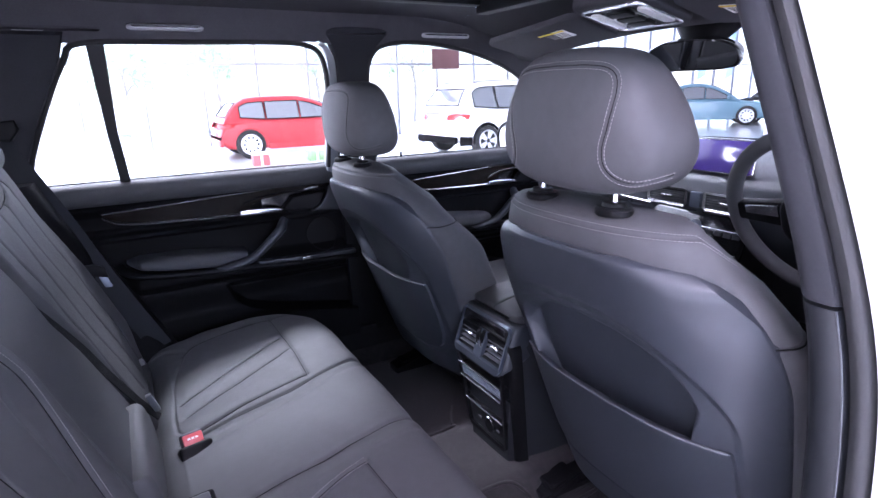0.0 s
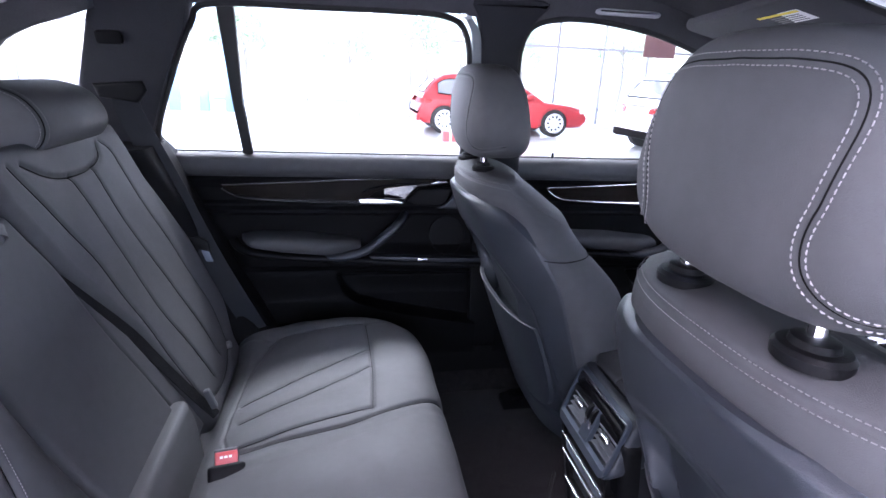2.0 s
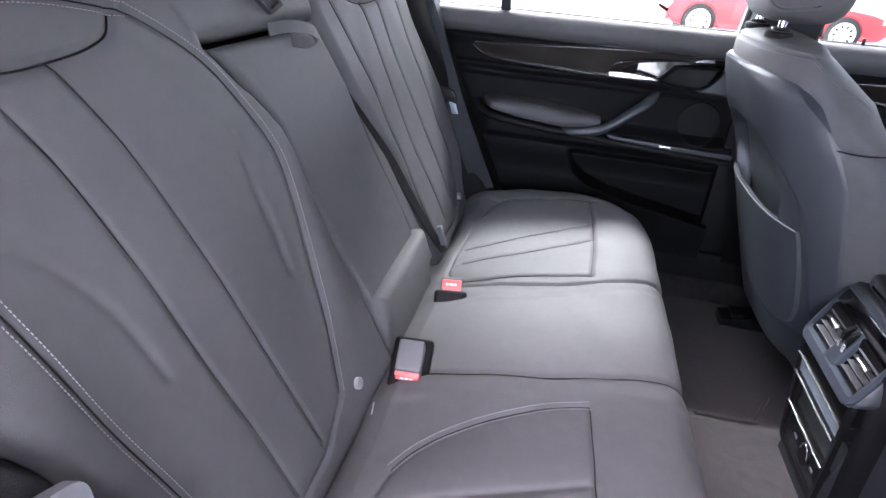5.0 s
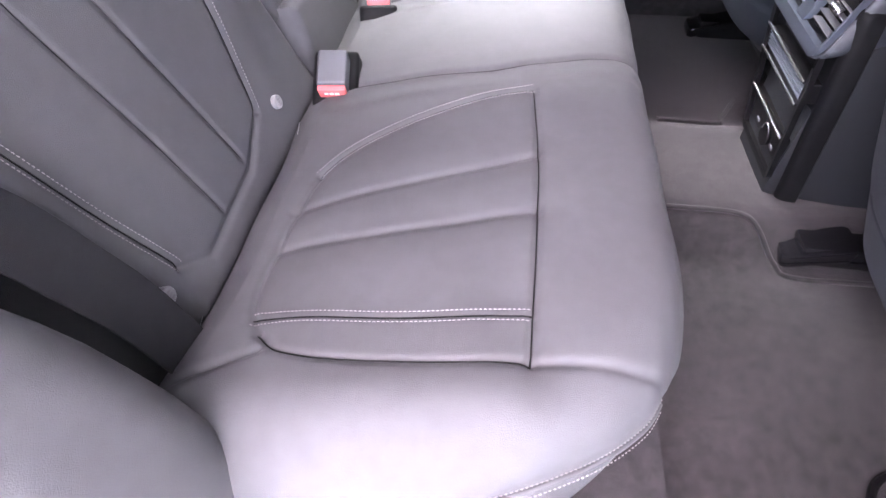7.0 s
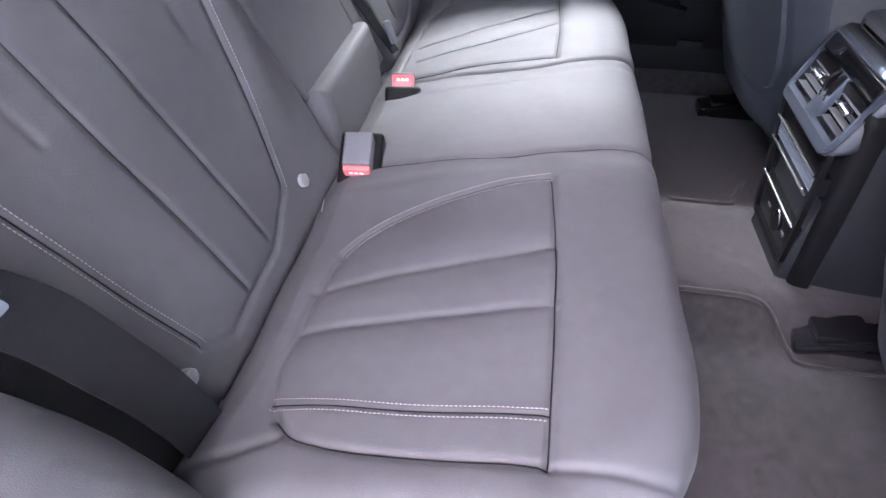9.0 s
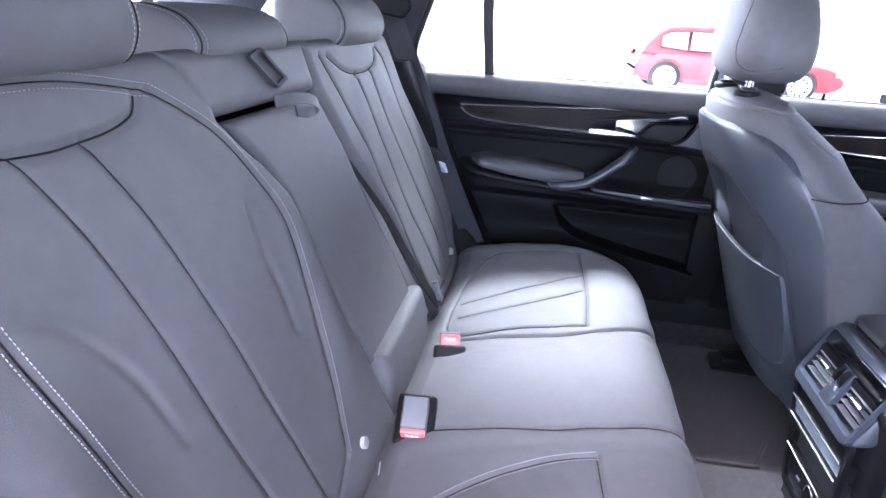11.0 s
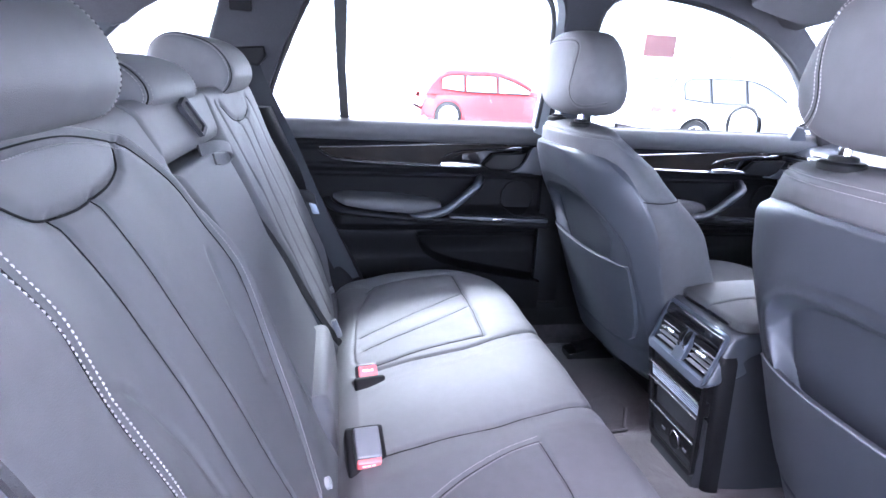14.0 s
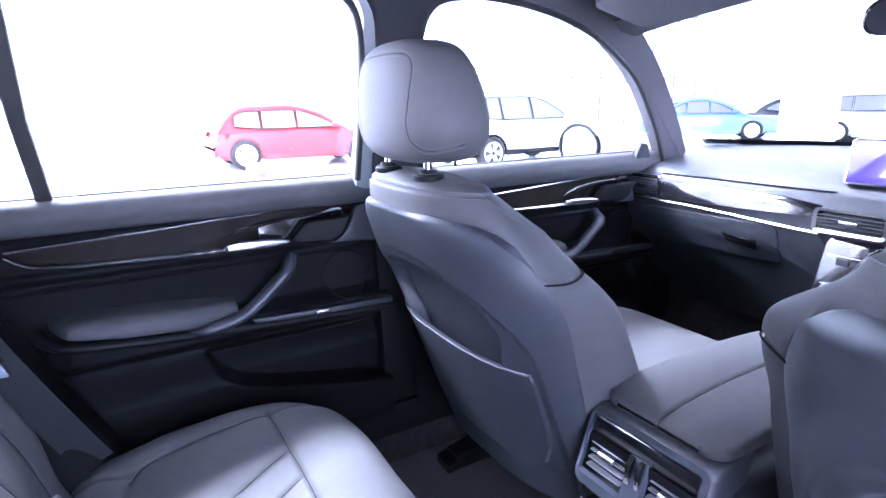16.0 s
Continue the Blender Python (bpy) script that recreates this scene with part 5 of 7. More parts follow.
part("firewall", box(1.50, 1.56, -0.78, 0.78, 0.35, 1.12, 0.01), PLASTIC, body)
for s in (-1, 1):
    part("wing", box(1.22, 2.2, s * 0.86 - 0.05, s * 0.86 + 0.05, 0.35, 1.08, 0.03), WHITE_PAINT, body, "white painted wing")
    part("footwell_side", box(1.26, 1.52, s * 0.75 - 0.03, s * 0.75 + 0.03, 0.42, 1.10, 0.01), CARPET, body)
part("red_tab", box(1.41, 1.428, 0.712, 0.722, 0.722, 0.742, 0.003), RED, body, "small red tab in the footwell")
part("bonnet", box(1.60, 2.5, -0.85, 0.85, 1.00, 1.08, 0.03), WHITE_PAINT, body, "white painted bonnet")
part("door_skin", box(-0.70, 1.22, 0.80, 0.86, 0.35, 1.13, 0.03), WHITE_PAINT, body, "white painted door skin")
part("door_skin", box(0.43, 1.22, -0.86, -0.80, 0.35, 1.13, 0.03), WHITE_PAINT, body, "white painted door skin")
part("under_floor", box(-1.4, 1.5, -0.78, 0.78, 0.36, 0.42, 0.01), PLASTIC, body)
pillar = thing("trim_centre_pillar", (0.355, 0.74, 0.5), "dark plastic lower centre pillar trim", "trim", kind="structure")
part("pillar_cover", slab([(0.315, 0.5), (0.40, 0.5), (0.41, 1.16), (0.30, 1.16)], lambda a, b, d: (a, 0.745 - d + 0.0, b), 0.03, 0.01), PLASTIC, pillar)

# right centre pillar beside the open doorway
post = thing("trim_door_post", (0.38, -0.74, 0.45), "dark centre pillar with rubber seal and white painted edge beside the open doorway", "trim", kind="structure")
def post_line(z):
    """Where the inner edge of the post stands at each height."""
    return np.interp(z, [0.45, 0.85, 0.94, 1.03, 1.09, 1.14, 1.20, 1.27, 1.395, 1.55], [-0.702, -0.694, -0.690, -0.684, -0.677, -0.667, -0.649, -0.623, -0.574, -0.512])


def upright(profile, z0, z1, count=44):
    """A bar along the post: profile holds x and the distance from the post's inner edge."""
    rings = []
    for z in np.linspace(z0, z1, count):
        y = float(np.mean([post_line(z + h) for h in (-0.03, -0.015, 0, 0.015, 0.03)]))
        rings.append([(x, y + dy, z) for x, dy in profile])
    return loft(rings)


COVER = [(0.40, 0.026), (0.32, 0.014), (0.300, 0.007), (0.290, -0.001), (0.286, -0.007), (0.285, -0.013), (0.285, -0.026), (0.287, -0.030), (0.292, -0.032), (0.40, -0.032)]
part("upper_cover", upright(COVER, 1.168, 1.545), PILLAR, post, "dark cloth cover")
part("lower_cover", upright(COVER, 0.50, 1.164), SIDE_TRIM, post, "dark plastic cover")
# Highlight on the cover's corner, drawn as a thin paler tube.
part("cover_edge", tube([(0.2862, float(np.mean([post_line(z + h) for h in (-0.03, -0.015, 0, 0.015, 0.03)])) - 0.0305, z) for z in np.linspace(0.55, 1.164, 40)], 0.0009, 6), HEM, post, "painted highlight along the cover's edge")
part("door_seal", upright([(0.30, -0.0335), (0.289, -0.036), (0.286, -0.042), (0.286, -0.047), (0.290, -0.052), (0.30, -0.054)], 0.48, 1.55), RUBBER, post, "black rubber door seal")
part("painted_post", upright([(0.42, -0.050), (0.300, -0.0545), (0.293, -0.057), (0.291, -0.061), (0.293, -0.066), (0.302, -0.073), (0.325, -0.080), (0.42, -0.086)], 0.40, 1.56), WHITE_PAINT, post, "white painted post")

# ---------------------------------------------------------------- belts, buckles, child-seat marks


def strap(points, across, half=0.023, thick=0.0014):
    """A flat belt along points; across gives the direction of its width at each end."""
    p = spline(points, 60)
    a = np.array(across, float)
    w = np.stack([np.interp(np.linspace(0, 1, 60), np.linspace(0, 1, len(a)), a[:, k]) for k in range(3)], 1)
    w /= np.linalg.norm(w, axis=1)[:, None]
    t = np.gradient(p, axis=0)
    n = np.cross(t, w)
    n /= np.linalg.norm(n, axis=1)[:, None]
    rings = [[p[i] - half * w[i] - thick * n[i], p[i] + half * w[i] - thick * n[i], p[i] + half * w[i] + thick * n[i], p[i] - half * w[i] + thick * n[i]] for i in range(60)]
    return loft(rings)


def on_face(y, z, out=0.0):
    return (back_x(z) + NB[0] * out, y, z + NB[2] * out)


belt = thing("seat_belt", on_face(0.56, 0.75), "black webbing seat belt with steel tongue by the rear door", "seat belt", "rear seat belts")
part("webbing", strap([(-0.505, 0.612, 1.31), (-0.488, 0.590, 1.26), (-0.42, 0.576, 1.115), (-0.362, 0.572, 0.975), (-0.315, 0.574, 0.87), (-0.262, 0.59, 0.75)], [(0.95, 0.25, 0.2), (1, 0.1, 0.3), (1, 0.1, 0.35)], 0.0255), GREY_WEBBING, belt)
tongue = part("tongue", slab([(-0.026, -0.014), (0.026, -0.014), (0.028, 0.012), (0.012, 0.018), (-0.028, 0.012)], lambda a, b, d: (-0.372 + 0.9 * a - 0.3 * b, 0.566 - d, 0.985 - 0.25 * a + b), 0.012, 0.004), PLASTIC, belt, "black tongue body")
part("blade", slab(rounded(-0.008, 0.008, -0.04, -0.012, 0.003), lambda a, b, d: (-0.362 + a - 0.35 * b, 0.558 - d, 0.982 + b), 0.003, 0.0008), STEEL, tongue, "steel belt tongue")
part("guide_cover", slab([(-0.055, 0.016), (0.045, 0.026), (0.05, 0.004), (0.03, -0.022), (-0.045, -0.012)], lambda a, b, d: (-0.508 + a, 0.655 - d, 1.310 + b), 0.058, 0.008, 3), PLASTIC, belt, "black belt outlet cover")

near_belt = thing("seat_belt", on_face(-0.61, 0.9), "black webbing seat belt with a grey tongue beside the rear seat", "seat belt", "rear seat belts")
part("webbing", strap([(-0.50, -0.665, 1.30), on_face(-0.66, 1.18, 0.045), on_face(-0.642, 1.08, 0.045), on_face(-0.590, 0.965, 0.042), on_face(-0.557, 0.90, 0.036), on_face(-0.543, 0.84, 0.032), on_face(-0.533, 0.78, 0.028), on_face(-0.526, 0.70, 0.015)], [(-1, 0.9, -0.3), (-1, 0.9, -0.3), (-0.9, 1, -0.2), (-0.2, 1, 0), (0.05, 1, 0), (0.05, 1, 0), (0.15, 1, -0.2)], 0.0245), WEBBING, near_belt)
tongue = part("tongue", frame_ring(rounded(-0.028, 0.028, -0.017, 0.017, 0.009, 5), rounded(-0.021, 0.021, -0.008, 0.006, 0.003, 5), lambda a, b, d: on_face(-0.598 + 0.95 * a + 0.25 * b, 0.977 + b - 0.3 * a, 0.048 + d), 0.011), HEM, near_belt, "grey plastic tongue body")
part("blade", frame_ring(rounded(-0.011, 0.011, -0.052, -0.012, 0.003, 5), rounded(-0.006, 0.006, -0.046, -0.035, 0.002, 5), lambda a, b, d: on_face(-0.588 + a - 0.2 * b, 0.971 + b, 0.051 + d), 0.003), STEEL, tongue, "steel belt tongue")

mid_belt = thing("seat_belt", on_face(0.2, 0.75), "dark grey webbing centre belt running down the gap in the backrest", "seat belt", "rear seat belts")
part("webbing", strap([on_face(0.060, 1.15, -0.035), on_face(0.085, 1.10, -0.022), on_face(0.127, 1.03, -0.014), on_face(0.175, 0.955, -0.010), on_face(0.210, 0.87, -0.006), on_face(0.245, 0.78, 0.002), on_face(0.262, 0.725, 0.012)], [(0.5, 1, 0), (0.4, 1, 0), (0.3, 1, 0)], 0.011), WEBBING, mid_belt)
part("latch", slab(rounded(-0.006, 0.006, -0.02, 0.02, 0.003), lambda a, b, d: on_face(0.258 + a, 0.762 + b, 0.012 + d), 0.012, 0.003), HEM, mid_belt, "grey latch")


def buckle(x, y, z, name_label, turn, upright):
    b = thing("belt_buckle", (x, y, z), name_label, "belt buckle", "rear seat belt buckles")
    m = Matrix.Translation((x, y, z)) @ Matrix.Rotation(radians(turn), 4, "Z") @ Matrix.Rotation(radians(upright), 4, "Y")
    part("well", box(-0.045, 0.035, -0.03, 0.03, -0.055, -0.012, 0.008, 3, m), PLASTIC, b, "black buckle well")
    part("housing", box(-0.030 if upright > 28 else -0.010, 0.018, -0.019, 0.019, -0.016, 0.013, 0.004, 3, m), HEM, b, "satin grey buckle housing")
    part("release_button", box(0.0165, 0.025, -0.018, 0.018, -0.013, 0.008, 0.003, 2, m), RED, b, "red release button")
    for k in range(3):
        part("lettering", box(0.0245, 0.0256, -0.010 + 0.007 * k, -0.005 + 0.007 * k, -0.003, 0.001, 0, 1, m), LABEL, b, "pale lettering bars")
    return b


buckle(-0.252, -0.130, 0.757, "black belt buckle with a red button set in the seat", -84, 30)
buckle(-0.243, 0.118, 0.742, "black belt buckle with a red button sunk in the seat", -80, -38)


def child_seat_mark(y, z):
    t = thing("anchor_tag", on_face(y, z), "round pale child-seat anchor tag on the seat back", "seat tag", "child-seat anchor tags")
    def disc(r, h0, h1):
        return loft([[on_face(y + rr * math.cos(q), z + rr * 0.95 * math.sin(q), hh) for q in np.linspace(0, 2 * math.pi, 28, endpoint=False)] for rr, hh in ((r, h0), (r, h1 - 0.001), (r * 0.86, h1))])
    part("disc", disc(0.0085, -0.004, 0.006), TAG, t)
    for k in (-1, 0, 1):
        part("mark", slab([(-0.0035, -0.0008), (0.0035, -0.0008), (0.0035, 0.0008), (-0.0035, 0.0008)], lambda a, b, d, k=k: on_face(y + a, z + b + 0.0032 * k, 0.0063 + d), 0.0006, 0), INK, t, "dark mark bar")


for y in (-0.19, -0.491):
    part("anchor_bracket", slab(rounded(-0.012, 0.012, -0.0022, 0.0022, 0.002), lambda a, b, d: (-0.283 + 0.6 * b - 0.2 * a, y - 0.012 + a, 0.724 + 0.002 * d + b), 0.003, 0.001), PALE, bench, "white anchor bracket edge in the seat gap")

child_seat_mark(-0.19, 0.752)
child_seat_mark(-0.491, 0.752)
child_seat_mark(0.504, 0.755)

# strap and belt slot of the centre armrest
part("pull_strap", strap([on_face(-0.085, 1.190, -0.004), on_face(-0.06, 1.188, 0.010), on_face(-0.025, 1.181, 0.016), on_face(-0.002, 1.172, 0.014), on_face(0.0, 1.166, 0.006), on_face(-0.015, 1.166, 0.001), on_face(-0.04, 1.172, -0.002)], [(-0.3, 0.25, 1), (-0.3, 0.25, 1)], 0.0075), LEATHER, bench, "leather pull strap")
part("belt_slot", frame_ring(rounded(-0.017, 0.017, -0.029, 0.029, 0.004, 5), rounded(-0.0125, 0.0125, -0.0235, 0.0235, 0.003, 5), lambda a, b, d: on_face(-0.092 + a - 0.75 * b, 1.228 + 0.70 * b + 0.25 * a, 0.004 + d), 0.006), PILLAR, bench, "plastic belt slot frame")
part("slot_hole", slab(rounded(-0.013, 0.013, -0.024, 0.024, 0.003), lambda a, b, d: on_face(-0.092 + a - 0.75 * b, 1.228 + 0.70 * b + 0.25 * a, d + 0.004), 0.002, 0), PLASTIC, bench)

# carpet edges and mat on the floor
mat = thing("floor_mat", (0.40, -0.5, 0.495), "dark grey bound carpet mat on the rear floor", "floor mat")
part("carpet_top", slab([(0.33, -0.68), (0.62, -0.70), (0.62, -0.462)] + arc(0.465, -0.505, 0.05, 0.04, 80, 165, 8), lambda a, b, d: (a, b, 0.492 + d), 0.009, 0.003), CARPET, mat)
part("binding", tube([(a, b, 0.499) for a, b in [(0.62, -0.70), (0.62, -0.460)] + arc(0.465, -0.505, 0.052, 0.042, 80, 165, 8) + [(0.33, -0.68), (0.62, -0.70)]], 0.005, 8), PLASTIC, mat, "black bound edge")
part("fixing_stud", slab(rounded(0.43, 0.475, -0.56, -0.50, 0.008), lambda a, b, d: (a, b, 0.50 + d), 0.008, 0.003), GLOSS_BLACK, mat, "black fixing stud")
for line in ([(0.17, -0.088), (0.265, -0.086), (0.345, -0.088), (0.375, -0.105), (0.40, -0.15), (0.43, -0.173), (0.6, -0.168)], [(0.26, 0.165), (0.385, 0.205), (0.40, 0.23), (0.44, 0.30)], [(0.18, -0.43), (0.180, -0.52), (0.177, -0.62)]):
    part("carpet_edge", tube([(a, b, 0.490 + 0.05 * (1 - smooth(abs(b - 0.03), 0.10, 0.20))) for a, b in spline(line, 40)], 0.0045, 8), CARPET, floor)
part("seat_base_carpet", slab([(-0.35, -0.62), (0.178, -0.62), (0.172, 0.62), (-0.35, 0.62)], lambda a, b, d: (a - 0.10 * (d > 0.05), b, 0.487 + d), 0.06, 0.01), CARPET, floor)

# ---------------------------------------------------------------- dashboard
dash = thing("dashboard", (1.3, 0, 0.8), "dark dashboard with gloss wood trim, air vents and a wide display", "dashboard")
rings = []
for y in np.linspace(-0.76, 0.76, 60):
    k = 0.02 * math.cos(y / 0.76 * math.pi / 2)
    low = 0.02 * (abs(y) > 0.3)
    rings.append([(1.62, y, 0.7), (1.66, y, 1.175), (1.60, y, 1.185), (1.45, y, 1.172 + k), (1.25, y, 1.148 + k), (1.16, y, 1.13 + k * 0.5), (1.135, y, 1.115), (1.128, y, 1.105), (1.125, y, 1.05), (1.128, y, 1.02), (1.135, y, 0.99), (1.15, y, 0.96), (1.19, y, 0.90 + low), (1.27, y, 0.80), (1.36, y, 0.7)])
part("body", loft(rings), SHELL, dash, "dark grained dashboard body")
display = part("display", slab(rounded(-0.128, 0.128, 1.135, 1.229, 0.007), lambda a, b, d: (1.165 - d + 0.15 * (b - 1.18), 0.056 + 1.06 * a, b), 0.012, 0.003), METAL, dash, "wide display with a bright frame")
part("display_foot", box(1.158, 1.20, -0.02, 0.13, 1.10, 1.15, 0.006), PLASTIC, display)
part("screen", slab(rounded(-0.124, 0.124, 1.139, 1.225, 0.004), lambda a, b, d: (1.152 - d + 0.15 * (b - 1.18), 0.056 + 1.06 * a, b), 0.003, 0.001), SCREEN, display, "purple-tinted glossy screen")


def dash_face(y, z, out):
    return (1.128 - out, y, z)


strip = [(0.62, 1.096), (0.45, 1.100), (0.30, 1.098), (0.215, 1.088), (0.205, 1.065), (0.25, 1.062), (0.40, 1.056), (0.62, 1.050)]
part("wood_strip", slab(strip, lambda a, b, d: dash_face(a, b, d + 0.006 - 0.32 * (b - 1.05)), 0.012, 0.004), GLOSS_BLACK, dash, "gloss dark trim strip")
part("wood_strip", slab([(-a, b) for a, b in strip[::-1]], lambda a, b, d: dash_face(a, b, d - 0.002), 0.012, 0.004), GLOSS_BLACK, dash, "gloss dark trim strip")
part("top_seam", tube([(1.1345 + 0.01 * (abs(y) < 0.2), y, 1.1165) for y in np.linspace(0.63, -0.63, 60)], 0.0022, 6), CORD, dash, "dark seam under the dashboard top")
part("metal_bead", tube([dash_face(y, 1.044 - 0.018 * smooth(0.62 - y, 0, 0.5), 0.010) for y in np.linspace(0.72, 0.21, 30)], 0.0045, 8), METAL, dash, "satin metal bead")


def dash_vent(y0, y1, z0, z1, count):
    v = part("air_vent", frame_ring(rounded(y0, y1, z0, z1, 0.012, 6), rounded(y0 + 0.008, y1 - 0.008, z0 + 0.007, z1 - 0.007, 0.006, 6), dash_face, 0.014), METAL, dash, "air vent with a bright frame")
    part("vent_back", slab(rounded(y0 + 0.006, y1 - 0.006, z0 + 0.005, z1 - 0.005, 0.006), lambda a, b, d: dash_face(a, b, d + 0.001), 0.002, 0), GLOSS_BLACK, v)
    for k in range(count):
        z = z0 + 0.012 + (z1 - z0 - 0.024) * k / (count - 1)
        part("slat", slab([(y0 + 0.008, z - 0.0012), (y1 - 0.008, z - 0.0012), (y1 - 0.008, z + 0.0012), (y0 + 0.008, z + 0.0012)], lambda a, b, d: dash_face(a, b - 0.3 * d, d + 0.003), 0.010, 0.0005, 1), SHELL, v)
    m = (y0 + y1) / 2
    part("vent_tab", slab(rounded(m - 0.018, m + 0.018, (z0 + z1) / 2 - 0.004, (z0 + z1) / 2 + 0.004, 0.003), lambda a, b, d: dash_face(a, b, d + 0.012), 0.006, 0.002), METAL, v, "bright vent tab")


dash_vent(0.625, 0.735, 1.05, 1.112, 6)
dash_vent(-0.735, -0.625, 1.05, 1.112, 6)
dash_vent(0.085, 0.225, 1.032, 1.085, 5)
dash_vent(-0.105, 0.035, 1.032, 1.085, 5)
part("hazard_switch", slab(rounded(0.043, 0.077, 1.036, 1.080, 0.004), lambda a, b, d: dash_face(a, b, d), 0.014, 0.003), GREY_TRIM, dash, "grey switch block")
glove = part("glovebox_lid", slab(rounded(0.30, 0.69, 0.925, 1.025, 0.02), lambda a, b, d: (1.134 - d + 1.0 * max(0, 0.985 - b) * 0.75, a, b), 0.008, 0.003), SHELL, dash, "glovebox lid")
part("glovebox_latch", slab([(0.345, 0.985), (0.43, 0.992), (0.42, 0.968), (0.35, 0.958)], lambda a, b, d: (1.126 - d + 0.75 * max(0, 0.985 - b), a, b), 0.014, 0.004), GLOSS_BLACK, glove, "black glovebox latch")
part("knee_panel", slab([(0.22, 1.03), (0.288, 1.02), (0.285, 0.95), (0.20, 0.90), (0.19, 0.99)], lambda a, b, d: (1.131 - d + 0.7 * max(0, 0.985 - b), a, b), 0.006, 0.002), SHELL, dash)


def stack(a, b, d):
    """Slanting centre panel under the vents."""
    return (1.118 - 0.35 * (1.03 - b) - d, 0.035 + a, b)


panel = part("control_panel", slab(rounded(-0.15, 0.15, 0.86, 1.028, 0.015), lambda a, b, d: stack(a, b, d - 0.002), 0.012, 0.004), GLOSS_BLACK, dash, "gloss black control panel")
for b in (0.992, 0.935):
    part("metal_line", slab([(-0.14, b), (0.14, b), (0.14, b + 0.0022), (-0.14, b + 0.0022)], lambda p, q, d: stack(p, q, d + 0.009), 0.005, 0.001, 1), METAL, panel, "bright metal line")
    for k in range(10):
        a = -0.125 + 0.026 * k
        if abs(a) < 0.02 and b > 0.96:
            continue
        part("button", slab(rounded(a - 0.011, a + 0.011, b - 0.016, b - 0.004, 0.002), lambda p, q, d: stack(p, q, d + 0.009), 0.004, 0.001, 1), PILLAR, panel)
for a, b, r in ((0.0, 0.992, 0.017), (-0.118, 0.925, 0.014), (0.118, 0.925, 0.014)):
    part("knob", loft([[stack(a + rr * math.cos(q), b + rr * math.sin(q), h) for q in np.linspace(0, 2 * math.pi, 28, endpoint=False)] for rr, h in ((r, 0.008), (r, 0.024), (r * 0.85, 0.028), (r * 0.6, 0.026))]), GREY_TRIM, panel, "satin rotary knob")

lever = thing("gear_lever", (0.86, 0.03, 0.86), "short gear lever with a bright top on the centre console", "gear lever")
part("stem", tube([(0.86, -0.015, 0.83), (0.85, -0.015, 0.955)], [0.018, 0.014], 16), PLASTIC, lever)
part("grip", superbox(0.845, -0.015, 0.972, 0.024, 0.014, 0.016, None, 3, 20, 28), METAL, lever, "bright lever top")

# ---------------------------------------------------------------- steering wheel
wheel = thing("steering_wheel", (0.90, -0.385, 1.11), "black leather steering wheel with silver spokes", "steering wheel")
WM = Matrix.Translation((0.89, -0.385, 1.115)) @ Matrix.Rotation(radians(-24), 4, "Y")


def on_wheel(a, b, d):
    return tuple(WM @ Vector((-d, a, b)))


part("rim", tube([on_wheel(0.183 * math.cos(q), 0.183 * math.sin(q), 0.0) for q in np.linspace(0, 2 * math.pi, 73)], 0.0165, 14), LEATHER, wheel, "thick leather rim")
part("hub", slab(rounded(-0.075, 0.075, -0.07, 0.06, 0.05, 8), lambda a, b, d: on_wheel(a, b, d - 0.02), 0.045, 0.015, 3), PLASTIC, wheel)
part("emblem", tube([on_wheel(0, 0, 0.024), on_wheel(0, 0, 0.027)], 0.022, 28), GREY_TRIM, wheel, "round plain emblem")
for s in (-1, 1):
    part("spoke", slab([(s * 0.06, 0.03), (s * 0.175, 0.012), (s * 0.175, -0.028), (s * 0.06, -0.03)], lambda a, b, d: on_wheel(a, b, d - 0.012), 0.022, 0.005), PLASTIC, wheel)
    part("spoke_trim", slab([(s * 0.08, 0.022), (s * 0.150, 0.012), (s * 0.150, -0.006), (s * 0.08, -0.004)], lambda a, b, d: on_wheel(a, b, d + 0.009), 0.006, 0.002), METAL, wheel, "silver switch panel")
part("lower_spoke", slab([(-0.03, -0.06), (0.03, -0.06), (0.022, -0.175), (-0.022, -0.175)], lambda a, b, d: on_wheel(a, b, d - 0.010), 0.018, 0.005), METAL, wheel, "silver lower spoke")
part("column", tube([on_wheel(0, 0, -0.02), on_wheel(0, 0.02, -0.30)], 0.05, 20), PLASTIC, wheel)
part("instrument_hood", superbox(1.12, -0.385, 1.16, 0.09, 0.17, 0.06, None, 3, 24, 36), SHELL, dash, "instrument hood")

# ---------------------------------------------------------------- windscreen, mirror, visors, roof fittings
screen = thing("window_4", (1.3, 0, 1.15), "wide clear car windscreen with a dark border", "windscreen", kind="structure")


def shield(y, u, d=0.0):
    """u: 0 at the dashboard, 1 at the roof."""
    return (1.64 - 0.70 * u - 0.10 * (abs(y) / 0.7) ** 2 + d, y * (1 - 0.14 * u), 1.14 + 0.395 * u - 0.03 * u * (abs(y) / 0.7) ** 2)


pane = part("pane", lattice(np.array([[shield(y, u) for y in np.linspace(-0.74, 0.74, 30)] for u in np.linspace(0, 1, 14)])), PANE, screen)
pane.visible_shadow = False
part("lower_border", lattice(np.array([[shield(y, u, -0.004) for y in np.linspace(-0.74, 0.74, 30)] for u in (0.105, 0.15)])), GLOSS_BLACK, screen)
part("roof_header", loft([[(x, y, z - 0.05 * (abs(y) / 0.6) ** 2) for x, z in ((0.98, 1.532), (0.93, 1.505), (0.88, 1.512), (0.85, 1.53), (0.88, 1.57), (1.0, 1.56))] for y in np.linspace(-0.62, 0.62, 24)]), HEADLINER, screen, "headliner edge over the windscreen")

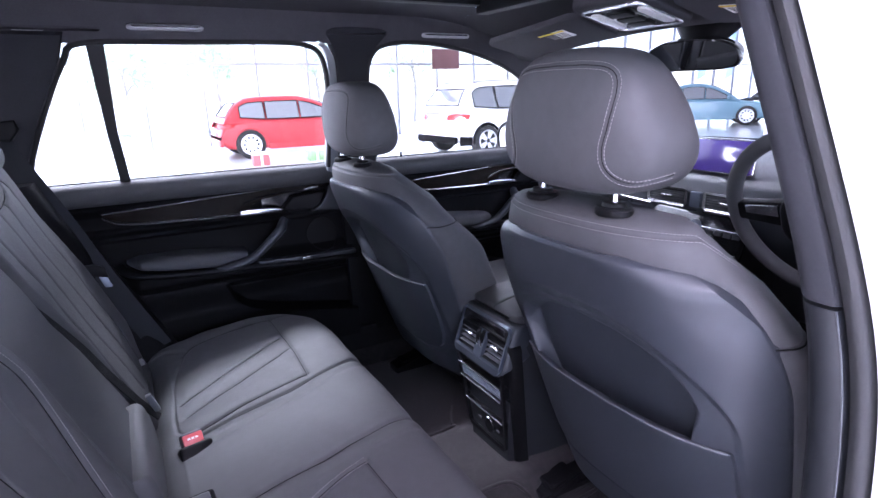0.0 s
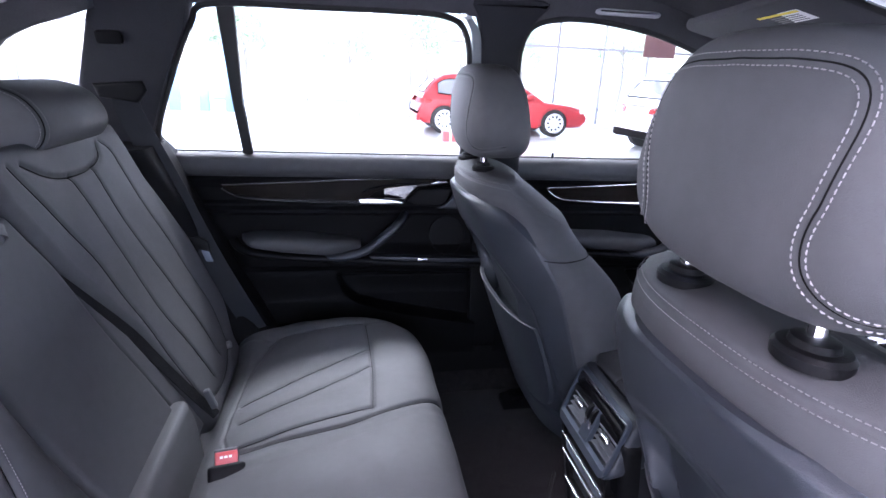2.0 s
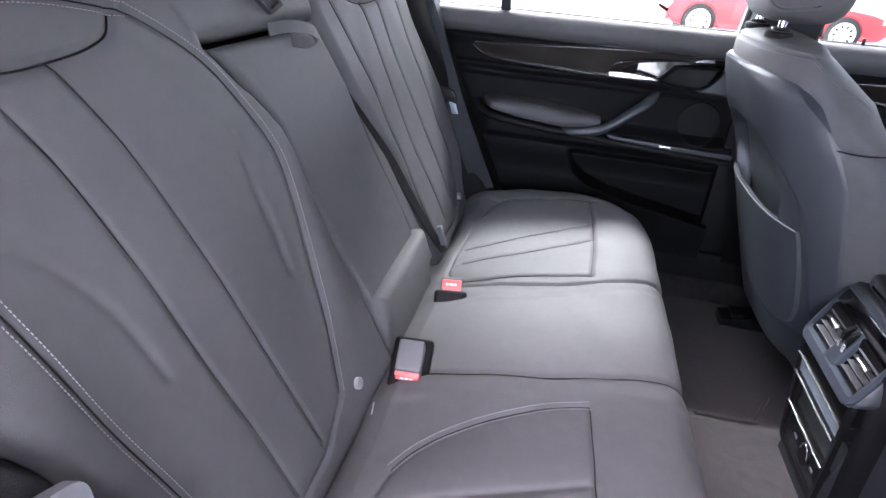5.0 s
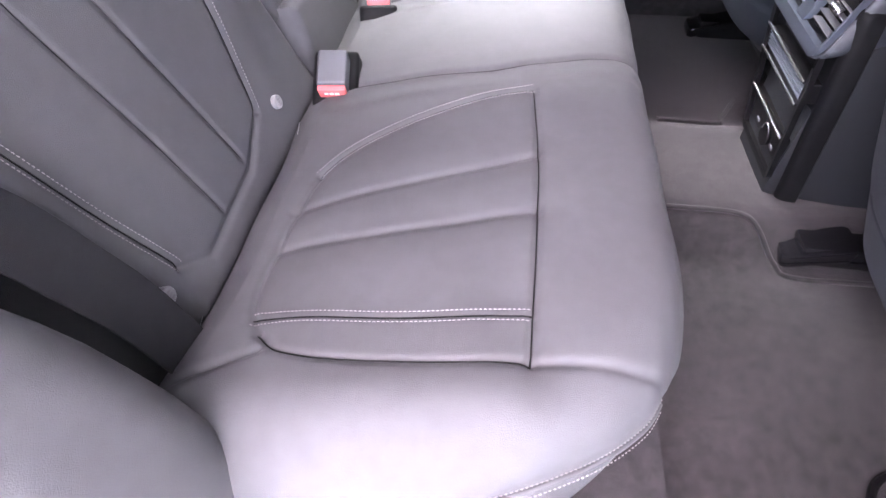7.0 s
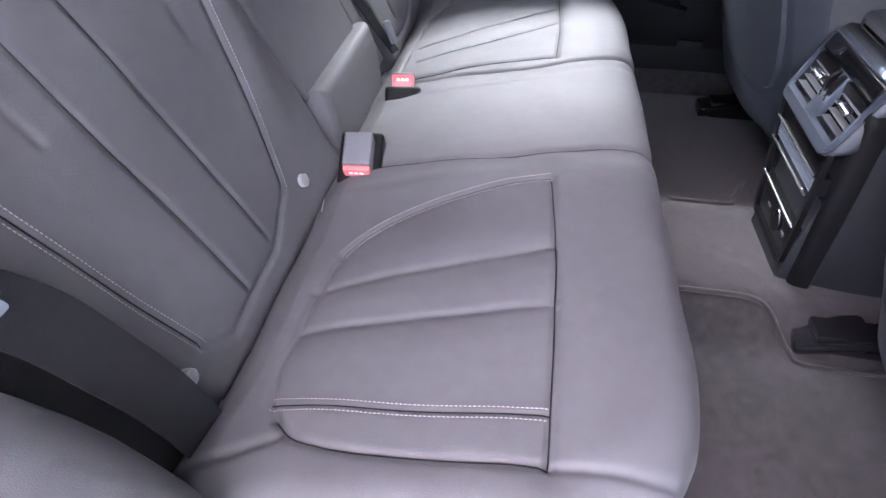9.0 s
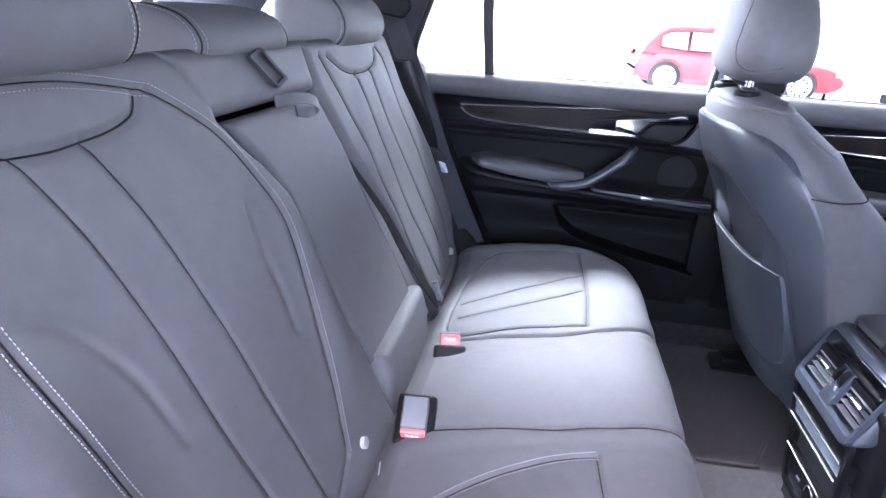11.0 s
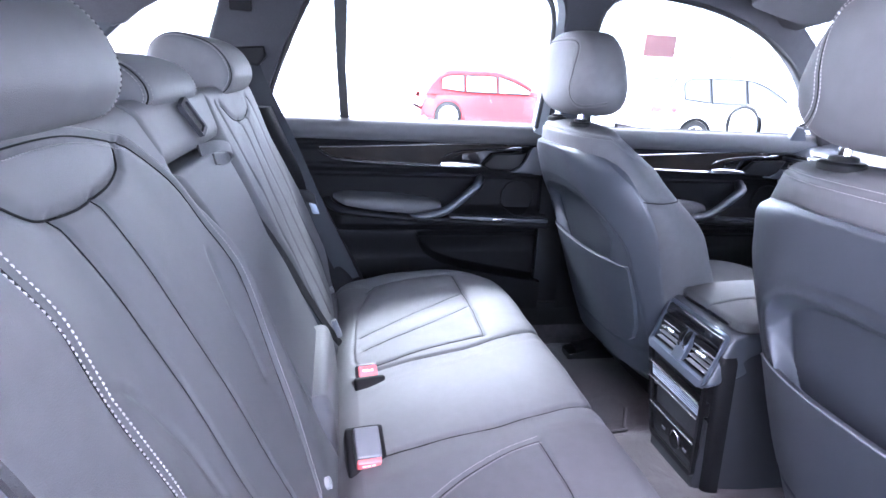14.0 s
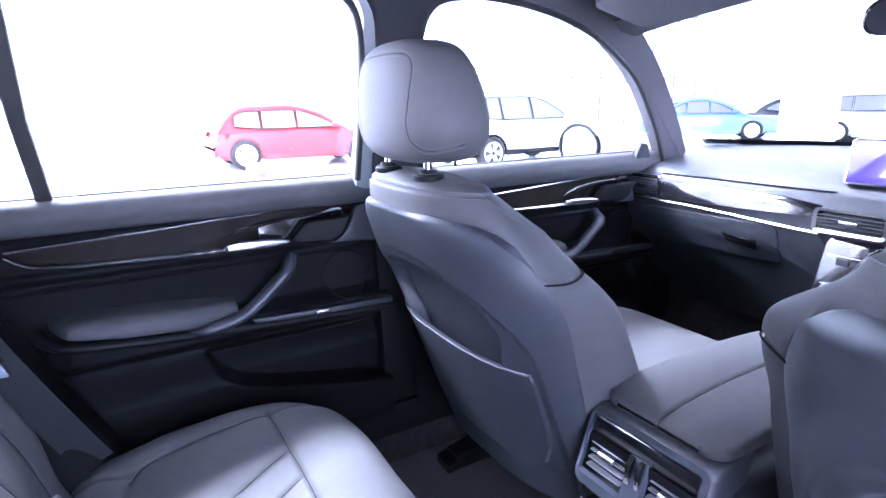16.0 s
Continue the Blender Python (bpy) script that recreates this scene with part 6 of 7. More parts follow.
mirror = thing("interior_mirror", (0.98, -0.01, 1.50), "black framed interior mirror hanging from the windscreen", "mirror")
MM = Matrix.Translation((0.955, -0.003, 1.440)) @ Matrix.Rotation(radians(15), 4, "Z") @ Matrix.Rotation(radians(-15), 4, "Y")
half_rim = [(0.0, -0.036), (0.06, -0.036), (0.096, -0.034), (0.110, -0.025), (0.114, -0.008), (0.106, 0.014), (0.075, 0.030), (0.035, 0.036)]
MIRROR_RIM = [tuple(q) for q in spline(half_rim + [(0.0, 0.0375)] + [(-p, q) for p, q in half_rim[:0:-1]] + [half_rim[0]], 64)[:-1]]
part("case", slab(MIRROR_RIM, lambda a, b, d: tuple(MM @ Vector((0.03 - d, a, b))), 0.032, 0.008, 3), GLOSS_BLACK, mirror, "gloss black mirror case")
part("mirror_glass", slab([(0.94 * a, 0.88 * b) for a, b in MIRROR_RIM], lambda a, b, d: tuple(MM @ Vector((-0.001 - d, a, b))), 0.002, 0), MIRROR, mirror, "dark mirror glass")
part("stalk", loft([[(0.985 + 0.05 * k + r * math.cos(q), 0.0 + 2.6 * r * math.sin(q), 1.44 + 0.085 * k) for q in np.linspace(0, 2 * math.pi, 24, endpoint=False)] for k, r in ((0, 0.016), (0.25, 0.018), (0.5, 0.026), (0.8, 0.036), (1.0, 0.040))]), PLASTIC, mirror, "broad dark mirror foot")


def visor(s):
    v = thing("sun_visor", (0.84, s * 0.32, 1.51), "grey cloth sun visor folded up with a small label", "sun visor", "sun visors")
    part("flap", slab(rounded(0.70, 0.865, 0.13, 0.50, 0.03, 6), lambda a, b, d: (a, s * b, 1.548 - 0.22 * (a - 0.70) - 0.05 * (b / 0.6) ** 2 - d), 0.016, 0.006), HEADLINER, v)
    part("label", slab([(0.74, 0.215), (0.79, 0.215), (0.79, 0.31), (0.74, 0.31)], lambda a, b, d: (a, s * b, 1.530 - 0.22 * (a - 0.70) - 0.05 * (b / 0.6) ** 2 - d), 0.0015, 0), LABEL, v, "white warning label")
    part("label_band", slab([(0.74, 0.215), (0.747, 0.215), (0.747, 0.31), (0.74, 0.31)], lambda a, b, d: (a, s * b, 1.5275 - 0.22 * (a - 0.70) - 0.05 * (b / 0.6) ** 2 - d), 0.001, 0), YELLOW, v, "yellow label band")
    for k in range(4):
        part("print_bar", slab([(0.755 + 0.008 * k, 0.225), (0.757 + 0.008 * k, 0.225), (0.757 + 0.008 * k, 0.29), (0.755 + 0.008 * k, 0.29)], lambda a, b, d: (a, s * b, 1.5275 - 0.22 * (a - 0.70) - 0.05 * (b / 0.6) ** 2 - d), 0.001, 0), INK, v, "grey print bar")


visor(1)
visor(-1)
overhead = thing("roof_console", (0.72, 0.0, 1.55), "roof console with reading lamps and switches", "roof console")
part("case", slab(rounded(0.655, 0.835, -0.105, 0.105, 0.03, 8), lambda a, b, d: (a, b, 1.556 - 0.22 * (a - 0.70) - d), 0.026, 0.010, 3), HEADLINER, overhead, "grey moulded roof console")
part("bright_frame", frame_ring(rounded(0.672, 0.822, -0.090, 0.090, 0.022, 8), rounded(0.680, 0.814, -0.083, 0.083, 0.018, 8), lambda a, b, d: (a, b, 1.5298 - 0.22 * (a - 0.70) - d), 0.004), METAL, overhead, "thin bright frame")
part("switch_panel", slab(rounded(0.684, 0.812, -0.045, 0.045, 0.012), lambda a, b, d: (a, b, 1.531 - 0.22 * (a - 0.70) - d), 0.005, 0.002), GLOSS_BLACK, overhead, "black switch panel")
for k in range(3):
    part("switch", slab(rounded(0.700 + 0.034 * k, 0.726 + 0.034 * k, -0.032, 0.032, 0.005), lambda a, b, d: (a, b, 1.5265 - 0.22 * (a - 0.70) - d), 0.005, 0.002), PLASTIC, overhead)
for s in (-1, 1):
    part("reading_lamp", slab(rounded(0.700, 0.798, s * 0.066 - 0.015, s * 0.066 + 0.015, 0.012), lambda a, b, d: (a, b, 1.531 - 0.22 * (a - 0.70) - d), 0.007, 0.003), LAMP_GLASS, overhead, "frosted reading lamp")


def grab(x, label="grey folded grab handle with bright ends by the roof rail"):
    g = thing("grab_handle", (x, 0.57, 1.54), label, "grab handle", "roof grab handles")
    p = spline([(x - 0.085, 0.585, 1.532), (x - 0.07, 0.560, 1.528), (x - 0.03, 0.552, 1.527), (x + 0.03, 0.552, 1.527), (x + 0.07, 0.560, 1.528), (x + 0.085, 0.585, 1.532)], 40)
    part("bar", tube(p, 0.009, 12, 0.8), PALE, g, "pale grey grab bar")
    part("bright_line", tube([(q[0], q[1] - 0.008, q[2] + 0.001) for q in p[6:-6]], 0.0022, 8), METAL, g)
    for s in (-1, 1):
        part("foot", box(x + s * 0.083 - 0.014, x + s * 0.083 + 0.014, 0.565, 0.605, 1.518, 1.545, 0.006), METAL, g)


grab(-0.14)
grab(0.60)
lamp = thing("roof_lamp", (-0.36, 0.56, 1.53), "frosted roof reading lamp with a bright rim", "lamp")
part("rim", slab(rounded(-0.45, -0.27, -0.022, 0.022, 0.01), lambda a, b, d: (a, 0.57 + 0.7 * b - 0.5 * d, 1.535 + 0.6 * b - 0.7 * d), 0.012, 0.004), METAL, lamp)
part("cover", slab(rounded(-0.43, -0.37, -0.014, 0.014, 0.006), lambda a, b, d: (a, 0.563 + 0.7 * b - 0.5 * d, 1.526 + 0.6 * b - 0.7 * d), 0.006, 0.002), LAMP_GLASS, lamp)
rear_lamp = thing("roof_lamp", (-0.70, 0.53, 1.47), "small pale luggage lamp under the roof lining", "lamp")
part("rim", slab(rounded(-0.745, -0.655, -0.020, 0.020, 0.012), lambda a, b, d: (a, 0.535 + 0.8 * b - 0.4 * d, 1.487 + 0.6 * b - 0.8 * d), 0.014, 0.005), PALE, rear_lamp)
part("cover", slab(rounded(-0.725, -0.675, -0.010, 0.010, 0.006), lambda a, b, d: (a, 0.529 + 0.8 * b - 0.4 * d, 1.476 + 0.6 * b - 0.8 * d), 0.004, 0.001), LAMP_GLASS, rear_lamp)
hook = thing("coat_hook", (-0.5, 0.60, 1.44), "small dark coat hook on the rear pillar", "hook")
part("plate", slab(rounded(-0.53, -0.48, 1.43, 1.455, 0.006), lambda a, b, d: side_plane(1)(a, b, d + 0.072), 0.008, 0.003), PLASTIC, hook)

outside_mirror = thing("door_mirror", (1.16, 0.82, 1.1), "white door mirror on the passenger side", "door mirror")
part("shell", superbox(1.20, 0.95, 1.175, 0.075, 0.115, 0.075, None, 3.2, 28, 40), WHITE_PAINT, outside_mirror, "white painted mirror shell")
part("glass", slab(rounded(-0.098, 0.098, -0.058, 0.058, 0.03, 8), lambda a, b, d: (1.125 - d + 0.2 * a, 0.95 + a, 1.175 + b), 0.004, 0.001), MIRROR, outside_mirror, "mirror glass")
part("rim", tube([(1.122 + 0.02 * math.cos(q), 0.95 + 0.106 * math.cos(q), 1.175 + 0.066 * math.sin(q)) for q in np.linspace(0, 2 * math.pi, 41)], 0.007, 8), PLASTIC, outside_mirror, "dark mirror rim")
part("arm", box(1.16, 1.23, 0.77, 0.90, 1.09, 1.13, 0.012), PLASTIC, outside_mirror)
part("corner_cover", slab([(1.09, 1.13), (1.19, 1.13), (1.13, 1.205), (1.10, 1.21)], lambda a, b, d: side_plane(1)(a, b, d + 0.02), 0.02, 0.006), SHELL, outside_mirror, "dark corner speaker cover")

# rear of the cabin
tail = thing("tailgate", (-1.35, 0, 0.7), "dark tailgate lining with a wide rear window", "tailgate", kind="structure")
part("lining", box(-1.46, -1.36, -0.66, 0.66, 0.6, 1.10, 0.02), PLASTIC, tail)
part("upper_frame", box(-1.20, -1.07, -0.56, 0.56, 1.465, 1.56, 0.02), HEADLINER, tail)
ring = [(-1.285, 0.60, 1.12), (-1.18, 0.602, 1.255), (-1.09, 0.60, 1.368), (-1.085, 0.585, 1.408), (-1.095, 0.545, 1.432), (-1.10, 0.44, 1.45), (-1.10, 0.2, 1.462)]
ring = spline(ring + [(a, -b, c) for a, b, c in ring[::-1]], 120)
part("tailgate_seal", tube(ring, 0.013, 12), RUBBER, tail, "black rubber tailgate seal")
flange = np.stack([ring + np.array([0.006, 0, 0]), ring + np.array([-0.05, 0.02, 0.0]) * np.stack([np.ones(120), np.sign(ring[:, 1]), np.ones(120)], 1), ring + np.array([-0.17, 0.06, 0.0]) * np.stack([np.ones(120), np.sign(ring[:, 1]), np.ones(120)], 1)], 1)
part("flange", lattice(flange), WHITE_PAINT, tail, "white painted tailgate flange")
pane = part("pane", lattice(np.array([[(-1.46 + 0.19 * u, y, 1.10 + 0.36 * u) for y in np.linspace(-0.66, 0.66, 10)] for u in np.linspace(0, 1, 6)])), PANE, tail)
pane.visible_shadow = False
cover = thing("luggage_cover", (-0.95, 0, 1.0), "dark roll-out luggage cover behind the seats", "luggage cover")
part("cassette", tube([(-0.70, y, 1.05) for y in np.linspace(-0.6, 0.6, 6)], 0.035, 14), PLASTIC, cover)
part("blind", box(-1.34, -0.70, -0.60, 0.60, 1.045, 1.052, 0.002), PLASTIC, cover)

# ---------------------------------------------------------------- cars in the showroom


def show_car(name, label, paint, at, heading, length, height, width, base, clad=False, estate=True, over=0.75):
    """A parked car: body, glasshouse, windows, lamps and wheels. Local x ahead from the rear axle."""
    car = thing(name, (at[0], at[1], 0), label, "car")
    m = Matrix.Translation((at[0], at[1], 0)) @ Matrix.Rotation(radians(heading), 4, "Z")

    def w(p):
        return tuple(m @ Vector(p))

    rear, ahead = -over, length - over
    sill, belt = 0.22 + 0.06 * clad, height * 0.62
    rings = []
    for k in np.linspace(0, 1, 30):
        x = rear + k * length
        half = width / 2 * (1 - 0.16 * abs(2 * k - 1) ** 4)
        top = np.interp(k, [0, 0.03, 0.1, 0.6, 0.68, 0.9, 0.97, 1.0], [0.62, 0.9, 1.0, 1.0, 0.97, 0.86, 0.76, 0.6]) * belt
        low = np.interp(k, [0, 0.04, 0.96, 1], [0.40, sill, sill, 0.34])
        o = rounded(-half, half, low, top, 0.10, 5)
        rings.append([w((x, a, b)) for a, b in o])
    part("body", loft(rings), paint, car, "painted body")
    g0, g1 = (rear + 0.10, rear + length * 0.72) if estate else (rear + 0.60, rear + length * 0.72)
    tail_run = 0.62 if estate else 1.2

    def roof_at(x):
        """Height of the roof line."""
        up = math.sin(math.pi / 2 * float(np.clip((x - g0) / tail_run, 0, 1))) ** 0.8
        down = math.sin(math.pi / 2 * float(np.clip((g1 - x) / 1.35, 0, 1))) ** 0.9
        arch = height - 0.05 * ((x - (g0 + g1) / 2 - 0.1) / (g1 - g0) * 2) ** 2
        return belt - 0.04 + (arch - belt + 0.04) * up * down

    def half_at(z):
        return width / 2 * (0.95 - 0.23 * (z - belt) / (height - belt))

    rings = []
    for x in np.concatenate([np.linspace(g0, g0 + 0.3, 8), np.linspace(g0 + 0.35, g1 - 0.4, 14), np.linspace(g1 - 0.35, g1, 8)]):
        zt = max(roof_at(x), belt - 0.035)
        r = min(0.10, 0.45 * (zt - belt + 0.06))
        base_half, top_half = half_at(belt), half_at(zt)
        o = [(base_half, belt - 0.06), (top_half, zt - r)] + arc(top_half - r, zt - r, r, r, 15, 90, 5) + arc(-top_half + r, zt - r, r, r, 90, 165, 5) + [(-top_half, zt - r), (-base_half, belt - 0.06)]
        rings.append([w((x, a, b)) for a, b in o])
    part("glasshouse", loft(rings), paint, car, "painted roof and pillars")
    zb, zt = belt + 0.02, height - 0.10
    for s in (-1, 1):
        def on_side(a, b, d, s=s):
            return w((a, s * (half_at(b) + 0.003 + d), b))
        cuts = [g0 + 0.34, g0 + 0.34 + (g1 - g0) * 0.20, g0 + 0.34 + (g1 - g0) * 0.47, g1 - 0.22]
        for i in range(3):
            lo, hi = cuts[i] + 0.02, cuts[i + 1] - 0.02
            top = [(q, max(zb + 0.015, roof_at(q) - 0.115)) for q in np.linspace(lo, hi, 9)]
            low = [(hi, zb), (lo, zb + (0.05 if i == 0 else 0.0))]
            part("side_window", slab(top[::-1] + low[::-1], on_side, 0.010, 0.003, 1), CAR_GLASS, car, "dark side window")
            part("window_trim", tube([on_side(a, b, 0.006) for a, b in top[::-1] + low[::-1] + [top[-1]]], 0.013, 6), PLASTIC, car, "black window surround")
        for x in (0.0, base):
            hub = 0.02 + width / 2
            tyre = part("wheel", tube([w((x, s * (hub - 0.20), 0.325)), w((x, s * (hub - 0.02), 0.325)), w((x, s * hub, 0.325))], [0.325, 0.325, 0.30], 36), TYRE, car, "black tyre on an alloy rim")
            part("rim", tube([w((x, s * (hub - 0.05), 0.325)), w((x, s * (hub + 0.004), 0.325))], 0.225, 32), GLOSS_BLACK if clad else ALLOY, tyre)
            for q in range(10):
                a = (q // 2) * 2 * math.pi / 5 + (0.19 if q % 2 else -0.19) if clad else q * math.pi / 5
                c, t = math.cos(a), math.sin(a)
                spoke = [(0.05, -0.017), (0.215, -0.026), (0.215, 0.026), (0.05, 0.017)] if clad else rounded(0.125, 0.185, -0.019, 0.019, 0.015, 4)
                part("spoke" if clad else "rim_hole", slab(spoke, lambda u, v, d: w((x + u * c - v * t, s * (hub + 0.003 + d), 0.325 + u * t + v * c)), 0.014 if clad else 0.004, 0.001, 1), ALLOY if clad else GLOSS_BLACK, tyre)
            part("hub_ring", tube([w((x + 0.222 * math.cos(a), s * (hub + 0.008), 0.325 + 0.222 * math.sin(a))) for a in np.linspace(0, 2 * math.pi, 37)], 0.014, 8), ALLOY, tyre)
            part("wheel_arch", tube([w((x + 0.36 * math.cos(a), s * (hub - 0.016), 0.325 + 0.36 * math.sin(a))) for a in np.linspace(-0.15, math.pi + 0.15, 24)], 0.03 if clad else 0.016, 8), PLASTIC if clad else paint, car)
        def corner(a, b, d, s=s):
            """Round the rear corner: a < 0 across the tail, a > 0 along the flank."""
            turn = float(smooth(a, -0.08, 0.06))
            x = rear + 0.05 + max(0.0, a) + 0.03 * turn
            half = width / 2 * (1 - 0.16 * abs(2 * (x - rear) / length - 1) ** 4)
            return w((x - (0.03 + d) * (1 - turn) + 0.5 * max(0.0, b - 0.82 * belt) * (1 - turn), s * (half + min(0.0, a) + (0.006 + d) * turn), b))

        lamp = [(q, belt * (0.93 - 0.10 * abs(q))) for q in np.linspace(-0.34, 0.26, 13)] + [(q, belt * (0.80 + 0.04 * q)) for q in np.linspace(0.22, -0.32, 12)]
        part("tail_lamp", slab(lamp, corner, 0.03, 0.006, 1), LENS, car, "red tail lamp")
        part("head_lamp", slab(rounded(-0.22, 0.05, belt * 0.66, belt * 0.80, 0.03), lambda a, b, d: w((ahead - 0.12 + a * 0.5, s * (width / 2 * 0.86 - 0.3 * a + d), b)), 0.03, 0.008), LAMP_GLASS, car, "clear head lamp")
        part("door_mirror", superbox(0, 0, 0, 0.09, 0.09, 0.06, None, 3, 10, 16), paint, car).matrix_basis = m @ Matrix.Translation((g1 - 0.35, s * (width / 2 + 0.06), belt + 0.06))
        part("sill_cladding", slab([(0.40, sill - 0.02), (base - 0.40, sill - 0.02), (base - 0.40, sill + 0.10), (0.40, sill + 0.10)], lambda a, b, d: w((a, s * (width / 2 - 0.03 + d), b)), 0.03, 0.01), PLASTIC if clad else paint, car)
    for n, x0, x1 in (("rear_window", g0 + 0.06, g0 + tail_run * 0.52), ("windscreen", g1 - 0.12, g1 - 0.80)):
        rows = []
        for x in np.linspace(x0, x1, 6):
            z = roof_at(x)
            reach = half_at(z) - 0.16
            rows.append([w((x, a, z + 0.006)) for a in np.linspace(-reach, reach, 6)])
        sheet, under = np.array(rows), np.array(rows) - np.array([0, 0, 0.012])
        part(n, loft(np.concatenate([sheet, under[:, ::-1]], 1)), CAR_GLASS, car, "dark glass")
        loop = list(sheet[0]) + list(sheet[1:, -1]) + list(sheet[-1, ::-1][1:]) + list(sheet[::-1, 0][1:])
        part("glass_border", tube(loop, 0.016, 6), PLASTIC, car, "black glass border")
    if clad:
        fin_x = g0 + 0.75
        part("roof_fin", slab([(0, -0.02), (0.16, -0.02), (0.05, 0.075), (0.0, 0.08)], lambda a, b, d: w((fin_x + a, d - 0.012, roof_at(fin_x) + b)), 0.024, 0.006), paint, car, "small roof aerial fin")
        for s in (-1, 1):
            part("roof_rail", tube([w((x, s * width * 0.335, roof_at(x) + 0.012)) for x in np.linspace(g0 + 0.5, g1 - 0.9, 12)], 0.018, 8), METAL, car, "satin roof rail")
            part("flank_cladding", slab([(rear + 0.10, 0.24), (-0.36, 0.24), (-0.36, 0.42), (rear + 0.10, 0.44)], lambda a, b, d: w((a, s * (width / 2 * (1 - 0.16 * abs(2 * (a - rear) / length - 1) ** 4) + 0.004 + d), b)), 0.014, 0.004), PLASTIC, car, "black lower cladding")
    part("rear_bumper", slab(rounded(-width * 0.43, width * 0.43, 0.28, 0.44, 0.05), lambda a, b, d: w((rear + 0.03 - d + 0.5 * (abs(a) / width) ** 3, a, b)), 0.08, 0.03), PLASTIC if clad else paint, car)
    part("plate_board", slab(rounded(-0.24, 0.24, belt * 0.60, belt * 0.70, 0.01), lambda a, b, d: w((rear - 0.012 - d, a, b)), 0.02, 0.004), LABEL, car, "blank plate board")
    return car


show_car("parked_hatchback", "bright red five-door hatchback parked on the showroom floor", RED_PAINT, (2.27, 13.15), 0, 4.2, 1.38, 1.76, 2.69, over=0.63)
show_car("parked_suv", "white compact sport utility car with black cladding", WHITE_PAINT, (6.56, 10.05), 3, 4.45, 1.58, 1.82, 2.67, True)
show_car("parked_saloon", "teal blue saloon car parked across the showroom", TEAL_PAINT, (17.2, 13.4), -50, 4.6, 1.42, 1.8, 2.8, False, False)
show_car("parked_saloon", "black saloon car parked at the far windows", BLACK_PAINT, (20.2, 11.6), -60, 4.7, 1.44, 1.82, 2.85, False, False)
show_car("parked_estate_car", "silver estate car parked at the far windows", SILVER_PAINT, (19.5, 8.6), -70, 4.5, 1.5, 1.8, 2.8)

plain("column", box(13.7, 14.6, 6.4, 7.3, 0, 4.6, 0.02), PLASTER, "square white plastered showroom column", "column")
board = thing("sign_board", (8.2, 13.6, 0), "dark red plain sign board on a slim post", "sign")
part("panel", box(7.75, 8.65, 13.58, 13.62, 2.0, 2.55, 0.01), SIGN, board)
part("post", box(8.17, 8.23, 13.62, 13.66, 0, 2.2, 0.006), METAL, board)
for x, y, c, lab in ((2.15, 10.9, RED, "red and white gift carton on the floor"), (3.35, 11.0, LEAF, "green gift carton on the floor")):
    g = thing("gift_carton", (x, y, 0), lab, "carton", "gift cartons")
    part("box", box(x - 0.16, x + 0.16, y - 0.12, y + 0.12, 0, 0.22, 0.01), c, g)
    part("lid", box(x - 0.17, x + 0.17, y - 0.13, y + 0.13, 0.222, 0.27, 0.008), LABEL, g, "white lid")
    part("ribbon", box(x - 0.02, x + 0.02, y - 0.135, y + 0.135, 0.0, 0.276, 0.002), LABEL, g, "white ribbon")

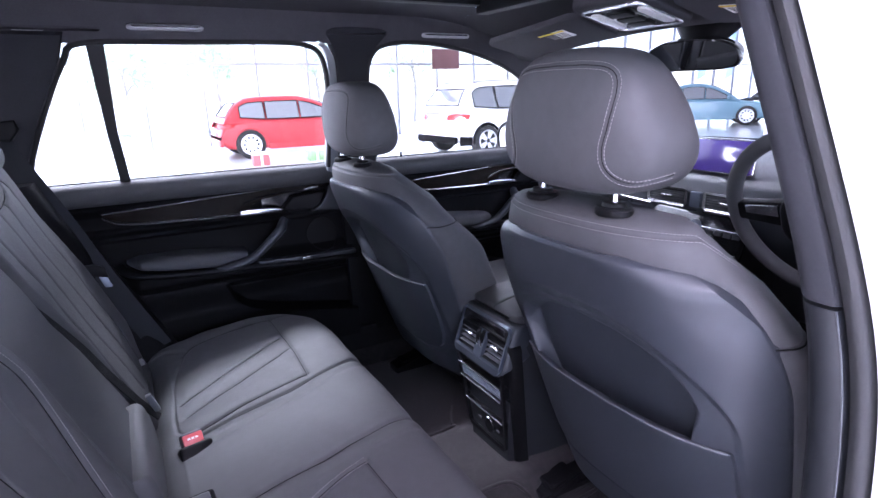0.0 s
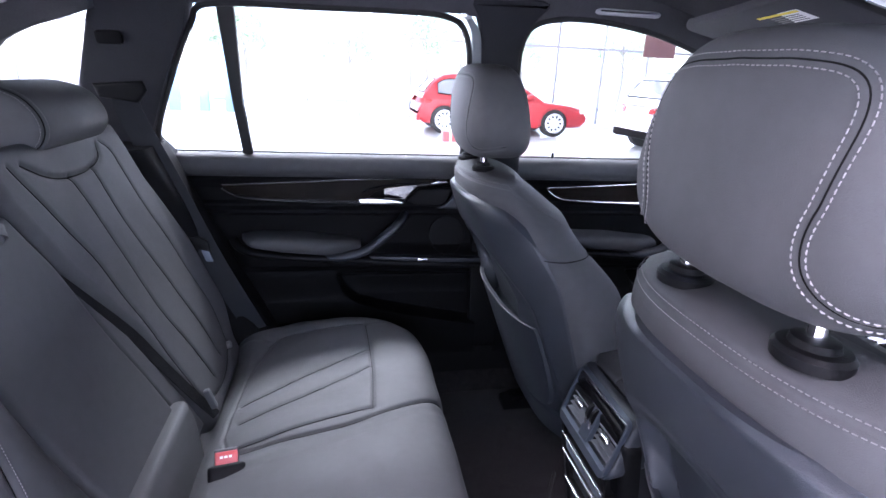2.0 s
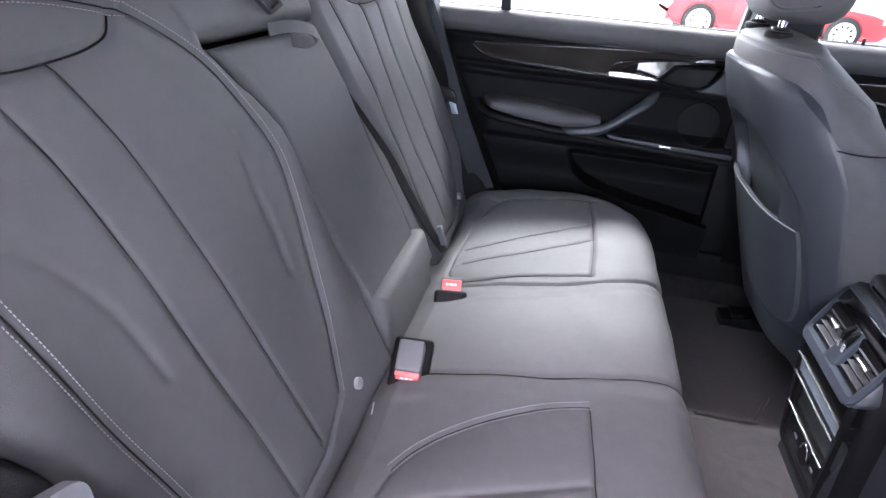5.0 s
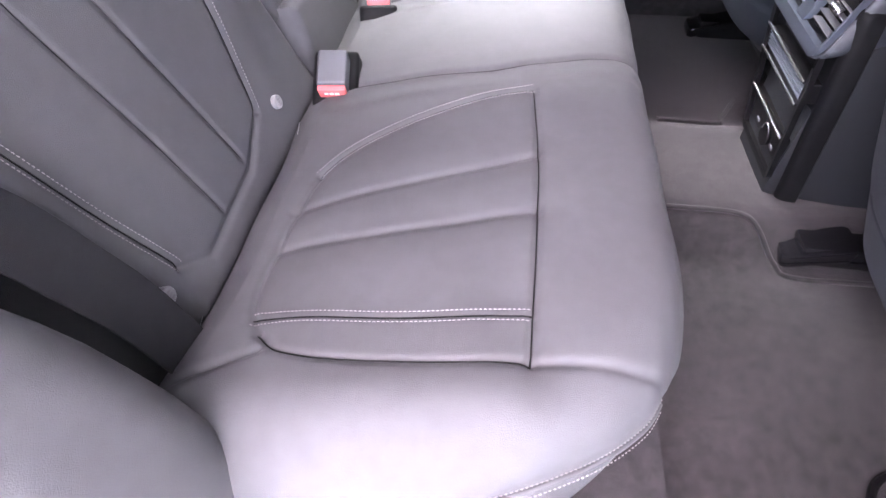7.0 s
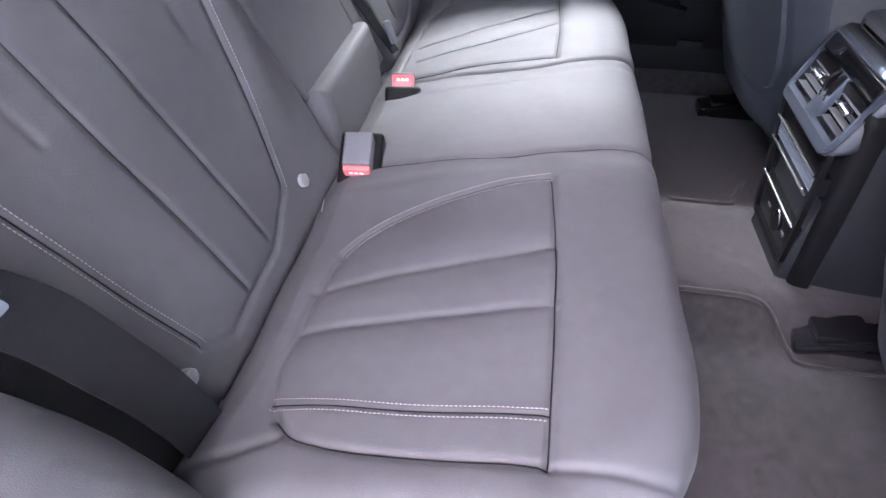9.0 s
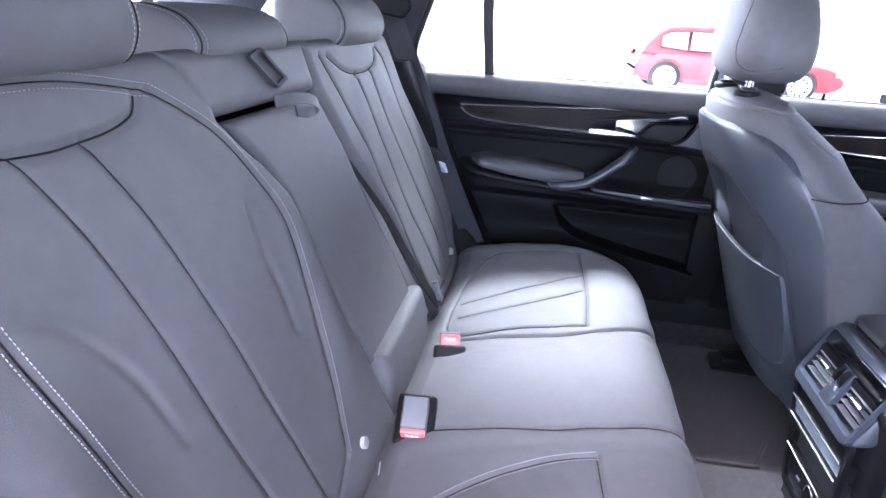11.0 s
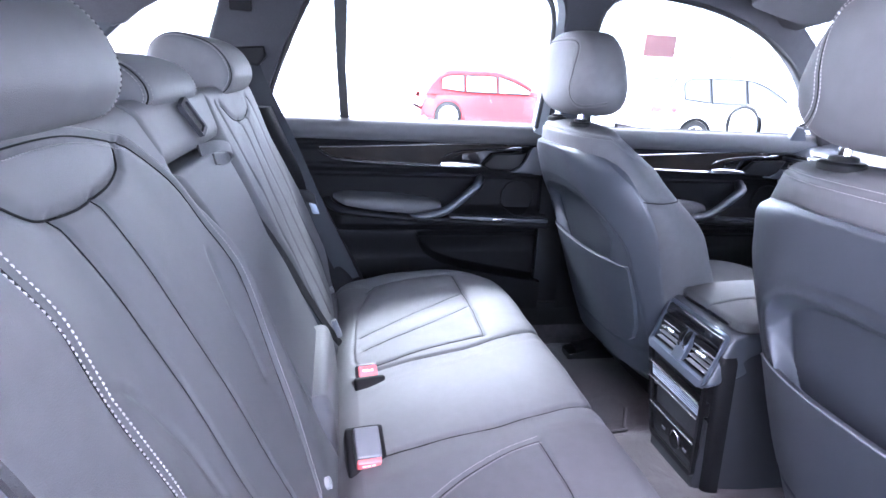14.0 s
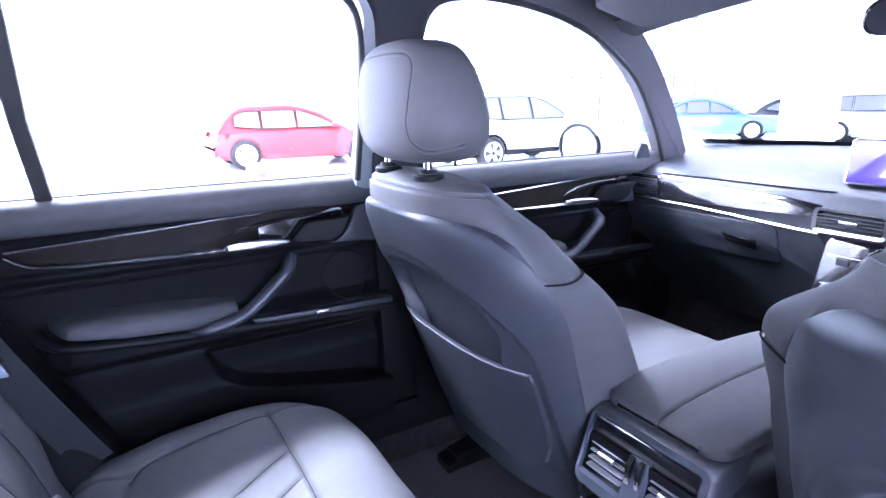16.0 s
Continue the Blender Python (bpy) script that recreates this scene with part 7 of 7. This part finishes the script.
for k, (x, y) in enumerate(((24.5, 16.5), (25.6, 15.6), (26.8, 14.8), (28.0, 14.0), (29.0, 13.2))):
    f = thing("banner_flag", (x + 3, y + 3, -0.32), "pale blue feather flag outside the windows", "flag", "feather flags")
    part("pole", tube([(x + 3, y + 3, -0.32), (x + 3, y + 3, 4.4)], 0.03, 8), METAL, f)
    part("cloth", slab([(0, 1.6), (0.45, 1.9), (0.5, 3.6), (0.3, 4.3), (0, 4.4)], lambda a, b, d: (x + 3 + 0.6 * a, y + 3 - 0.8 * a, b + d * 0), 0.01, 0), BANNER, f, "pale blue cloth")
for x in (-5.0, -4.2, -3.4):
    c = thing("blue_pylon", (x, 17.4, -0.32), "tall pale blue cladding pylon outside the window", "pylon", "blue pylons")
    part("panel", box(x - 0.17, x + 0.17, 17.3, 17.5, -0.32, 6.0, 0.02), BANNER, c)


def tree(x, y, h, seed):
    rnd = random.Random(seed)
    t = thing("tree", (x, y, -0.32), "young leafy broad-leaved tree outside the showroom", "tree", "trees outside")
    limbs_v, limbs_f = tube(spline([(x, y, -0.32), (x + 0.1, y, h * 0.3), (x - 0.05, y + 0.1, h * 0.62)], 12), np.linspace(0.11, 0.05, 12), 8)
    tips = []
    for k in range(9):
        a, z0 = k * 2.4 + rnd.random(), h * (0.28 + 0.035 * k)
        tip = (x + math.cos(a) * h * 0.26 * (1 - k * 0.05), y + math.sin(a) * h * 0.26 * (1 - k * 0.05), z0 + h * 0.2)
        v, f = tube(spline([(x, y, z0), ((x + tip[0]) / 2, (y + tip[1]) / 2, z0 + h * 0.13), tip], 8), np.linspace(0.045, 0.012, 8), 6)
        limbs_f += [tuple(i + len(limbs_v) for i in q) for q in f]
        limbs_v = list(limbs_v) + list(v)
        tips.append(tip)
    part("trunk", (limbs_v, limbs_f), BARK, t)
    vs, fs = [], []
    for tip in tips:
        for k in range(230):
            r = h * 0.15 * rnd.random() ** 0.5
            a, b = rnd.random() * 6.283, rnd.uniform(-1, 1)
            c = Vector((tip[0] + r * math.cos(a) * (1 - b * b) ** 0.5, tip[1] + r * math.sin(a) * (1 - b * b) ** 0.5, tip[2] + r * b))
            s = rnd.uniform(0.05, 0.10)
            u = Vector((rnd.uniform(-1, 1), rnd.uniform(-1, 1), rnd.uniform(-1, 1))).normalized()
            v = u.orthogonal().normalized()
            i = len(vs)
            vs += [tuple(c - u * s), tuple(c + v * s * 0.5), tuple(c + u * s), tuple(c - v * s * 0.5)]
            fs.append((i, i + 1, i + 2, i + 3))
    part("crown", (vs, fs), LEAF, t, "loose crown of small leaves")


for k, (x, y, h) in enumerate(((-4.5, 27, 4.6), (0.2, 29, 4.4), (4.0, 28, 5.0), (9.5, 30, 4.6), (15, 29, 5.2))):
    tree(x, y, h, k)
